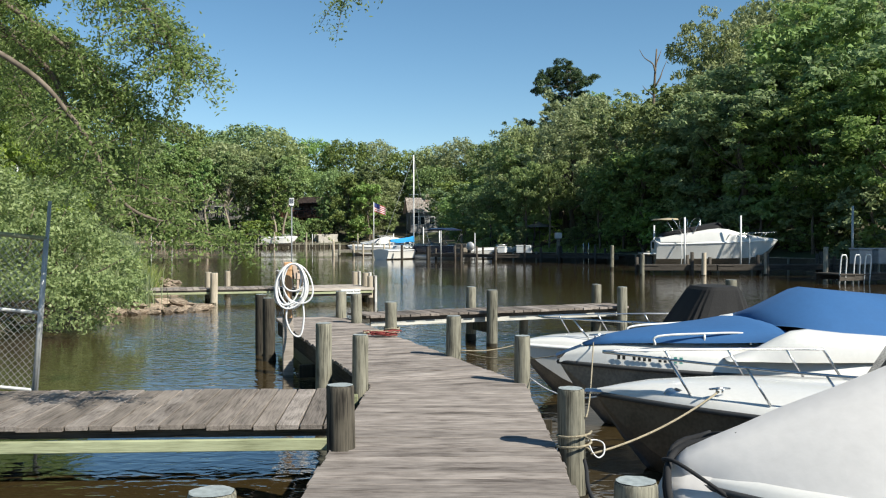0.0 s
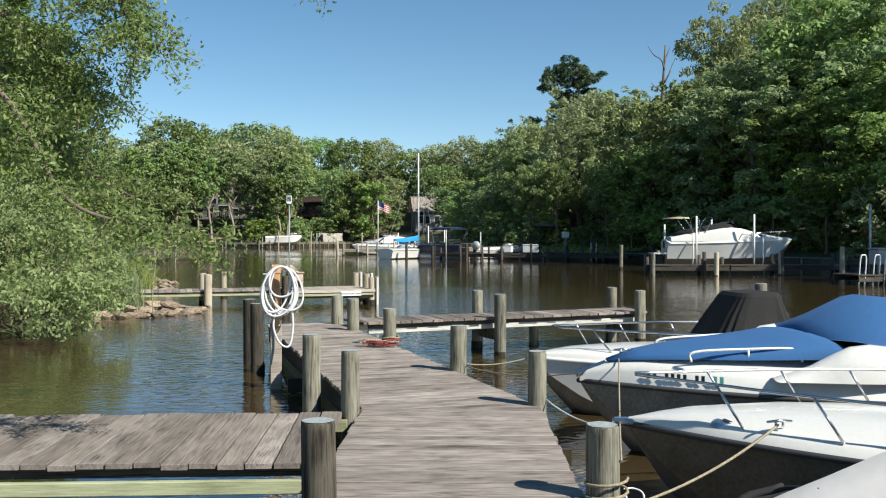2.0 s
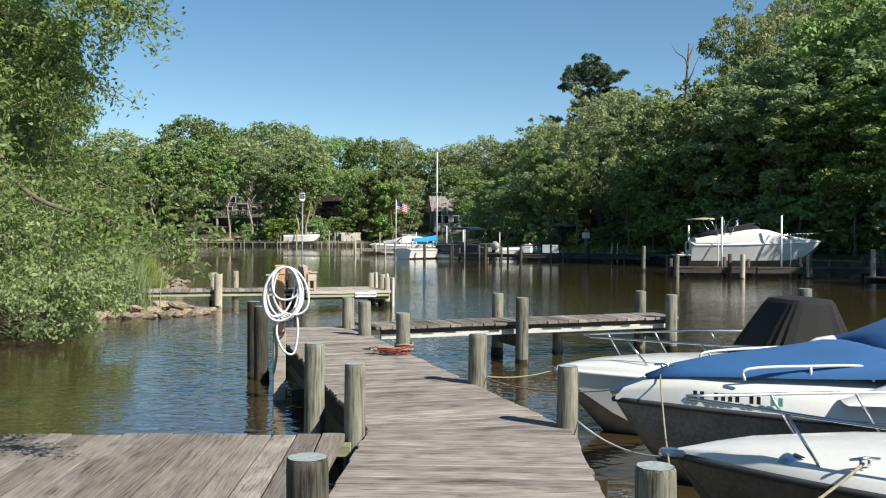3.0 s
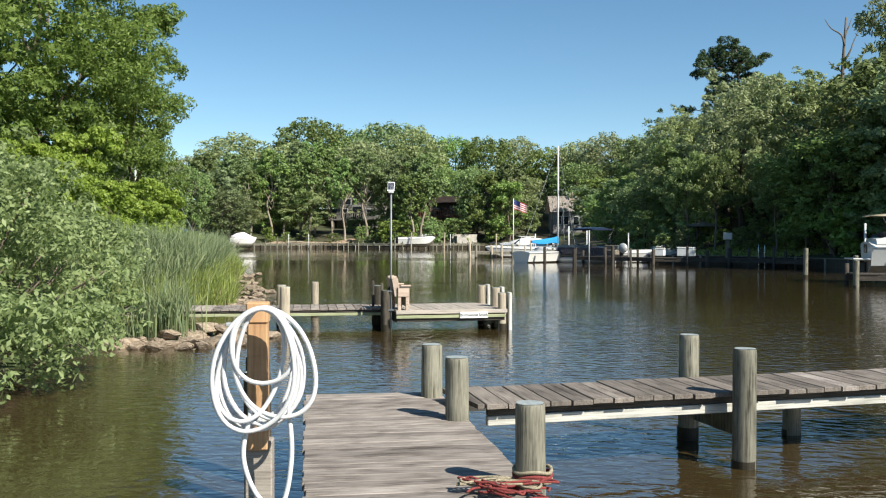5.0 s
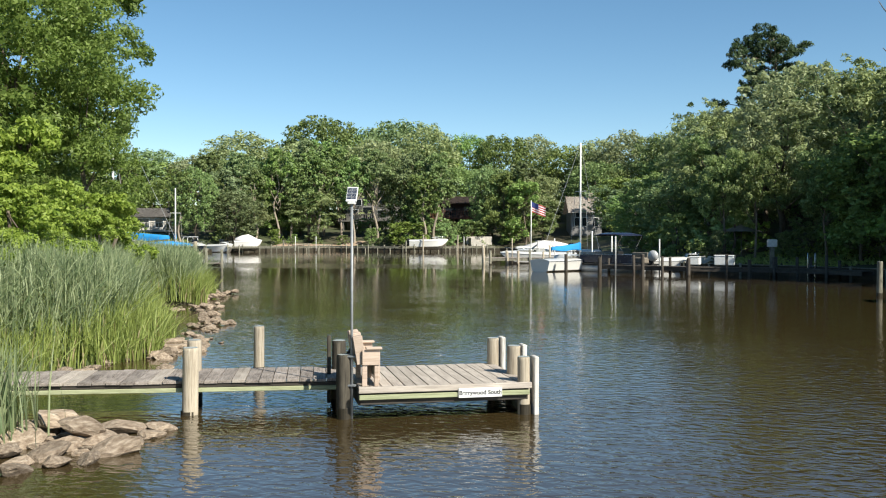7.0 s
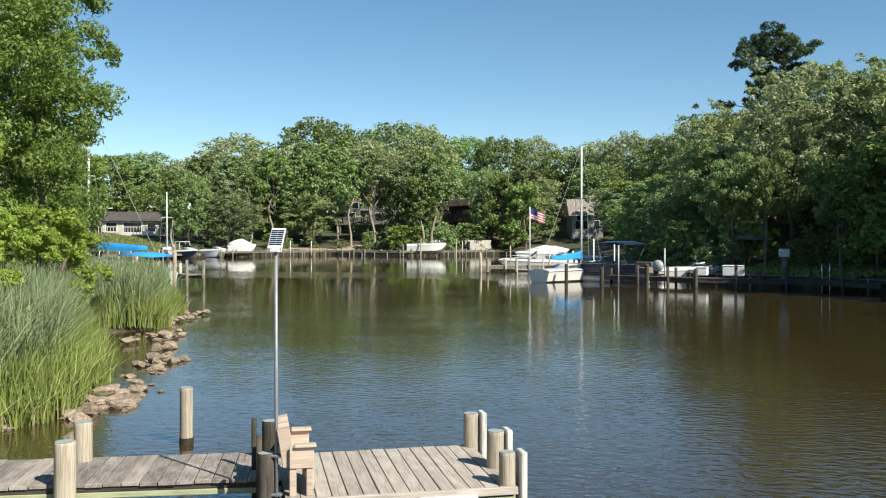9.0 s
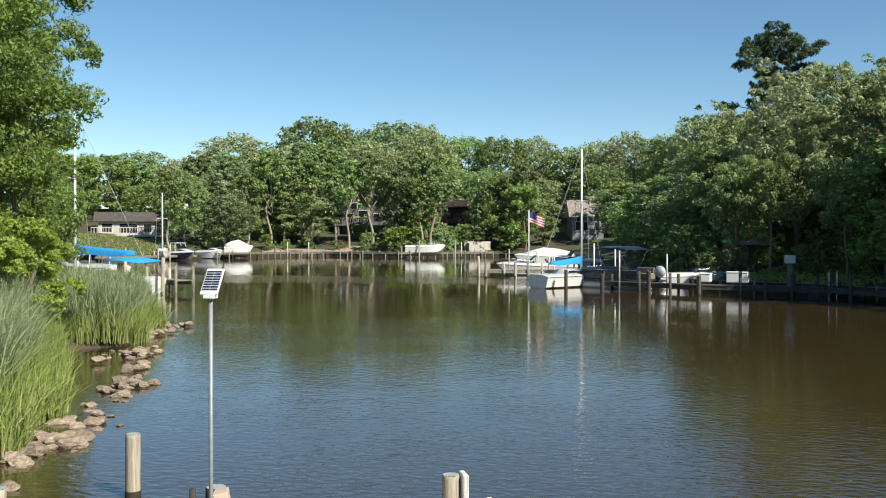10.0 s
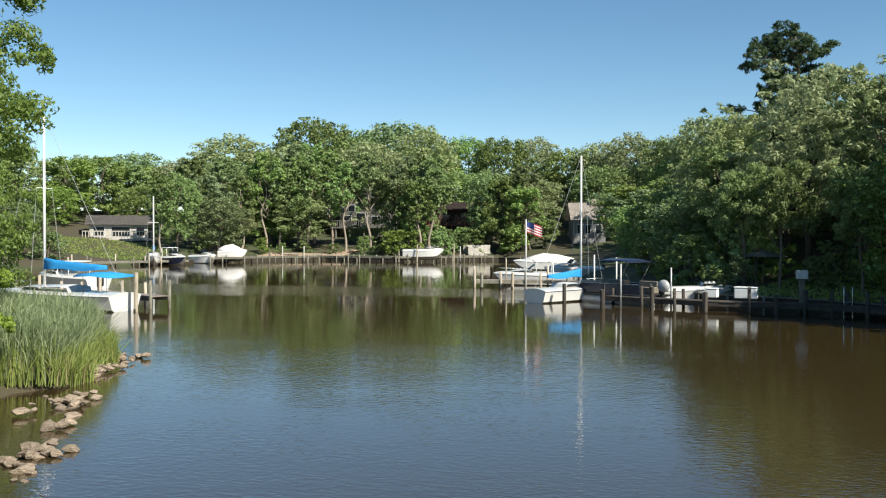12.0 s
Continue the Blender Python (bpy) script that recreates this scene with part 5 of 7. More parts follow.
def build_rope_heap():
    rng = random.Random(8)
    heap = thing("rope_heap", pose(-1.20, 13.45, deck_level(13.45) + 0.02), "tangled red and beige rope round a piling's foot", "rope")
    for k in range(14):
        pts = []
        cx, cy = rng.uniform(-0.20, 0.16), rng.uniform(-0.16, 0.06)
        for i in range(9):
            a = i * 0.8 + k
            pts.append((cx + (0.05 + 0.09 * rng.random()) * math.cos(a) * 1.4, cy + (0.04 + 0.06 * rng.random()) * math.sin(a + 0.4 * k), 0.012 + 0.02 * (k % 3) + 0.015 * rng.random()))
        bm = bmesh.new()
        tube(bm, curve_pts(pts, 4), 0.0075, 6)
        part("strand", bm, M_ROPE_RED if k % 2 else M_ROPE, heap, smooth=True)
    for k in range(3):
        bm = bmesh.new()
        tube(bm, [(0.13 + 0.112 * math.cos(a * 0.349), 0.20 + 0.112 * math.sin(a * 0.349), 0.03 + 0.028 * k + 0.01 * math.sin(a)) for a in range(18)], 0.012, 6, True)
        part("turn", bm, (M_ROPE, M_ROPE_RED, M_ROPE)[k], heap, smooth=True)


def build_gate():
    gate = thing("chain_link_gate", pose(-4.36, 9.0, 0.44, 0, 5.0, 0), "leaning galvanized chain-link gate on the pier", "gate")
    for name, a, b, r, mat in (("post", (0, 0, 0), (0, 0, 1.56), 0.024, M_GALV), ("post", (-2.6, 0, 0), (-2.6, 0, 1.56), 0.024, M_GALV), ("rail", (0, 0, 0.0), (-2.6, 0, 0.0), 0.018, M_GALV),
                               ("rail", (0, 0, 0.80), (-2.6, 0, 0.80), 0.02, M_GALV), ("rail", (0, 0, 1.56), (-2.6, 0, 1.62), 0.024, M_BEAM)):
        bm = bmesh.new()
        tube(bm, [a, b], r, 8)
        part(name, bm, mat, gate, smooth=True)
    bm = bmesh.new()
    tube(bm, [(0.0, 0.06, -0.3), (-0.02, 0.06, 1.95)], 0.02, 8)
    part("anchor_post", bm, M_GALV, gate, "grey anchor post", smooth=True)
    bm = bmesh.new()
    step = 0.075
    n = int(2.6 / step)
    for k in range(-22, n + 1):
        for s in (1, -1):
            a = (-k * step if s == 1 else -k * step - 1.56, 0.0)
            x0, z0, x1, z1 = -k * step, 0.0, -k * step - 1.56, 1.56
            if s == -1:
                x0, x1 = x1, x0
            lo, hi = -2.6, 0.0
            t0, t1 = sorted(((lo - x0) / (x1 - x0), (hi - x0) / (x1 - x0)))
            t0, t1 = max(0, t0), min(1, t1)
            if t1 - t0 > 0.01:
                tube(bm, [(x0 + (x1 - x0) * t0, 0.004 * s, 1.56 * t0), (x0 + (x1 - x0) * t1, 0.004 * s, 1.56 * t1)], 0.0022, 4)
    part("mesh_wire", bm, M_GALV, gate)


def build_solar_lamp():
    lamp = thing("solar_lamp", pose(-5.23, 27.0, -0.10), "tall galvanized pole with a tilted solar panel on top", "lamp")
    bm = bmesh.new()
    tube(bm, [(0, 0, 0.1), (0, 0, 3.1)], 0.019, 10)
    part("pole", bm, M_POLE, lamp, smooth=True)
    bm = bmesh.new()
    tilt = pose(0.0, -0.03, 3.10, 40, 0, 11)
    box(bm, -0.075, 0.075, -0.02, 0.30, -0.012, 0.008, 0.004, tilt)
    panel = part("panel_frame", bm, M_WHITE, lamp)
    for i in range(8):
        for j in range(2):
            bm = bmesh.new()
            box(bm, -0.066 + 0.067 * j, -0.066 + 0.067 * j + 0.064, 0.02 + 0.032 * i, 0.02 + 0.032 * i + 0.023, 0.009, 0.0125, 0, tilt)
            part("solar_cell", bm, M_SOLAR, panel)
    bm = bmesh.new()
    box(bm, -0.05, 0.05, -0.05, 0.04, 3.05, 3.11, 0.006)
    part("lamp_box", bm, M_WHITE, lamp)
    for z in (0.55, 0.95):
        bm = bmesh.new()
        box(bm, -0.06, 0.06, -0.04, 0.06, z, z + 0.025, 0.004)
        part("bracket", bm, M_POLE, lamp)


def build_chair():
    """A low deck chair with boxed sides and wide arms, its back to the walkway."""
    chair = thing("deck_chair", pose(-5.16, 27.335, PL_Z, 0, 0, PL_DIR), "wide wooden deck chair of faded pinkish cedar boards", "chair")
    for name, b in (("leg", (-0.07, 0.0, -0.40, -0.34, 0, 0.31)), ("leg", (0.10, 0.16, -0.40, -0.34, 0, 0.31)), ("leg", (-0.07, 0.0, 0.34, 0.40, 0, 0.31)), ("leg", (0.10, 0.16, 0.34, 0.40, 0, 0.31)),
                    ("side_panel", (-0.07, 0.175, -0.42, -0.39, 0.29, 0.505)), ("side_panel", (-0.07, 0.175, 0.39, 0.42, 0.29, 0.505)),
                    ("armrest", (-0.02, 0.20, -0.46, -0.34, 0.508, 0.538)), ("armrest", (-0.02, 0.20, 0.34, 0.46, 0.508, 0.538)), ("apron", (0.155, 0.18, -0.385, 0.385, 0.06, 0.335))):
        bm = bmesh.new()
        box(bm, *b, 0.006)
        part(name, bm, M_PINK, chair)
    for k in range(4):
        bm = bmesh.new()
        box(bm, -0.06 + 0.060 * k, -0.005 + 0.060 * k, -0.385, 0.385, 0.338, 0.358, 0.004)
        part("seat_slat", bm, M_PINK, chair)
    for k in range(5):
        bm = bmesh.new()
        box(bm, -0.065, 0.065, -0.37 + 0.15 * k, -0.228 + 0.15 * k, 0, 0.39 + (0.0, 0.03, -0.01, 0.035, 0.01)[k], 0.006)
        part("back_slat", bm, M_PINK, chair).matrix_basis = pose(-0.07, 0, 0.30, 0, -9, 0)
    rail = thing("handrail", pose(-5.44, 27.05, -0.06, 0, 0, PL_DIR), "dark weathered handrail braces beside the chair", "rail")
    for a, b, r in (((0, 0, 0.1), (0, 0, 1.10), 0.03), ((0, 0.0, 0.75), (0.22, 0.05, 1.05), 0.025), ((-0.05, 0.95, 0.1), (-0.05, 0.95, 1.10), 0.03)):
        bm = bmesh.new()
        tube(bm, [a, b], r, 8)
        part("post", bm, M_PILE_DARK, rail, smooth=True)


def build_sign():
    sign = thing("name_sign", pose(-3.80, 27.335, PL_Z - 0.045, 90, 0, PL_DIR), "white board sign with black lettering on the platform", "sign")
    bm = bmesh.new()
    box(bm, 0.0, 0.62, -0.13, 0.0, -0.012, 0.012, 0.004)
    board = part("board", bm, M_WHITE, sign)
    data = bpy.data.curves.new("lettering", "FONT")
    data.body, data.size, data.extrude, data.align_x, data.align_y = "Berrywood South", 0.084, 0.001, "CENTER", "CENTER"
    data.offset = 0.0022
    data.materials.append(M_SIGNINK)
    words = new("lettering", data)
    words.parent = sign
    words.matrix_basis = pose(0.31, -0.064, 0.0135)
    tagged(words, "black hand-cut letters")


def build_fenders():
    for (x, y, top) in ((-2.815, 27.93, 0.87), (-3.06, 28.62, 0.95), (-3.51, 29.58, 0.95)):
        bm = bmesh.new()
        box(bm, -0.035, 0.035, -0.11, 0.11, -0.35, top - 0.05, 0.012)
        solo("fender_board", bm, M_FENDER, pose(x, y, 0, 0, 0, PL_DIR), "white weathered rub board on the piling's side", "fender", "fender boards")


build_hose()
build_rope_heap()
build_gate()
build_solar_lamp()
build_chair()
build_sign()
build_fenders()


# ---- boats ----
class Hull:
    """Lines of a small boat: bow at x 0, stern at x length, water at z 0."""

    def __init__(self, length, beam, bow, stern, draft=0.3, fine=2.1, lift=0.0, full=0.55):
        self.length, self.beam, self.bow, self.stern, self.draft, self.fine, self.lift, self.full = length, beam, bow, stern, draft, fine, lift, full

    def half(self, s):
        return max(0.012, self.beam / 2 * (1 - (1 - min(s / self.full, 1)) ** self.fine) * (1 - 0.08 * max(0, s - 0.6) / 0.4))

    def sheer(self, s):
        return self.lift + self.stern + (self.bow - self.stern) * (1 - s) ** 1.5

    def keel(self, s):
        return self.lift - self.draft + (self.bow + self.draft) * max(0, 1 - s / 0.28) ** 2.4

    def at(self, s, side=1, up=0.0, inset=0.0):
        return Vector((s * self.length, side * max(0.0, self.half(s) - inset), self.sheer(s) + up))


STATIONS = [0, 0.015, 0.04, 0.08, 0.13, 0.19, 0.26, 0.34, 0.44, 0.56, 0.7, 0.85, 1.0]


def hull_parts(boat, h, side_mat, deck_mat, bottom_mat, lip=0.16, crown=0.10, open_from=None, rail_mat=None, side_label=""):
    """Hull shell, bottom, deck moulding and rub rail of a boat."""
    side, bottom, deck = bmesh.new(), bmesh.new(), bmesh.new()
    rows_p, rows_s, rows_b, rows_d = [], [], [], []
    for s in STATIONS:
        b, zs, zk = h.half(s), h.sheer(s), h.keel(s)
        zc, bc = zk + (zs - zk) * 0.38, b * 0.80
        x = s * h.length
        for rows, sg in ((rows_p, 1), (rows_s, -1)):
            rows.append([(x, sg * bc, zc), (x, sg * (bc + (b - bc) * 0.45), zc + (zs - zc) * 0.5), (x, sg * b, zs)])
        rows_b.append([(x, bc, zc), (x, bc * 0.5, zk + (zc - zk) * 0.42), (x, 0, zk), (x, -bc * 0.5, zk + (zc - zk) * 0.42), (x, -bc, zc)])
        c = crown * min(1, s / 0.2)
        l = lip * min(1, 0.45 + s / 0.12)
        rows_d.append([(x, b + 0.004, zs + 0.002), (x + 0.01, b * 0.95, zs + l * 0.7), (x + 0.02, b * 0.86, zs + l), (x + 0.02, b * 0.45, zs + l + c * 0.75), (x + 0.02, 0, zs + l + c),
                       (x + 0.02, -b * 0.45, zs + l + c * 0.75), (x + 0.02, -b * 0.86, zs + l), (x + 0.01, -b * 0.95, zs + l * 0.7), (x, -b - 0.004, zs + 0.002)])
    grid_of(side, rows_p)
    grid_of(side, rows_s)
    grid_of(bottom, rows_b)
    end = [rows_p[-1][2], rows_p[-1][1], rows_p[-1][0], *rows_b[-1][1:4], rows_s[-1][0], rows_s[-1][1], rows_s[-1][2]]
    side.faces.new([side.verts.new(p) for p in end])
    grid_of(deck, rows_d)
    deck.faces.new([deck.verts.new(p) for p in rows_d[-1]])
    for bm in (side, bottom, deck):
        bmesh.ops.recalc_face_normals(bm, faces=bm.faces)
    hull = part("hull_side", side, side_mat, boat, side_label, smooth=True)
    part("hull_bottom", bottom, bottom_mat, boat, smooth=True)
    part("deck", deck, deck_mat, boat, smooth=True)
    bm = bmesh.new()
    fine = [i / 40 for i in range(41)]
    pts = [h.at(s, 1) for s in fine[::-1]] + [h.at(s, -1) for s in fine[1:]]
    tube(bm, pts, 0.026, 6)
    part("rub_rail", bm, rail_mat or M_RUBBER, boat, smooth=True)
    return hull


def bow_rail(boat, h, s0, s1, up, inset, posts, r=0.0125, lip=0.16, mat=None, rise=0.0):
    """A tube rail round the bow on slanted stanchions."""
    mat = mat or M_STEEL
    fine = [s0 + (s1 - s0) * i / 14 for i in range(15)]
    pts = []
    for side in (1, -1):
        run = [h.at(s, side, lip + up + rise * (1 - s / s1), inset * min(1, s / 0.08)) for s in fine]
        foot = h.at(s1 + 0.03, side, lip * 0.95, inset)
        run = run + [foot]
        pts = run[::-1] if side == 1 else pts + run
    bm = bmesh.new()
    tube(bm, pts, r, 6)
    part("bow_rail", bm, mat, boat, "stainless bow rail", smooth=True)
    for side in (1, -1):
        for s in posts:
            bm = bmesh.new()
            tube(bm, [h.at(s + 0.03, side, lip * 0.9, inset), h.at(s, side, lip + up + rise * (1 - s / s1), inset)], r * 0.85, 6)
            part("stanchion", bm, mat, boat, smooth=True)


def canvas(boat, name, rows, mat, label, sag_n=0.012, tent=False):
    """A stretched cover from rows of (x, half width, base z, top z)."""
    rng = random.Random(len(rows))
    bm = bmesh.new()
    out = []
    for x, w, z0, z1 in rows:
        ring = []
        for k in range(13):
            a = math.pi * k / 12
            y = w * math.copysign(abs(math.cos(a)) ** (1.0 if tent else 0.75), math.cos(a))
            z = z0 + (z1 - z0) * ((1 - abs(math.cos(a)) ** 1.7) if tent else math.sin(a) ** 0.85)
            ring.append((x + rng.uniform(-sag_n, sag_n), y, z + rng.uniform(-sag_n, sag_n)))
        out.append(ring)
    made = grid_of(bm, out)
    for ring in (made[0], made[-1]):
        try:
            bm.faces.new(ring)
        except ValueError:
            pass
    bmesh.ops.recalc_face_normals(bm, faces=bm.faces)
    return part(name, bm, mat, boat, label, smooth=True)


def cleat(boat, p, turn=0):
    bm = bmesh.new()
    m = pose(p[0], p[1], p[2], 0, 0, turn)
    tube(bm, [m @ Vector((-0.09, 0, 0.035)), m @ Vector((0, 0, 0.04)), m @ Vector((0.09, 0, 0.035))], [0.008, 0.012, 0.008], 6)
    for x in (-0.025, 0.025):
        tube(bm, [m @ Vector((x, 0, 0)), m @ Vector((x, 0, 0.04))], 0.009, 6)
    part("cleat", bm, M_STEEL, boat, smooth=True)


def marks(boat, h, s, side, n, size, up, mat, name, gaps=()):
    """A row of plain bars along the topside, where writing stood."""
    for k in range(n):
        if k in gaps:
            continue
        ss = s + k * size * 0.78 / h.length
        p, q = h.at(ss, side, up, -0.006), h.at(ss + 0.01, side, up, -0.006)
        turn = math.degrees(math.atan2(q.y - p.y, q.x - p.x))
        bm = bmesh.new()
        box(bm, 0, size * 0.5, -0.004, 0.004, 0, size)
        ob = part(name, bm, mat, boat)
        ob.matrix_basis = pose(p.x, p.y, p.z, 0, 0, turn)


def blue_cuddy():
    h = Hull(6.4, 2.35, 0.92, 0.80, 0.32)
    boat = thing("cuddy_boat", pose(1.08, 9.62, -0.25, 0, 0, 6), "white cuddy boat under a royal blue canvas cover", "boat", "moored boats")
    # side below the rub rail coloured grey for its shade
    hull_parts(boat, h, M_GELGREY, M_GEL, M_GELGREY, 0.20, 0.14, side_label="lower hull greyed to stand in for shade")
    canvas(boat, "foredeck_cover", [(0.27, 0.06, 1.10, 1.13), (0.55, 0.26, 1.14, 1.21), (0.9, 0.42, 1.16, 1.26), (1.33, 0.56, 1.17, 1.31), (1.7, 0.66, 1.18, 1.35), (1.96, 0.72, 1.19, 1.39), (2.15, 0.78, 1.20, 1.38), (2.30, 0.86, 1.20, 1.28)],
           M_BLUECANVAS, "royal blue foredeck cover", 0.004)
    canvas(boat, "cockpit_cover", [(2.06, 0.30, 1.34, 1.37), (2.25, 0.80, 1.36, 1.48), (2.66, 0.99, 1.29, 1.72), (3.12, 1.02, 1.26, 1.67), (3.7, 1.05, 1.24, 1.62), (5.0, 1.05, 1.22, 1.5), (6.2, 1.02, 1.17, 1.35)],
           M_BLUECANVAS, "taller royal blue cockpit cover", 0.006, True)
    for side in (1, -1):
        bm = bmesh.new()
        rows = []
        for x, w, z in ((1.52, 0.84, 1.032), (1.70, 0.87, 1.09), (1.85, 0.90, 1.15), (2.0, 0.94, 1.24), (2.14, 0.97, 1.31), (2.3, 0.99, 1.33), (2.66, 1.01, 1.29), (3.12, 1.03, 1.26), (4.5, 1.06, 1.23), (6.2, 1.03, 1.18)):
            rows.append([(x, side * (w + 0.09), 1.03), (x, side * (w + 0.07), 1.03 + (z - 1.03) * 0.5), (x, side * (w + 0.02), z), (x, side * (w - 0.05), z + 0.02), (x, side * (w - 0.12), z), (x, side * (w - 0.12), 1.03)])
        grid_of(bm, rows)
        bmesh.ops.recalc_face_normals(bm, faces=bm.faces)
        part("cockpit_side", bm, M_GEL, boat, smooth=True)
    for side in (1, -1):
        bm = bmesh.new()
        run = [(0.90, 1.15), (0.93, 1.24), (1.4, 1.27), (1.82, 1.27), (1.87, 1.16)]
        tube(bm, curve_pts([(x, side * (0.50 + 0.12 * (x - 0.9)), z) for x, z in run], 5), 0.012, 6)
        rail = part("grab_rail", bm, M_WHITE, boat, "white grab rail", smooth=True)
        bm = bmesh.new()
        tube(bm, [(1.40, side * 0.56, 1.17), (1.40, side * 0.56, 1.27)], 0.011, 6)
        part("post", bm, M_WHITE, rail, smooth=True)
    marks(boat, h, 0.085, -1, 10, 0.06, 0.085, M_BLACK, "registration_mark", (2, 7))
    marks(boat, h, 0.165, -1, 2, 0.065, 0.085, M_TEAL, "decal")
    cleat(boat, (0.42, 0, 1.17), 0)
    bm = bmesh.new()
    tube(bm, [(-0.03, 0, 0.98), (0.25, 0, 1.08)], 0.035, 6)
    part("bow_roller", bm, M_STEEL, boat)


def bowrider():
    h = Hull(5.8, 2.2, 0.90, 0.80, 0.3)
    boat = thing("bowrider_boat", pose(1.22, 7.82, -0.26, 0, 0, -9), "white open-bow boat with a bow rail", "boat", "moored boats")
    # side coloured brown for shade and the water's reflection
    hull_parts(boat, h, M_HULLSHADE, M_GEL, M_HULLSHADE, 0.10, 0.10, side_label="grey-brown lower hull with shade in its colour")
    bow_rail(boat, h, 0.012, 0.36, 0.27, 0.07, (0.105, 0.205, 0.30), 0.0115, 0.10)
    cleat(boat, (1.0, -0.50, 1.015), 20)
    bm = bmesh.new()
    bmesh.ops.create_cone(bm, cap_ends=True, segments=20, radius1=0.09, radius2=0.07, depth=0.03)
    bmesh.ops.scale(bm, vec=(1.6, 0.9, 1), verts=bm.verts)
    ob = part("vent", bm, M_STEEL, boat, "oval steel deck vent")
    ob.matrix_basis = pose(0.70, -0.28, 0.985, 8, 0, 20)
    bm = bmesh.new()
    bmesh.ops.create_cone(bm, cap_ends=True, segments=16, radius1=0.045, radius2=0.04, depth=0.034)
    ob = part("vent_core", bm, M_BLACK, boat)
    ob.matrix_basis = pose(0.70, -0.28, 0.988, 8, 0, 20)
    bm = bmesh.new()
    box(bm, -0.10, 0.20, -0.05, 0.05, 0.88, 0.94, 0.02)
    part("bow_eye", bm, M_STEEL, boat)
    for side in (1, -1):
        bm = bmesh.new()
        rows = [[(2.3, side * 0.10, 1.06), (2.5, side * 0.10, 1.40)], [(2.4, side * 0.7, 1.01), (2.6, side * 0.66, 1.36)], [(3.2, side * 0.98, 0.98), (3.25, side * 0.92, 1.30)]]
        grid_of(bm, rows)
        bmesh.ops.solidify(bm, geom=bm.faces[:], thickness=0.012)
        part("windshield", bm, M_GLASS, boat)


def white_covered():
    h = Hull(5.6, 2.1, 0.72, 0.70, 0.3, fine=2.6, full=0.42)
    boat = thing("covered_boat", pose(1.42, 5.70, -0.27, 0, 0, -4), "boat wrapped in a white canvas cover", "boat", "moored boats")
    # side below the cover greyed for its shade
    hull_parts(boat, h, M_GELGREY, M_GEL, M_GELGREY, 0.08, 0.06, side_label="soiled lower hull greyed for shade")
    rows = []
    for x, top in ((0.0, 0.84), (0.10, 0.92), (0.25, 1.00), (0.45, 1.09), (0.7, 1.20), (1.0, 1.33), (1.35, 1.48), (1.7, 1.60), (2.1, 1.66), (2.8, 1.66), (4.0, 1.55), (5.5, 1.2)):
        s = x / h.length
        rows.append((x, h.half(s) + 0.07, h.sheer(s) - 0.24, top))
    canvas(boat, "cover", rows, M_WHITECANVAS, "taut white canvas cover", 0.008, True)
    canvas(boat, "bow_wrap", [(-0.08, 0.07, 0.46, 0.64), (-0.03, 0.17, 0.40, 0.74), (0.07, 0.26, 0.36, 0.78), (0.22, 0.35, 0.34, 0.83), (0.45, 0.45, 0.34, 0.88), (0.8, 0.58, 0.36, 0.9)], M_WHITECANVAS, "gathered canvas round the bow", 0.022)
    for y0, y1 in ((-0.22, 0.02), (-0.36, 0.16)):
        bm = bmesh.new()
        tube(bm, curve_pts([(0.02, y0, 0.40), (-0.06, y0 * 0.8, 0.72), (0.03, y1 * 0.6, 0.90), (0.28, y1, 0.99)], 5), [0.02, 0.02, 0.022, 0.022, 0.024, 0.024, 0.024, 0.024, 0.024, 0.024, 0.024, 0.024, 0.024, 0.02, 0.02, 0.02][:len(curve_pts([(0, 0, 0), (1, 0, 0), (2, 0, 0), (3, 0, 0)], 5))], 6)
        part("bow_strap", bm, M_ROPE_DARK, boat, "black bow strap", smooth=True)
    for x in (0.35, 1.1, 2.0):
        s = x / h.length
        bm = bmesh.new()
        a = h.at(s, -1, -0.1, -0.06)
        tube(bm, [a, (a.x + 0.06, a.y + 0.1, 0.25), (a.x + 0.2, a.y + 0.3, 0.05)], 0.008, 5)
        part("tie_strap", bm, M_ROPE_DARK, boat, "dark tie strap", smooth=True)
    bm = bmesh.new()
    tube(bm, curve_pts([(0.30, -0.33, 0.70), (0.02, -0.16, 0.86), (-0.05, 0.02, 0.84), (0.05, 0.2, 0.78), (0.25, 0.12, 0.98), (0.4, -0.05, 1.03)], 5), 0.014, 6)
    part("bow_strap", bm, M_ROPE_DARK, boat, "black bow strap", smooth=True)


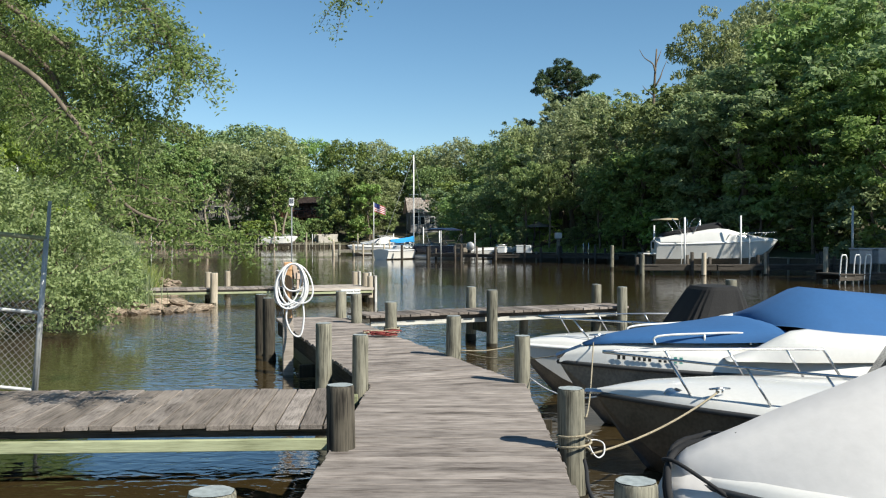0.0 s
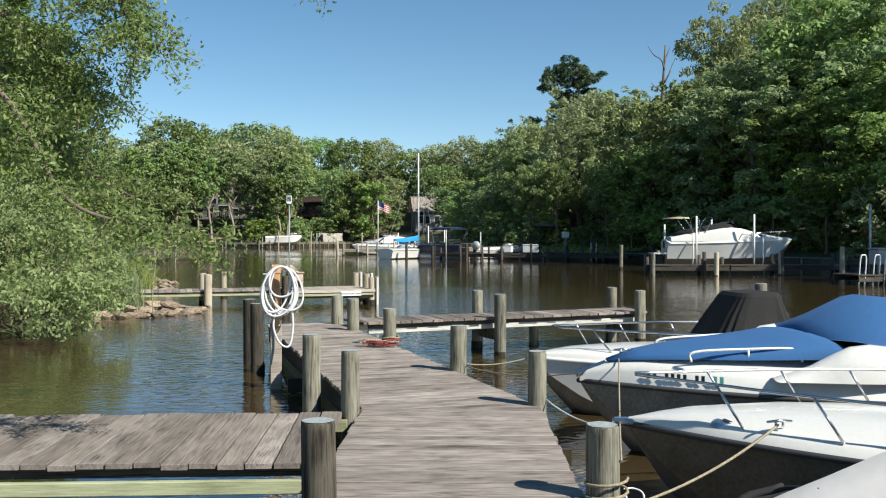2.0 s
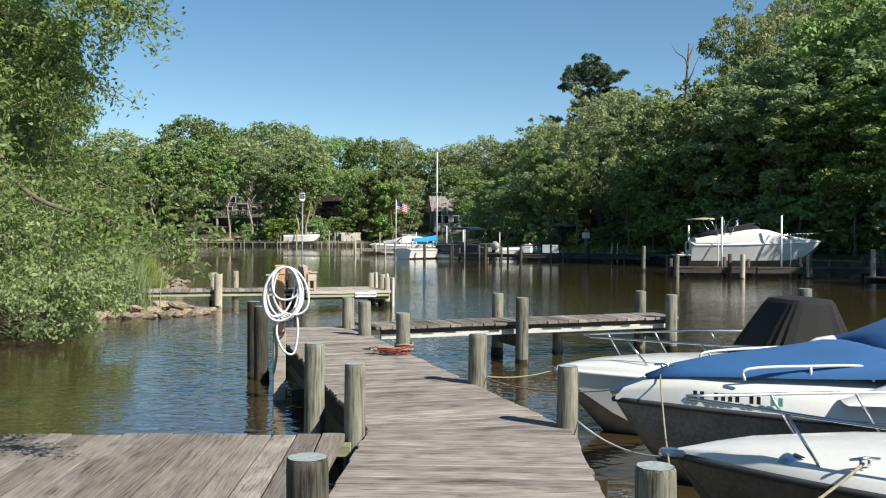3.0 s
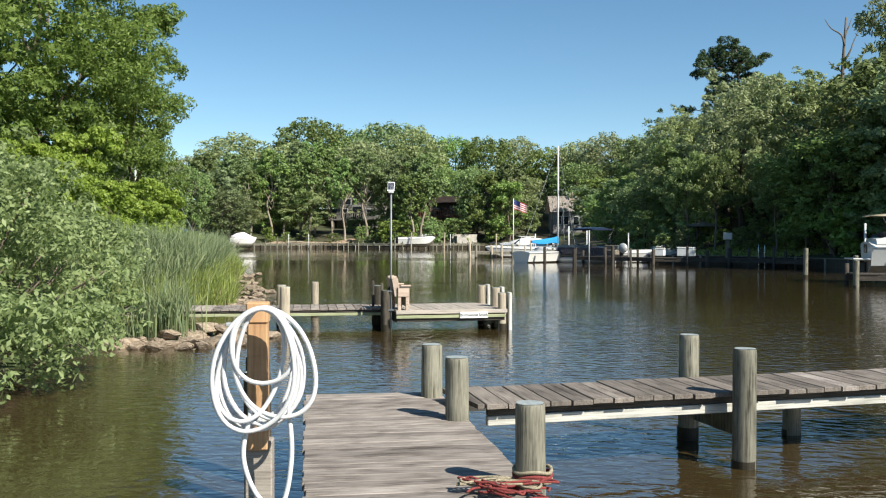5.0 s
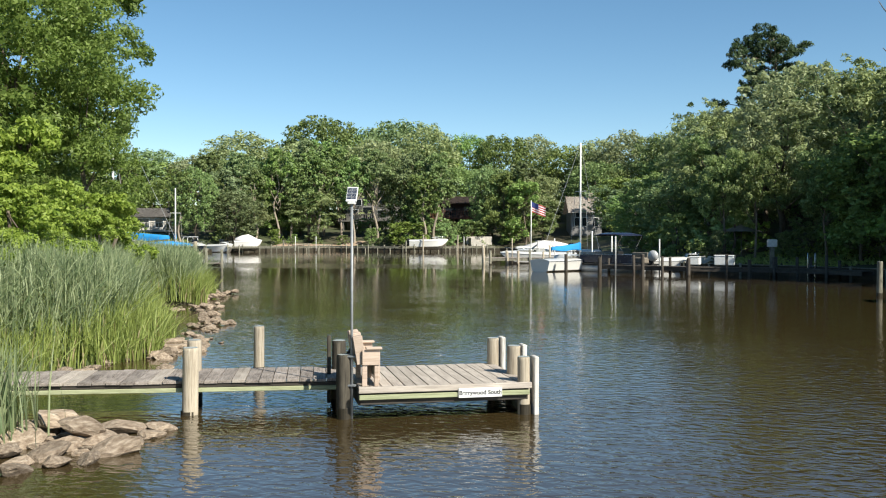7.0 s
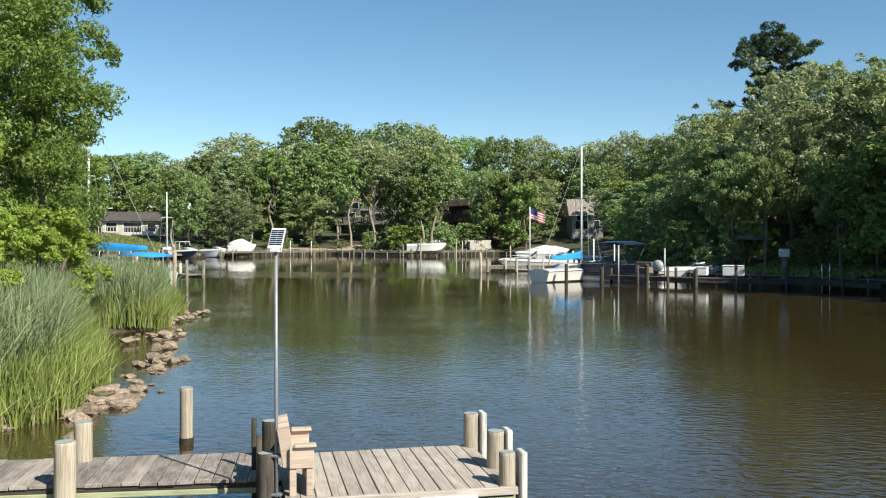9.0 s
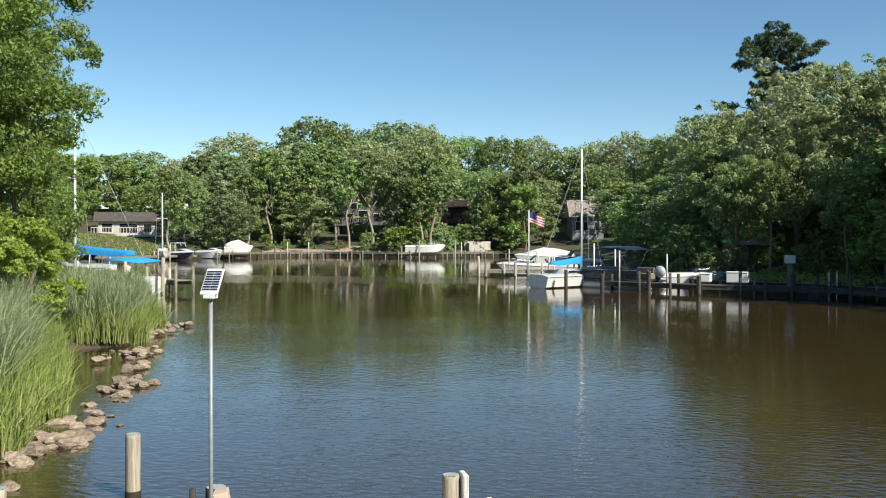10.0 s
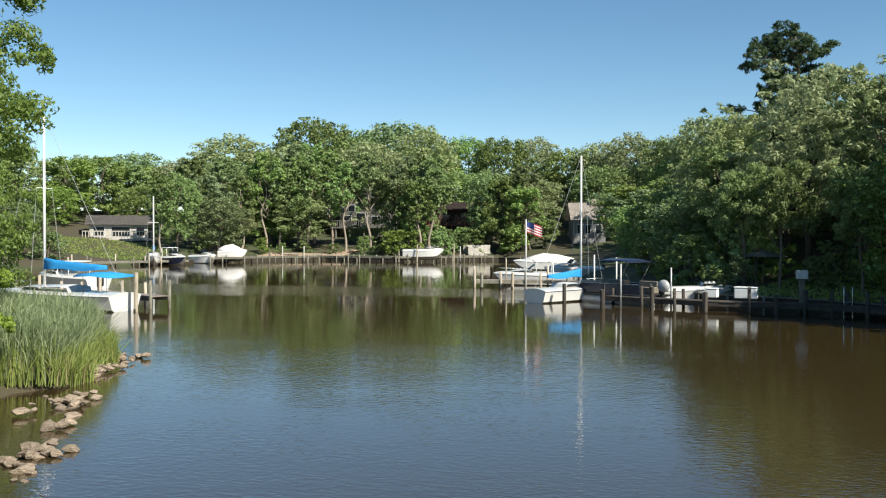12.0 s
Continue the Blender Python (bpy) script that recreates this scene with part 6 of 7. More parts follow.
def console_boat():
    h = Hull(6.6, 2.3, 0.88, 0.72, 0.3)
    boat = thing("console_boat", pose(0.72, 11.45, -0.24, 0, 0, 13), "white centre-console boat with a black console cover", "boat", "moored boats")
    hull_parts(boat, h, M_GEL, M_GEL, M_GELGREY, 0.10, 0.08, rail_mat=M_WHITE)
    bow_rail(boat, h, 0.05, 0.44, 0.26, 0.12, (0.1, 0.2, 0.32), lip=0.10)
    rows = []
    for z, front, back, half, deep in ((0.90, 2.02, 3.28, 0.56, 0.035), (1.12, 2.16, 3.18, 0.50, 0.03), (1.36, 2.32, 3.08, 0.42, 0.02), (1.56, 2.46, 3.0, 0.36, 0.008), (1.60, 2.50, 2.97, 0.33, 0.0), (1.615, 2.6, 2.87, 0.2, 0.0)):
        ring = []
        for k in range(40):
            a = 2 * math.pi * k / 40
            c, n = math.cos(a), math.sin(a)
            fold = 1 - deep * (1 + math.sin(k * 2.3)) * (k % 2)
            ring.append(((front + back) / 2 + (back - front) / 2 * fold * math.copysign(abs(c) ** 0.45, c), half * fold * math.copysign(abs(n) ** 0.45, n), z))
        rows.append(ring)
    bm = bmesh.new()
    made = grid_of(bm, rows, True)
    bm.faces.new(made[-1])
    bmesh.ops.recalc_face_normals(bm, faces=bm.faces)
    part("console_cover", bm, M_BLACKCANVAS, boat, "pleated black canvas console cover")
    bm = bmesh.new()
    tube(bm, curve_pts([(2.0, -0.95, 0.92), (2.1, -0.95, 1.14), (3.4, -0.98, 1.14), (3.5, -0.98, 0.9)], 5), 0.013, 6)
    part("side_rail", bm, M_STEEL, boat, smooth=True)
    marks(boat, h, 0.24, -1, 2, 0.07, -0.2, M_TEAL, "decal")


blue_cuddy()
bowrider()
white_covered()
console_boat()
rope("mooring_line", sag((0.99, 6.36, 0.45), (2.12, 7.16, 0.77), 0.06), 0.009, M_ROPE, "beige mooring line from a piling to a boat's cleat")
rope("mooring_line", sag((0.96, 6.40, 0.71), (1.45, 9.62, 0.9), 0.16), 0.007, M_ROPE, "slack beige mooring line to the blue-covered boat")
rope("mooring_line", sag((0.74, 9.30, 0.55), (1.44, 7.80, 0.68), 0.14), 0.007, M_HOSE, "white mooring line to the open-bow boat")
rope("mooring_line", sag((-0.02, 11.33, 0.58), (0.80, 11.50, 0.66), 0.05), 0.008, M_ROPE, "beige mooring line to the console boat")
rope("mooring_line", sag((-0.02, 11.33, 0.56), (1.20, 9.70, 0.75), 0.08), 0.006, M_ROPE, "thin beige mooring line across the slip")
rope("mooring_line", [(0.875 + 0.125 * math.cos(a * 0.5), 6.42 + 0.125 * math.sin(a * 0.5), 0.455 + 0.006 * a) for a in range(26)], 0.009, M_ROPE, "beige rope turns round a piling")
rope("mooring_line", curve_pts([(0.98, 6.38, 0.51), (1.01, 6.37, 0.45), (1.05, 6.38, 0.42), (1.09, 6.40, 0.45), (1.09, 6.43, 0.51), (1.04, 6.46, 0.53), (0.98, 6.44, 0.53)], 8), 0.006, M_HOSE, "white rope loop hanging from a piling")
rope("dock_line", curve_pts([(0.93, 6.25, 0.43), (0.90, 5.9, 0.45), (0.86, 5.4, 0.43), (0.9, 4.6, 0.41)], 6), 0.014, M_ROPE_DARK, "dark hose lying along the dock's edge")


# ---- boats, docks and houses across the creek ----
def cruiser(x, y, turn, length, hull_mat, label, cover=None, lift=0.0, top=True, beam=None, deck=None, size=1.0):
    """A far power boat with cabin, windshield and radar arch."""
    h = Hull(length, beam or length * 0.34, 0.95, 0.75, 0.35, lift=lift)
    boat = thing("power_boat", pose(x, y, 0, 0, 0, turn) @ Matrix.Scale(size, 4), label, "boat", "far boats")
    hull_parts(boat, h, hull_mat, deck or M_GEL, M_GELGREY, 0.15, 0.10, rail_mat=M_WHITE)
    z = h.lift + 0.95
    b = h.beam
    if cover:
        canvas(boat, "cover", [(length * 0.15, b * 0.22, z, z + 0.2), (length * 0.35, b * 0.40, z, z + 0.55), (length * 0.5, b * 0.44, z, z + 0.8), (length * 0.75, b * 0.44, z, z + 0.65), (length * 0.97, b * 0.42, z, z + 0.3)], cover, "boat cover")
        return boat
    bm = bmesh.new()
    grid_of(bm, [[(length * u, b * w * k, z + hh * (1 - 0.25 * k * k)) for k in (-1, -0.6, 0, 0.6, 1)] for u, w, hh in ((0.14, 0.1, 0.06), (0.25, 0.26, 0.28), (0.38, 0.34, 0.36), (0.46, 0.36, 0.34), (0.47, 0.36, 0.0))])
    part("cabin", bm, M_GEL, boat, smooth=True)
    bm = bmesh.new()
    grid_of(bm, [[(length * 0.40 + 0.15 * abs(k), b * 0.34 * k, z + 0.30) for k in (-1, -0.5, 0, 0.5, 1)], [(length * 0.48 + 0.12 * abs(k), b * 0.32 * k, z + 0.72) for k in (-1, -0.5, 0, 0.5, 1)]])
    bmesh.ops.solidify(bm, geom=bm.faces[:], thickness=0.02)
    part("windshield", bm, M_GLASS, boat)
    if top:
        for xx in (0.5, 0.68):
            bm = bmesh.new()
            tube(bm, curve_pts([(length * xx, -b * 0.38, z), (length * xx + 0.1, -b * 0.36, z + 0.9), (length * xx + 0.12, 0, z + 1.0), (length * xx + 0.1, b * 0.36, z + 0.9), (length * xx, b * 0.38, z)], 4), 0.03, 6)
            part("arch", bm, M_WHITE, boat, smooth=True)
        bm = bmesh.new()
        box(bm, length * 0.48, length * 0.72, -b * 0.36, b * 0.36, z + 0.98, z + 1.04, 0.02)
        part("hardtop", bm, M_WHITE, boat)
    bow_rail(boat, h, 0.06, 0.4, 0.3, 0.12, (0.15, 0.28), 0.016, 0.15)
    bm = bmesh.new()
    box(bm, length + 0.02, length + 0.35, -0.22, 0.22, h.lift + 0.2, h.lift + 1.15, 0.08)
    part("outboard", bm, M_BLACK, boat)
    return boat


def sailboat(x, y, turn, length, mast, sail_mat, label, bimini=False, mast_at=0.42, size=1.0, boom=1.75):
    h = Hull(length, length * 0.31, 1.0, 0.85, 0.35, 1.7)
    boat = thing("sailboat", pose(x, y, 0, 0, 0, turn) @ Matrix.Scale(size, 4), label, "boat", "far boats")
    hull_parts(boat, h, M_GEL, M_GEL, M_GELGREY, 0.10, 0.12, rail_mat=M_NAVY)
    bm = bmesh.new()
    grid_of(bm, [[(length * u, length * w * k, 1.02 + hh * (1 - 0.3 * k * k)) for k in (-1, -0.6, 0, 0.6, 1)] for u, w, hh in ((0.25, 0.05, 0.05), (0.32, 0.08, 0.36), (0.6, 0.10, 0.44), (0.66, 0.10, 0.40), (0.67, 0.10, 0.0))])
    part("cabin", bm, M_GEL, boat, smooth=True)
    mx = length * mast_at
    bm = bmesh.new()
    tube(bm, [(mx, 0, 1.2), (mx, 0, mast)], [0.085, 0.065], 8)
    spar = part("mast", bm, M_WHITE, boat, smooth=True)
    bm = bmesh.new()
    tube(bm, [(mx, -0.6, mast * 0.62), (mx, 0.6, mast * 0.62)], 0.025, 6)
    part("spreader", bm, M_WHITE, spar)
    for a, b in (((0.1, 0, 1.1), (mx, 0, mast)), ((length, 0, 1.0), (mx, 0, mast)), ((mx + 0.2, h.half(mast_at), 1.0), (mx, 0.6, mast * 0.62)), ((mx + 0.2, -h.half(mast_at), 1.0), (mx, -0.6, mast * 0.62))):
        bm = bmesh.new()
        tube(bm, [a, b], 0.012, 4)
        part("stay", bm, M_GALV, boat)
    rows = [(mx + 0.05 + (length * 0.46) * k / 6, 0.14 + 0.05 * math.sin(k * 0.6), boom + 0.06 * math.sin(k * 1.3), boom + 0.68 - 0.42 * (k / 6) ** 0.7) for k in range(7)]
    canvas(boat, "sail_cover", rows, sail_mat, "bright blue sail cover", 0.03)
    if bimini:
        canvas(boat, "bimini", [(length * 0.72, 1.1, 1.95, 2.12), (length * 0.84, 1.15, 2.0, 2.22), (length * 0.98, 1.1, 1.9, 2.1)], sail_mat, "blue bimini top")
        for xx in (0.79, 0.96):
            for sg in (1, -1):
                bm = bmesh.new()
                tube(bm, [(length * xx, sg * 1.05, 1.0), (length * xx, sg * 1.08, 2.0)], 0.015, 5)
                part("bimini_pole", bm, M_STEEL, boat)
    bow_rail(boat, h, 0.03, 0.2, 0.5, 0.1, (0.06, 0.16), 0.014, 0.1)
    return boat


sailboat(-3.62, 86.69, 232, 7.8, 11.0, M_SKYCANVAS, "white sailboat with a bright blue sail cover", mast_at=0.35, size=0.88)
sailboat(-39.4, 71.2, 352, 9.6, 11.4, M_SKYCANVAS, "white sailboat with blue covers behind the reeds", True, 0.40, boom=2.3)
sailboat(-67.5, 139.6, 120, 7.0, 7.8, M_SKYCANVAS, "small white sailboat with a blue cover", mast_at=0.3, size=1.26)
cruiser(-13.6, 101.8, 12, 6.6, M_GEL, "white cruiser moored at the far dock", size=1.09)
cruiser(-16.4, 136.9, 20, 6.5, M_GEL, "white power boat with a pale cover", M_WHITECANVAS, size=1.21)
cruiser(-10.6, 116.5, 25, 5.5, M_GEL, "small white runabout at the bulkhead", top=False, size=1.14)
cruiser(4.8, 84.9, 190, 4.6, M_GEL, "low white skiff beside the bulkhead", top=False, size=1.03)
cruiser(-63.9, 142, 150, 5.4, M_NAVY, "navy power boat with a white cabin", size=1.27)
cruiser(-63.5, 150.7, 160, 4.0, M_GEL, "small white open boat", top=False, size=1.29)
cruiser(-60.8, 156, 200, 3.4, M_WHITECANVAS, "white covered boat on a lift", M_WHITECANVAS, lift=0.5, size=1.30)
cruiser(-31.6, 166.8, 190, 5.0, M_GEL, "white boat raised on a boat lift", lift=0.6, top=False, size=1.31)
cruiser(-50.7, 91.1, 340, 7.0, M_GEL, "white cruiser at the marsh pier", size=1.11)


def lift_cruiser():
    """A sport cruiser hung in the slings of the near lift: high sides, swept cabin, low dark cockpit cover."""
    h = Hull(6.9, 2.4, 1.22, 1.0, 0.32, 1.7, lift=0.62)
    boat = thing("sport_cruiser", pose(17.5, 51.6, 0, 0, 0, 178), "white sport cruiser with a dark cockpit cover on a lift", "boat", "far boats")
    hull_parts(boat, h, M_GEL, M_GEL, M_GELGREY, 0.14, 0.10, rail_mat=M_WHITE)
    bm = bmesh.new()
    rows = []
    for x, w, z in ((0.9, 0.30, 1.98), (1.7, 0.62, 2.12), (2.4, 0.82, 2.30), (2.9, 0.92, 2.44), (3.5, 0.98, 2.50), (4.1, 1.0, 2.44), (5.0, 1.0, 2.28), (6.0, 0.98, 2.12), (6.7, 0.94, 1.98)):
        rows.append([(x, w + 0.14, 1.74), (x, w + 0.05, 1.74 + (z - 1.74) * 0.7), (x, w - 0.06, z), (x, 0, z + 0.05), (x, 0.06 - w, z), (x, -w - 0.05, 1.74 + (z - 1.74) * 0.7), (x, -w - 0.14, 1.74)])
    grid_of(bm, rows)
    bm.faces.new([bm.verts.new(p) for p in rows[-1]])
    bmesh.ops.recalc_face_normals(bm, faces=bm.faces)
    part("cabin", bm, M_GEL, boat, "swept white cabin and cockpit sides", smooth=True)
    for side in (1, -1):
        bm = bmesh.new()
        grid_of(bm, [[(1.75, side * 0.72, 2.0), (1.8, side * 0.66, 2.11)], [(2.5, side * 0.92, 2.05), (2.55, side * 0.83, 2.26)], [(3.2, side * 1.02, 2.08), (3.2, side * 0.93, 2.34)]])
        bmesh.ops.solidify(bm, geom=bm.faces[:], thickness=0.02)
        part("cabin_window", bm, M_GLASS, boat, "long dark cabin window")
    bm = bmesh.new()
    grid_of(bm, [[(2.75 + 0.3 * abs(k), 0.86 * k, 2.44) for k in (-1, -0.5, 0, 0.5, 1)], [(3.25 + 0.3 * abs(k), 0.80 * k, 2.86) for k in (-1, -0.5, 0, 0.5, 1)]])
    bmesh.ops.solidify(bm, geom=bm.faces[:], thickness=0.02)
    part("windshield", bm, M_GLASS, boat)
    canvas(boat, "cockpit_cover", [(3.3, 0.80, 2.46, 2.86), (3.7, 0.92, 2.44, 2.80), (4.6, 0.94, 2.34, 2.62), (5.7, 0.93, 2.16, 2.42), (6.5, 0.90, 2.02, 2.2)], M_BLACKCANVAS, "dark canvas cockpit cover")
    for k in range(3):
        bm = bmesh.new()
        tube(bm, curve_pts([(4.9 + 0.3 * k, -1.0, 2.2), (4.5 + 0.75 * k, -0.95, 3.0), (4.5 + 0.75 * k, 0.95, 3.0), (4.9 + 0.3 * k, 1.0, 2.2)], 4), 0.025, 6)
        part("canopy_bow", bm, M_STEEL, boat, smooth=True)
    canvas(boat, "folded_canopy", [(5.7, 0.9, 2.98, 3.08), (6.2, 0.92, 2.98, 3.10), (6.9, 0.9, 2.98, 3.04)], M_TANCANVAS, "folded tan canopy")
    bm = bmesh.new()
    box(bm, 6.9, 7.65, -0.95, 0.95, 1.05, 1.13, 0.03)
    part("swim_platform", bm, M_GEL, boat)
    bm = bmesh.new()
    box(bm, 6.88, 6.93, -0.4, 0.15, 1.35, 1.75, 0.02)
    part("transom_door", bm, M_GLASS, boat, "dark transom door")
    bm = bmesh.new()
    box(bm, 6.95, 7.4, -0.28, 0.28, 0.2, 1.0, 0.08)
    part("stern_drive", bm, M_BLACK, boat)
    for x in (1.9, 5.6):
        bm = bmesh.new()
        tube(bm, curve_pts([(x, -1.30, 2.0), (x, -1.28, 0.6), (x, 0, 0.25), (x, 1.28, 0.6), (x, 1.30, 2.0)], 4), 0.03, 6)
        part("lift_sling", bm, M_WHITE, boat, "white lift sling", smooth=True)
    bow_rail(boat, h, 0.0, 0.42, 0.32, 0.06, (0.1, 0.22, 0.34), 0.016, 0.15)


lift_cruiser()


def pier_run(name, pts, z, width, label, post_gap=2.4, post_up=0.55, mat=None):
    """A plain plank pier along a line, with its posts."""
    pier = thing(name, None, label, "dock", "far docks")
    for (ax, ay), (bx, by) in zip(pts, pts[1:]):
        a, b = Vector((ax, ay, 0)), Vector((bx, by, 0))
        n = Vector((-(b - a).y, (b - a).x, 0)).normalized() * width / 2
        planks(pier, [tuple(p.xy) for p in (a - n, b - n, b + n, a + n)], z, math.degrees(math.atan2(n.y, n.x)), 0.9, mat or M_DECK, 0.06, 0.03, 0.03, seed=int(abs(ax) * 10))
        for side in (1, -1):
            e = n * 0.92 * side
            beam(pier, tuple((a + e).xy), tuple((b + e).xy), z - 0.3, z - 0.065, 0.06, M_DOCKSHADE if mat is M_DOCKSHADE else M_PILE)
        k = 0.0
        rng = random.Random(int(abs(ay) * 7))
        while k < (b - a).length:
            p = a.lerp(b, k / (b - a).length)
            for side in (1, -1):
                if rng.random() < 0.8:
                    q = p + n * 1.08 * side
                    bm = bmesh.new()
                    tube(bm, [(q.x, q.y, -0.8), (q.x + rng.uniform(-0.03, 0.03), q.y, z + post_up * rng.uniform(0.6, 1.3))], 0.095, 8)
                    part("post", bm, M_PILE_PALE if rng.random() < 0.6 and mat not in (M_PILE, M_DOCKSHADE) else (M_DOCKSHADE if mat is M_DOCKSHADE else M_PILE), pier, smooth=True)
            k += post_gap * rng.uniform(0.8, 1.2)
    return pier


pier_run("long_pier", [(-64.8, 150.6), (-59.6, 158.2), (-52.9, 167.2), (-39.2, 163.9), (-25.2, 175.9)], 0.95, 1.5, "long low brown pier along the far shore", 2.0, 0.3, M_PILE)
# bulkhead, lift and floating docks: wood darkened in place of tree shade
pier_run("bulkhead_dock", [(-3.2, 81.4), (2.5, 78.3), (9.5, 76.6), (12.4, 72.8)], 0.55, 1.1, "low dock along the bulkhead, darkened for tree shade", 2.6, 0.7, M_DOCKSHADE)
build_bulkhead("bulkhead", [(-0.6, 88.1), (3.1, 82.5), (9, 78.8), (12.9, 73.8), (16.9, 65.8), (21.8, 58.8), (24.8, 50)], 0.62, "dark timber bulkhead along the wooded bank")
build_bulkhead("far_bulkhead", [(-72.3, 142.1), (-62.5, 161.4), (-53.4, 171.9), (-39, 169.2), (-24.5, 179.8), (-16.6, 177.2)], 0.5, "low timber bulkhead along the far shore")
pier_run("cross_dock", [(-14.6, 97.8), (-8.9, 99), (-4.8, 97.4)], 0.65, 1.2, "low dock among the moored boats", 2.2, 0.9)
pier_run("lift_dock", [(9.2, 48.8), (13.2, 48.8), (19.5, 49.6), (24.0, 50.5)], 0.55, 1.1, "narrow dock beside the boat lift", 3.0, 0.55, M_DOCKSHADE)
pier_run("floating_dock", [(15.6, 39.6), (19.6, 41.0), (24.5, 41.5)], 0.45, 1.6, "low grey dock with pale boxes", 3.0, 0.5, M_DOCKSHADE)
pier_run("marsh_pier", [(-28.9, 72.0), (-33.4, 74.3), (-43, 78.5)], 0.75, 1.2, "low pier behind the reeds", 2.4, 0.8)
pier_run("end_pier", [(-75.1, 131.4), (-65.5, 145.5)], 0.7, 1.2, "low pier at the head of the creek", 2.2, 0.8)
# free-standing pilings far off: x, y, top
for k, (x, y, top) in enumerate([(9, 56.8, 1.5), (-3.4, 76.5, 1.2), (-0.6, 76.7, 1.4), (2.3, 75.8, 1.2), (6.1, 76, 1.1), (-5.9, 80.7, 1.3), (-13.7, 96, 1.3), (-11.3, 96.9, 1.3),
                                 (-29.2, 69.8, 2.2), (9.2, 47.9, 1.1), (12.4, 47.8, 1.2), (15.9, 48.6, 1.2), (10.6, 53.6, 1.2), (17.2, 53.8, 1.2), (18.6, 47.5, 1.5), (-57.2, 156.4, 2), (-35.5, 164.6, 2.9), (-30.4, 169.1, 2.9), (-37.7, 161.5, 1.9)]):
    # piles off the bulkhead dock share its shade-darkened wood
    pile(x, y, top, 0.12, M_DOCKSHADE if 74 < y < 82 else M_PILE_PALE if k % 3 else M_PILE, seed=k + 70, name="mooring_pile", label="single pale mooring pile standing in the water")


def slim_pole(x, y, z0, z1, r, mat, name, label, cat):
    bm = bmesh.new()
    tube(bm, [(x, y, z0), (x, y, z1)], r, 8)
    return solo(name, bm, mat, None, label, cat, "poles", smooth=True)


for x, y, z1 in ((11.9, 49.9, 3.1), (15, 50.1, 3.2), (10.9, 53.2, 2.7), (13.6, 53.4, 3.0), (-56.6, 160.3, 2.6), (-52.3, 158.5, 2.6), (-34.4, 169.3, 2.6), (-28.7, 165.9, 2.6)):
    slim_pole(x, y, 0.2, z1, 0.05, M_WHITE, "guide_pole", "white plastic guide pole of a boat lift", "pole")
slim_pole(19.6, 46.6, 0.2, 3.6, 0.06, M_GALV, "dock_pole", "tall grey steel pole on a dock", "pole")
slim_pole(21.4, 44.6, 0.2, 2.4, 0.05, M_GALV, "dock_pole", "tall grey steel pole on a dock", "pole")
slim_pole(5.2, 100.0, 0.5, 6.5, 0.06, M_WHITE, "flag_mast", "slim white mast behind the trees", "pole")


def build_flag():
    flag = thing("flag_pole", pose(-9.3, 89.1, 0) @ Matrix.Scale(1.08, 4), "slim pole with a striped red, white and blue flag", "flag")
    bm = bmesh.new()
    tube(bm, [(0, 0, -0.5), (0, 0, 5.1)], 0.035, 6)
    part("pole", bm, M_WHITE, flag, smooth=True)
    red, white, blue = plain("flag_red", (0.45, 0.04, 0.05), 0.8), plain("flag_white", (0.7, 0.7, 0.7), 0.8), plain("flag_blue", (0.03, 0.05, 0.2), 0.8)
    for k in range(9):
        bm = bmesh.new()
        rows = [[(0.04 + 0.13 * i, 0.06 * math.sin(i * 1.1), 5.0 - 0.085 * (k + e) - 0.05 * i) for i in range(9)] for e in (0, 1)]
        grid_of(bm, rows)
        part("stripe", bm, white if k % 2 else red, flag)
    bm = bmesh.new()
    grid_of(bm, [[(0.04 + 0.13 * i, 0.06 * math.sin(i * 1.1) - 0.008, 5.0 - 0.085 * e - 0.05 * i) for i in range(5)] for e in (0, 4.5)])
    part("canton", bm, blue, flag)


build_flag()


def window(parent, x, y, z, w, h, mat):
    bm = bmesh.new()
    box(bm, x - w / 2 - 0.08, x + w / 2 + 0.08, y - 0.05, y + 0.02, z - 0.08, z + h + 0.08, 0.01)
    fr = part("window", bm, mat, parent)
    bm = bmesh.new()
    box(bm, x - w / 2, x + w / 2, y - 0.07, y - 0.052, z, z + h)
    part("pane", bm, M_GLASS, fr)


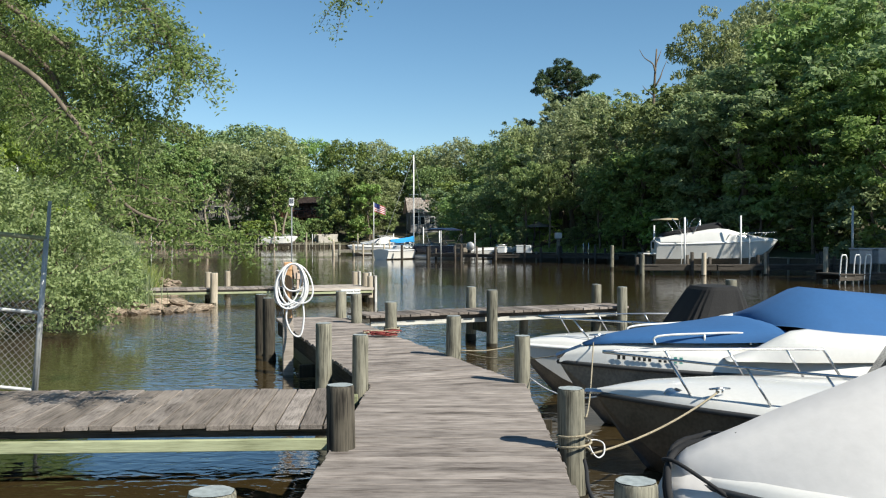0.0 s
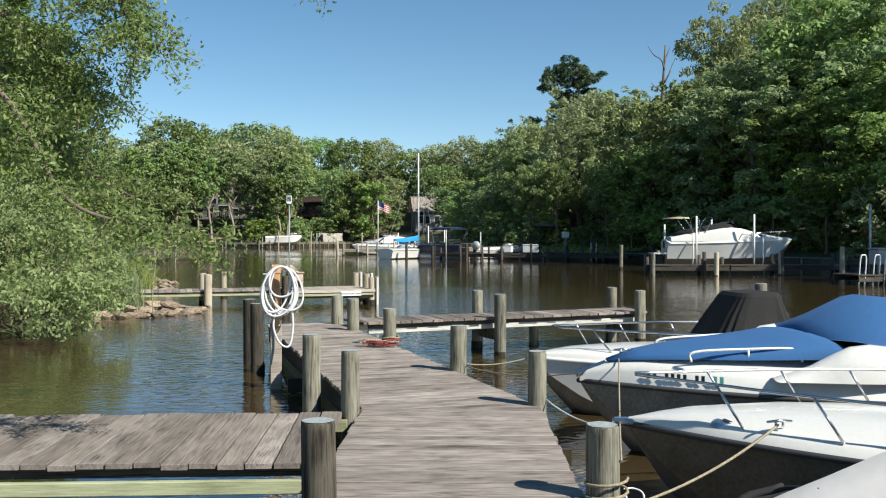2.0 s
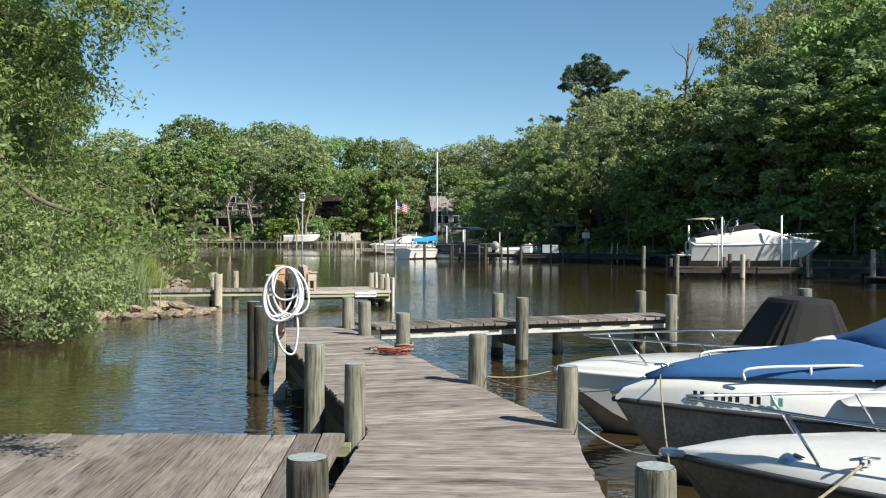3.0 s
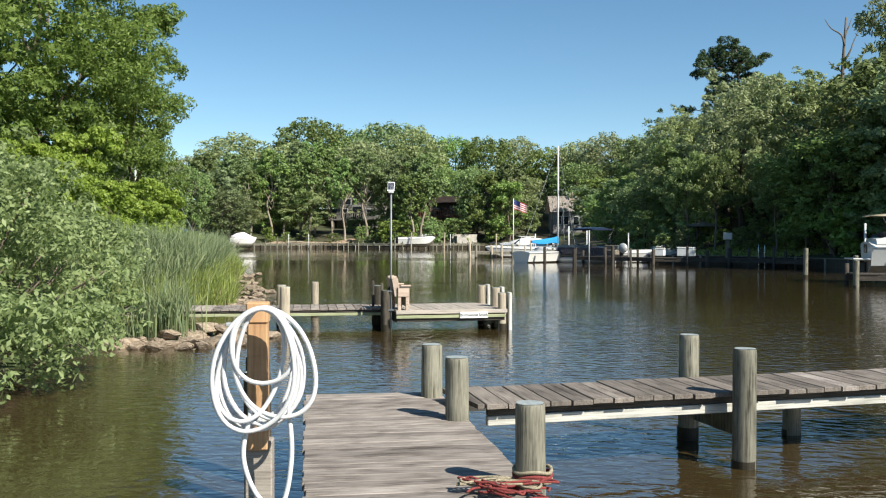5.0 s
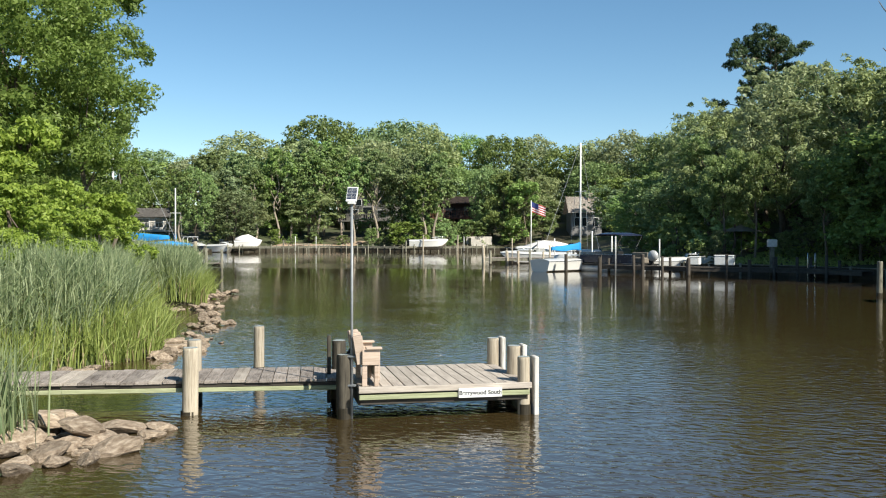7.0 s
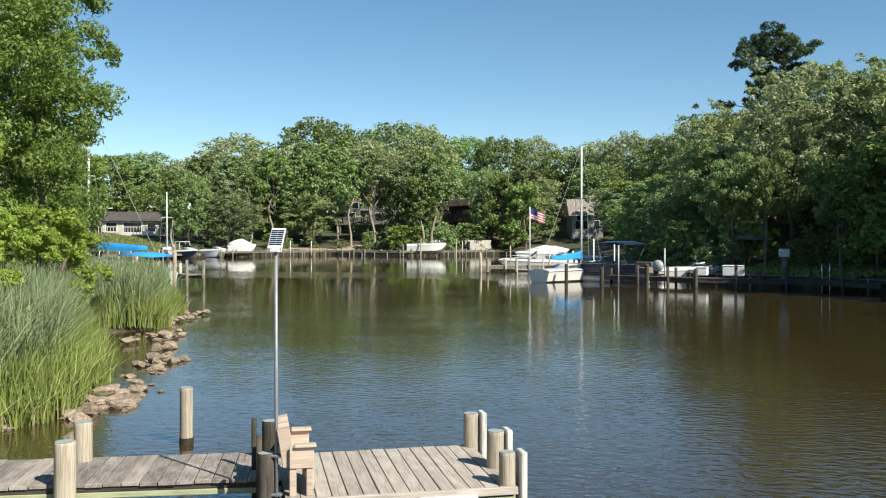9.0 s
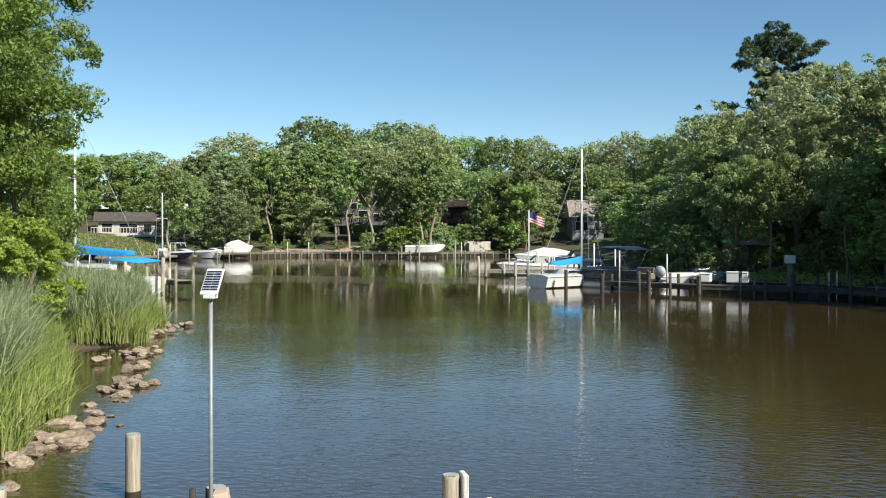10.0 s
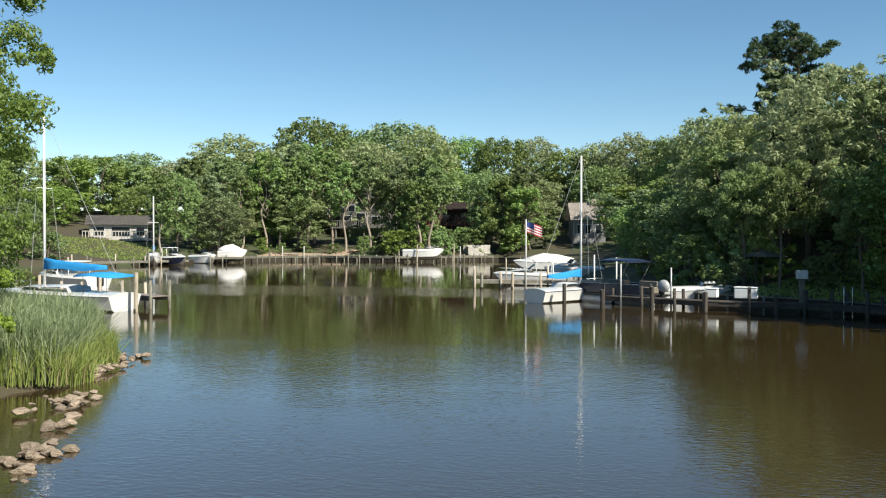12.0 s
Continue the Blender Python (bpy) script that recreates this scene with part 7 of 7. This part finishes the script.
def house(x, y, z, turn, w, d, eave, ridge, wall_mat, roof_mat, label, windows, chimney=None, balcony=None, along=False, size=1.0):
    """A gabled house with its front towards local -y."""
    hs = thing("house", pose(x, y, z, 0, 0, turn) @ Matrix.Scale(size, 4), label, "house")
    bm = bmesh.new()
    box(bm, -w / 2, w / 2, 0, d, -1.5, eave)
    gables = [[(-w / 2, yy, eave), (w / 2, yy, eave), (0, yy, ridge)] for yy in (0.0, d)]
    if along:
        gables = [[(xx, 0, eave), (xx, d, eave), (xx, d / 2, ridge)] for xx in (-w / 2, w / 2)]
    for tri in gables:
        bm.faces.new([bm.verts.new(p) for p in tri])
    part("wall", bm, wall_mat, hs)
    for k in range(int((eave + 1.5) / 0.28)):
        bm = bmesh.new()
        box(bm, -w / 2 - 0.02, w / 2 + 0.02, -0.03, 0.0, -1.5 + 0.28 * k, -1.5 + 0.28 * k + 0.25)
        part("siding_board", bm, wall_mat, hs)
    for sg in (1, -1):
        bm = bmesh.new()
        t = 0.18
        over = 0.6
        if along:
            dy, dz = d / 2 + over, (ridge - eave) * (1 + over / (d / 2))
            grid_of(bm, [[(-w / 2 - over, d / 2, ridge + t), (w / 2 + over, d / 2, ridge + t)], [(-w / 2 - over, d / 2 + sg * dy, ridge + t - dz), (w / 2 + over, d / 2 + sg * dy, ridge + t - dz)]])
        else:
            dx, dz = w / 2 + over, (ridge - eave) * (1 + over / (w / 2))
            grid_of(bm, [[(0, -over, ridge + t), (0, d + over, ridge + t)], [(sg * dx, -over, ridge + t - dz), (sg * dx, d + over, ridge + t - dz)]])
        bmesh.ops.solidify(bm, geom=bm.faces[:], thickness=t)
        part("roof", bm, roof_mat, hs)
    for wx, wz, ww, wh in windows:
        window(hs, wx, 0.0, wz, ww, wh, M_DARKFRAME if wall_mat is M_BROWNSIDING else M_WHITE)
    if chimney:
        bm = bmesh.new()
        box(bm, chimney[0] - 0.45, chimney[0] + 0.45, chimney[1] - 0.4, chimney[1] + 0.4, 0, chimney[2], 0.03)
        part("chimney", bm, M_BRICK, hs)
    if balcony:
        z0, depth, mat = balcony
        bm = bmesh.new()
        box(bm, -w / 2 - 0.8, w / 2 + 0.8, -depth, -0.05, z0 - 0.22, z0, 0.02)
        deck = part("balcony", bm, mat, hs)
        bm = bmesh.new()
        box(bm, -w / 2 - 0.8, w / 2 + 0.8, -depth, -depth + 0.08, z0 + 0.92, z0 + 1.02)
        part("handrail", bm, mat, deck)
        n = int((w + 1.6) / 0.35)
        for k in range(n + 1):
            bm = bmesh.new()
            xx = -w / 2 - 0.78 + k * (w + 1.5) / n
            box(bm, xx, xx + 0.07, -depth + 0.01, -depth + 0.07, z0, z0 + 0.92)
            part("baluster", bm, mat, deck)
        for xx in (-w / 2, -w / 6, w / 6, w / 2):
            bm = bmesh.new()
            box(bm, xx - 0.1, xx + 0.1, -depth + 0.1, -depth + 0.3, -2.0, z0 - 0.2)
            part("balcony_post", bm, mat, deck)
    return hs


house(-54.9, 197.5, 5.7, -8, 7.0, 7, 3.9, 5.2, M_SIDING, M_ROOF, "grey wooden house high among the trees", [(-2.2, 0.4, 1.2, 1.5), (0.2, 0.4, 1.8, 1.9), (2.3, 0.6, 0.9, 1.2), (-1.5, 2.6, 1.0, 0.9)], balcony=(0.2, 1.6, M_SIDING), size=1.32)
house(-34.1, 196.9, 3, 5, 8.5, 8, 4.8, 5.9, M_BROWNSIDING, M_BROWNSIDING, "dark brown house with a red-stained deck", [(-3, 0.4, 1.4, 1.6), (0, 0.4, 2.2, 1.9), (2.9, 0.4, 1.2, 1.6), (-2.2, 3.0, 1.5, 1.2), (1.0, 3.0, 2.4, 1.3)], balcony=(2.6, 2.6, M_REDDECK), along=True, size=1.32)
house(-9.5, 192.9, 4.4, 12, 5.6, 6, 3.0, 5.6, M_TANSIDING, M_ROOFTAN, "grey two-storey house with a tan roof and brick chimney", [(-1.7, 0.3, 0.9, 1.5), (-0.3, 0.3, 0.9, 1.5), (1.6, 0.3, 1.0, 1.5), (-1.5, 1.9, 0.9, 1.0), (1.3, 2.2, 0.9, 1.1)], (1.0, 2.4, 6.4), along=True, size=1.06)
house(-86.5, 161.9, 2.6, 30, 7.0, 7, 2.6, 3.7, M_CONCRETE, M_ROOF, "pale low house with a porch on a green lawn", [(-2.6, -1.0, 1.5, 1.5), (-0.4, -1.0, 2.0, 1.6), (2.2, -1.0, 1.6, 1.5), (-2.4, 1.2, 1.3, 1.1), (0.2, 1.1, 2.2, 1.2), (2.6, 1.2, 1.0, 1.1)], balcony=(0.8, 1.8, M_CONCRETE), along=True, size=1.32)


def concrete_stairs():
    st = thing("garden_steps", pose(-26.6, 181.9, 1.0, 0, 0, 200) @ Matrix.Scale(1.36, 4), "pale concrete garden steps and wall by the shore", "stairs")
    for k in range(8):
        bm = bmesh.new()
        box(bm, 0.35 * k, 0.35 * k + 0.4, -0.9, 0.9, -0.6, 0.18 * (k + 1) - 0.4, 0.01)
        part("step", bm, M_CONCRETE, st)
    bm = bmesh.new()
    box(bm, -0.4, 3.2, -1.3, -0.95, -0.6, 1.2, 0.03)
    part("retaining_wall", bm, M_CONCRETE, st)


concrete_stairs()


def shore_furniture():
    """Power box, umbrella, ladder, bins on the far bulkhead and the near floating dock."""
    box_post = thing("power_pedestal", pose(7.7, 77.6, 0), "grey post with a white power box on the dock", "pedestal")
    bm = bmesh.new()
    box(bm, -0.14, 0.14, -0.14, 0.14, -0.6, 1.9, 0.02)
    part("post", bm, M_PILE, box_post)
    bm = bmesh.new()
    box(bm, -0.3, 0.3, -0.24, 0.24, 1.9, 2.4, 0.03)
    part("cabinet", bm, M_GALV, box_post)
    um = thing("patio_umbrella", at_ground(6.8, 86.5, 1, 0), "open grey patio umbrella on the lawn", "umbrella")
    bm = bmesh.new()
    tube(bm, [(0, 0, 0), (0, 0, 2.5)], 0.03, 6)
    part("pole", bm, M_PILE, um)
    bm = bmesh.new()
    bmesh.ops.create_cone(bm, cap_ends=False, segments=8, radius1=1.5, radius2=0.03, depth=0.5)
    bmesh.ops.translate(bm, vec=(0, 0, 2.2), verts=bm.verts)
    bmesh.ops.solidify(bm, geom=bm.faces[:], thickness=0.02)
    part("canopy", bm, M_SIDING, um)
    lad = thing("dock_ladder", pose(9.9, 76.4, 0, 0, 0, -20), "steel ladder with hooped rails at the bulkhead", "ladder")
    for sx in (-0.22, 0.22):
        bm = bmesh.new()
        tube(bm, curve_pts([(sx, 0, -0.4), (sx, 0, 1.35), (sx, 0.3, 1.45), (sx, 0.5, 0.65)], 4), 0.03, 6)
        part("rail", bm, M_STEEL, lad, smooth=True)
    for k in range(4):
        bm = bmesh.new()
        tube(bm, [(-0.22, 0, -0.2 + 0.3 * k), (0.22, 0, -0.2 + 0.3 * k)], 0.022, 6)
        part("rung", bm, M_STEEL, lad)
    for k, (x, y, w) in enumerate(((17.6, 40.9, 0.75), (18.6, 41.2, 0.75))):
        bn = thing("dock_box", pose(x, y, 0.45, 0, 0, 18), "plastic storage box on the dock, greyed for shade", "box", "dock boxes")
        bm = bmesh.new()
        box(bm, -w / 2, w / 2, -0.3, 0.3, 0.35, 1.0, 0.04)
        part("body", bm, M_BOX, bn)
        bm = bmesh.new()
        box(bm, -w / 2 - 0.03, w / 2 + 0.03, -0.33, 0.33, 1.005, 1.08, 0.02)
        part("lid", bm, M_BOX, bn)
        for lx in (-0.3, 0.3):
            for ly in (-0.22, 0.22):
                bm = bmesh.new()
                box(bm, lx - 0.04, lx + 0.04, ly - 0.04, ly + 0.04, 0, 0.36)
                part("leg", bm, M_PILE, bn)
    for x, y, w, h in ((4.9, 79.4, 1.3, 0.62), (3.0, 79.9, 0.7, 0.5)):
        bn = thing("dock_box", pose(x, y, 0.62, 0, 0, -15), "white plastic storage box on the dark dock", "box", "dock boxes")
        bm = bmesh.new()
        box(bm, -w / 2, w / 2, -0.32, 0.32, 0.0, h, 0.05)
        part("body", bm, M_WHITE, bn)
        bm = bmesh.new()
        box(bm, -w / 2 - 0.02, w / 2 + 0.02, -0.34, 0.34, h + 0.003, h + 0.08, 0.03)
        part("lid", bm, M_WHITE, bn)
    for x, y in ((15.9, 39.6), (16.6, 39.9), (17.1, 40.0)):
        lr = thing("swim_ladder", pose(x, y - 0.75, 0.0, 0, 0, 18), "bright hooped steel ladder on the dock", "ladder", "ladders")
        bm = bmesh.new()
        tube(bm, curve_pts([(0, 0.1, 0.0), (0, 0, 1.1), (0.14, 0, 1.25), (0.28, 0, 1.1), (0.28, 0.1, 0.0)], 5), 0.03, 6)
        part("hoop", bm, M_WHITE, lr, smooth=True)


shore_furniture()


def lawn(cx, cy, rx, ry, n, name, label):
    rng = np.random.default_rng(int(abs(cx) * 3 + cy))
    a, r = rng.uniform(0, 2 * np.pi, n), np.sqrt(rng.random(n))
    x, y = cx + rx * r * np.cos(a), cy + ry * r * np.sin(a)
    ok = shore_distance(x, y) > 0.8
    x, y = x[ok], y[ok]
    blades(name, np.stack([x, y, land_height(x, y)], 1), 0.22, 0.16, M_GRASS, label, rng, 0.5)


lawn(12.5, 83.0, 6.5, 5.5, 3500, "lawn", "mown green lawn behind the bulkhead")
lawn(-80.9, 150.1, 10, 9, 3500, "lawn", "green lawn below the pale house")


def bare_bank():
    """A worn slope of bare soil above the far bulkhead, with two drift logs."""
    rng = random.Random(41)
    rows = []
    for i in range(15):
        row = []
        for j in range(6):
            x, y = -63.4 + 0.95 * i + 0.1 * j, 164.8 + 0.66 * i + 1.2 * j + rng.uniform(-0.15, 0.15)
            z = max(float(land_height(np.array([x]), np.array([y]))[0]), 0.45)
            edge = 0 < i < 14 and 0 < j < 5
            row.append((x, y, z + (0.10 + rng.uniform(0, 0.25) if edge else -0.12)))
        rows.append(row)
    bm = bmesh.new()
    grid_of(bm, rows)
    solo("soil_bank", bm, M_SAND, None, "bare tan soil worn into the far bank", "bank", smooth=True)
    for x, y, turn in ((-58.8, 169, 30), (-55.4, 171.4, 52)):
        bm = bmesh.new()
        tube(bm, curve_pts([(-1.6, 0, 0), (-0.4, 0.08, 0.05), (0.8, -0.05, 0.1), (1.7, 0.1, 0.12)], 4), 0.14, 8)
        z = max(float(land_height(np.array([x]), np.array([y]))[0]), 0.45) + 0.34
        solo("drift_log", bm, M_BARKPALE, pose(x, y, z, 0, 0, turn), "pale bleached drift log lying on the soil", "log", "drift logs", smooth=True)


bare_bank()


def pontoon_boat():
    """A dark deck boat on two floats, railed in, with a navy sun top and a silver outboard."""
    boat = thing("pontoon_boat", pose(-2.2, 83.0, 0, 0, 0, -38), "dark pontoon boat with a navy sun top and silver outboard", "boat", "far boats")
    for y in (-0.95, 0.95):
        bm = bmesh.new()
        tube(bm, [(-3.1, y, 0.28), (-2.5, y, 0.18), (2.6, y, 0.18), (2.9, y, 0.2)], [0.05, 0.33, 0.33, 0.28], 12)
        part("float", bm, M_GALV, boat, "dull aluminium float", smooth=True)
    bm = bmesh.new()
    box(bm, -2.8, 2.7, -1.25, 1.25, 0.50, 0.62, 0.02)
    part("deck", bm, M_BLACK, boat)
    for x0, x1, y0, y1 in ((-2.7, 2.1, -1.22, -1.18), (-2.7, 2.1, 1.18, 1.22), (-2.72, -2.68, -1.2, 1.2)):
        bm = bmesh.new()
        box(bm, x0, x1, y0, y1, 0.66, 1.22, 0.01)
        panel = part("rail_panel", bm, M_NAVY, boat, "black side panel")
        bm = bmesh.new()
        tube(bm, [(x0, (y0 + y1) / 2 if x1 - x0 > 1 else y0, 1.27), (x1, (y0 + y1) / 2 if x1 - x0 > 1 else y1, 1.27)], 0.022, 6)
        part("top_rail", bm, M_STEEL, panel, smooth=True)
    for x, y, w in ((-1.9, -0.85, 0.9), (-1.9, 0.85, 0.9), (1.2, 0.8, 0.7)):
        bm = bmesh.new()
        box(bm, x - w, x + w, y - 0.3, y + 0.3, 0.625, 1.05, 0.05)
        seat = part("bench_seat", bm, M_GELGREY, boat)
        bm = bmesh.new()
        box(bm, x - w, x + w, y + 0.16 * (1 if y > 0 else -1) - 0.08, y + 0.16 * (1 if y > 0 else -1) + 0.08, 1.052, 1.42, 0.04)
        part("backrest", bm, M_GELGREY, seat)
    bm = bmesh.new()
    box(bm, 0.1, 0.7, -0.9, -0.3, 0.625, 1.5, 0.06)
    part("console", bm, M_BLACK, boat)
    canvas(boat, "sun_top", [(-1.5, 1.15, 2.62, 2.72), (-0.8, 1.2, 2.70, 2.86), (0.6, 1.2, 2.70, 2.86), (1.3, 1.15, 2.62, 2.72)], M_NAVY, "stretched navy sun top", 0.01)
    for sx in (-1.4, 1.2):
        for sy in (-1.15, 1.15):
            bm = bmesh.new()
            tube(bm, [(sx * 0.3, sy, 1.2), (sx, sy, 2.66)], 0.022, 5)
            part("pole", bm, M_STEEL, boat)
    bm = bmesh.new()
    tube(bm, [(3.0, 0, -0.2), (2.95, 0, 0.85)], [0.10, 0.14], 8)
    motor = part("outboard", bm, M_BLACK, boat)
    bm = bmesh.new()
    bmesh.ops.create_uvsphere(bm, u_segments=16, v_segments=10, radius=0.5)
    bmesh.ops.transform(bm, matrix=Matrix.Translation((3.05, 0, 1.2)) @ Matrix.Diagonal((0.85, 0.5, 0.8, 1)), verts=bm.verts)
    part("cowl", bm, M_GALV, motor, "silver motor cowl", smooth=True)


pontoon_boat()
for x, y, z1, m in ((-2.4, 80.1, 2.6, M_GALV), (0.6, 79.9, 2.4, M_GALV), (2.2, 88.7, 3.2, M_BLACK), (-4.3, 87, 3.0, M_WHITE), (-2.8, 88.1, 2.8, M_WHITE), (-8.1, 98.1, 2.4, M_WHITE), (-12, 98.2, 2.4, M_PILE_PALE)):
    slim_pole(x, y, 0.0, z1, 0.05, m, "dock_pole", "slim upright pole among the moored boats", "pole")
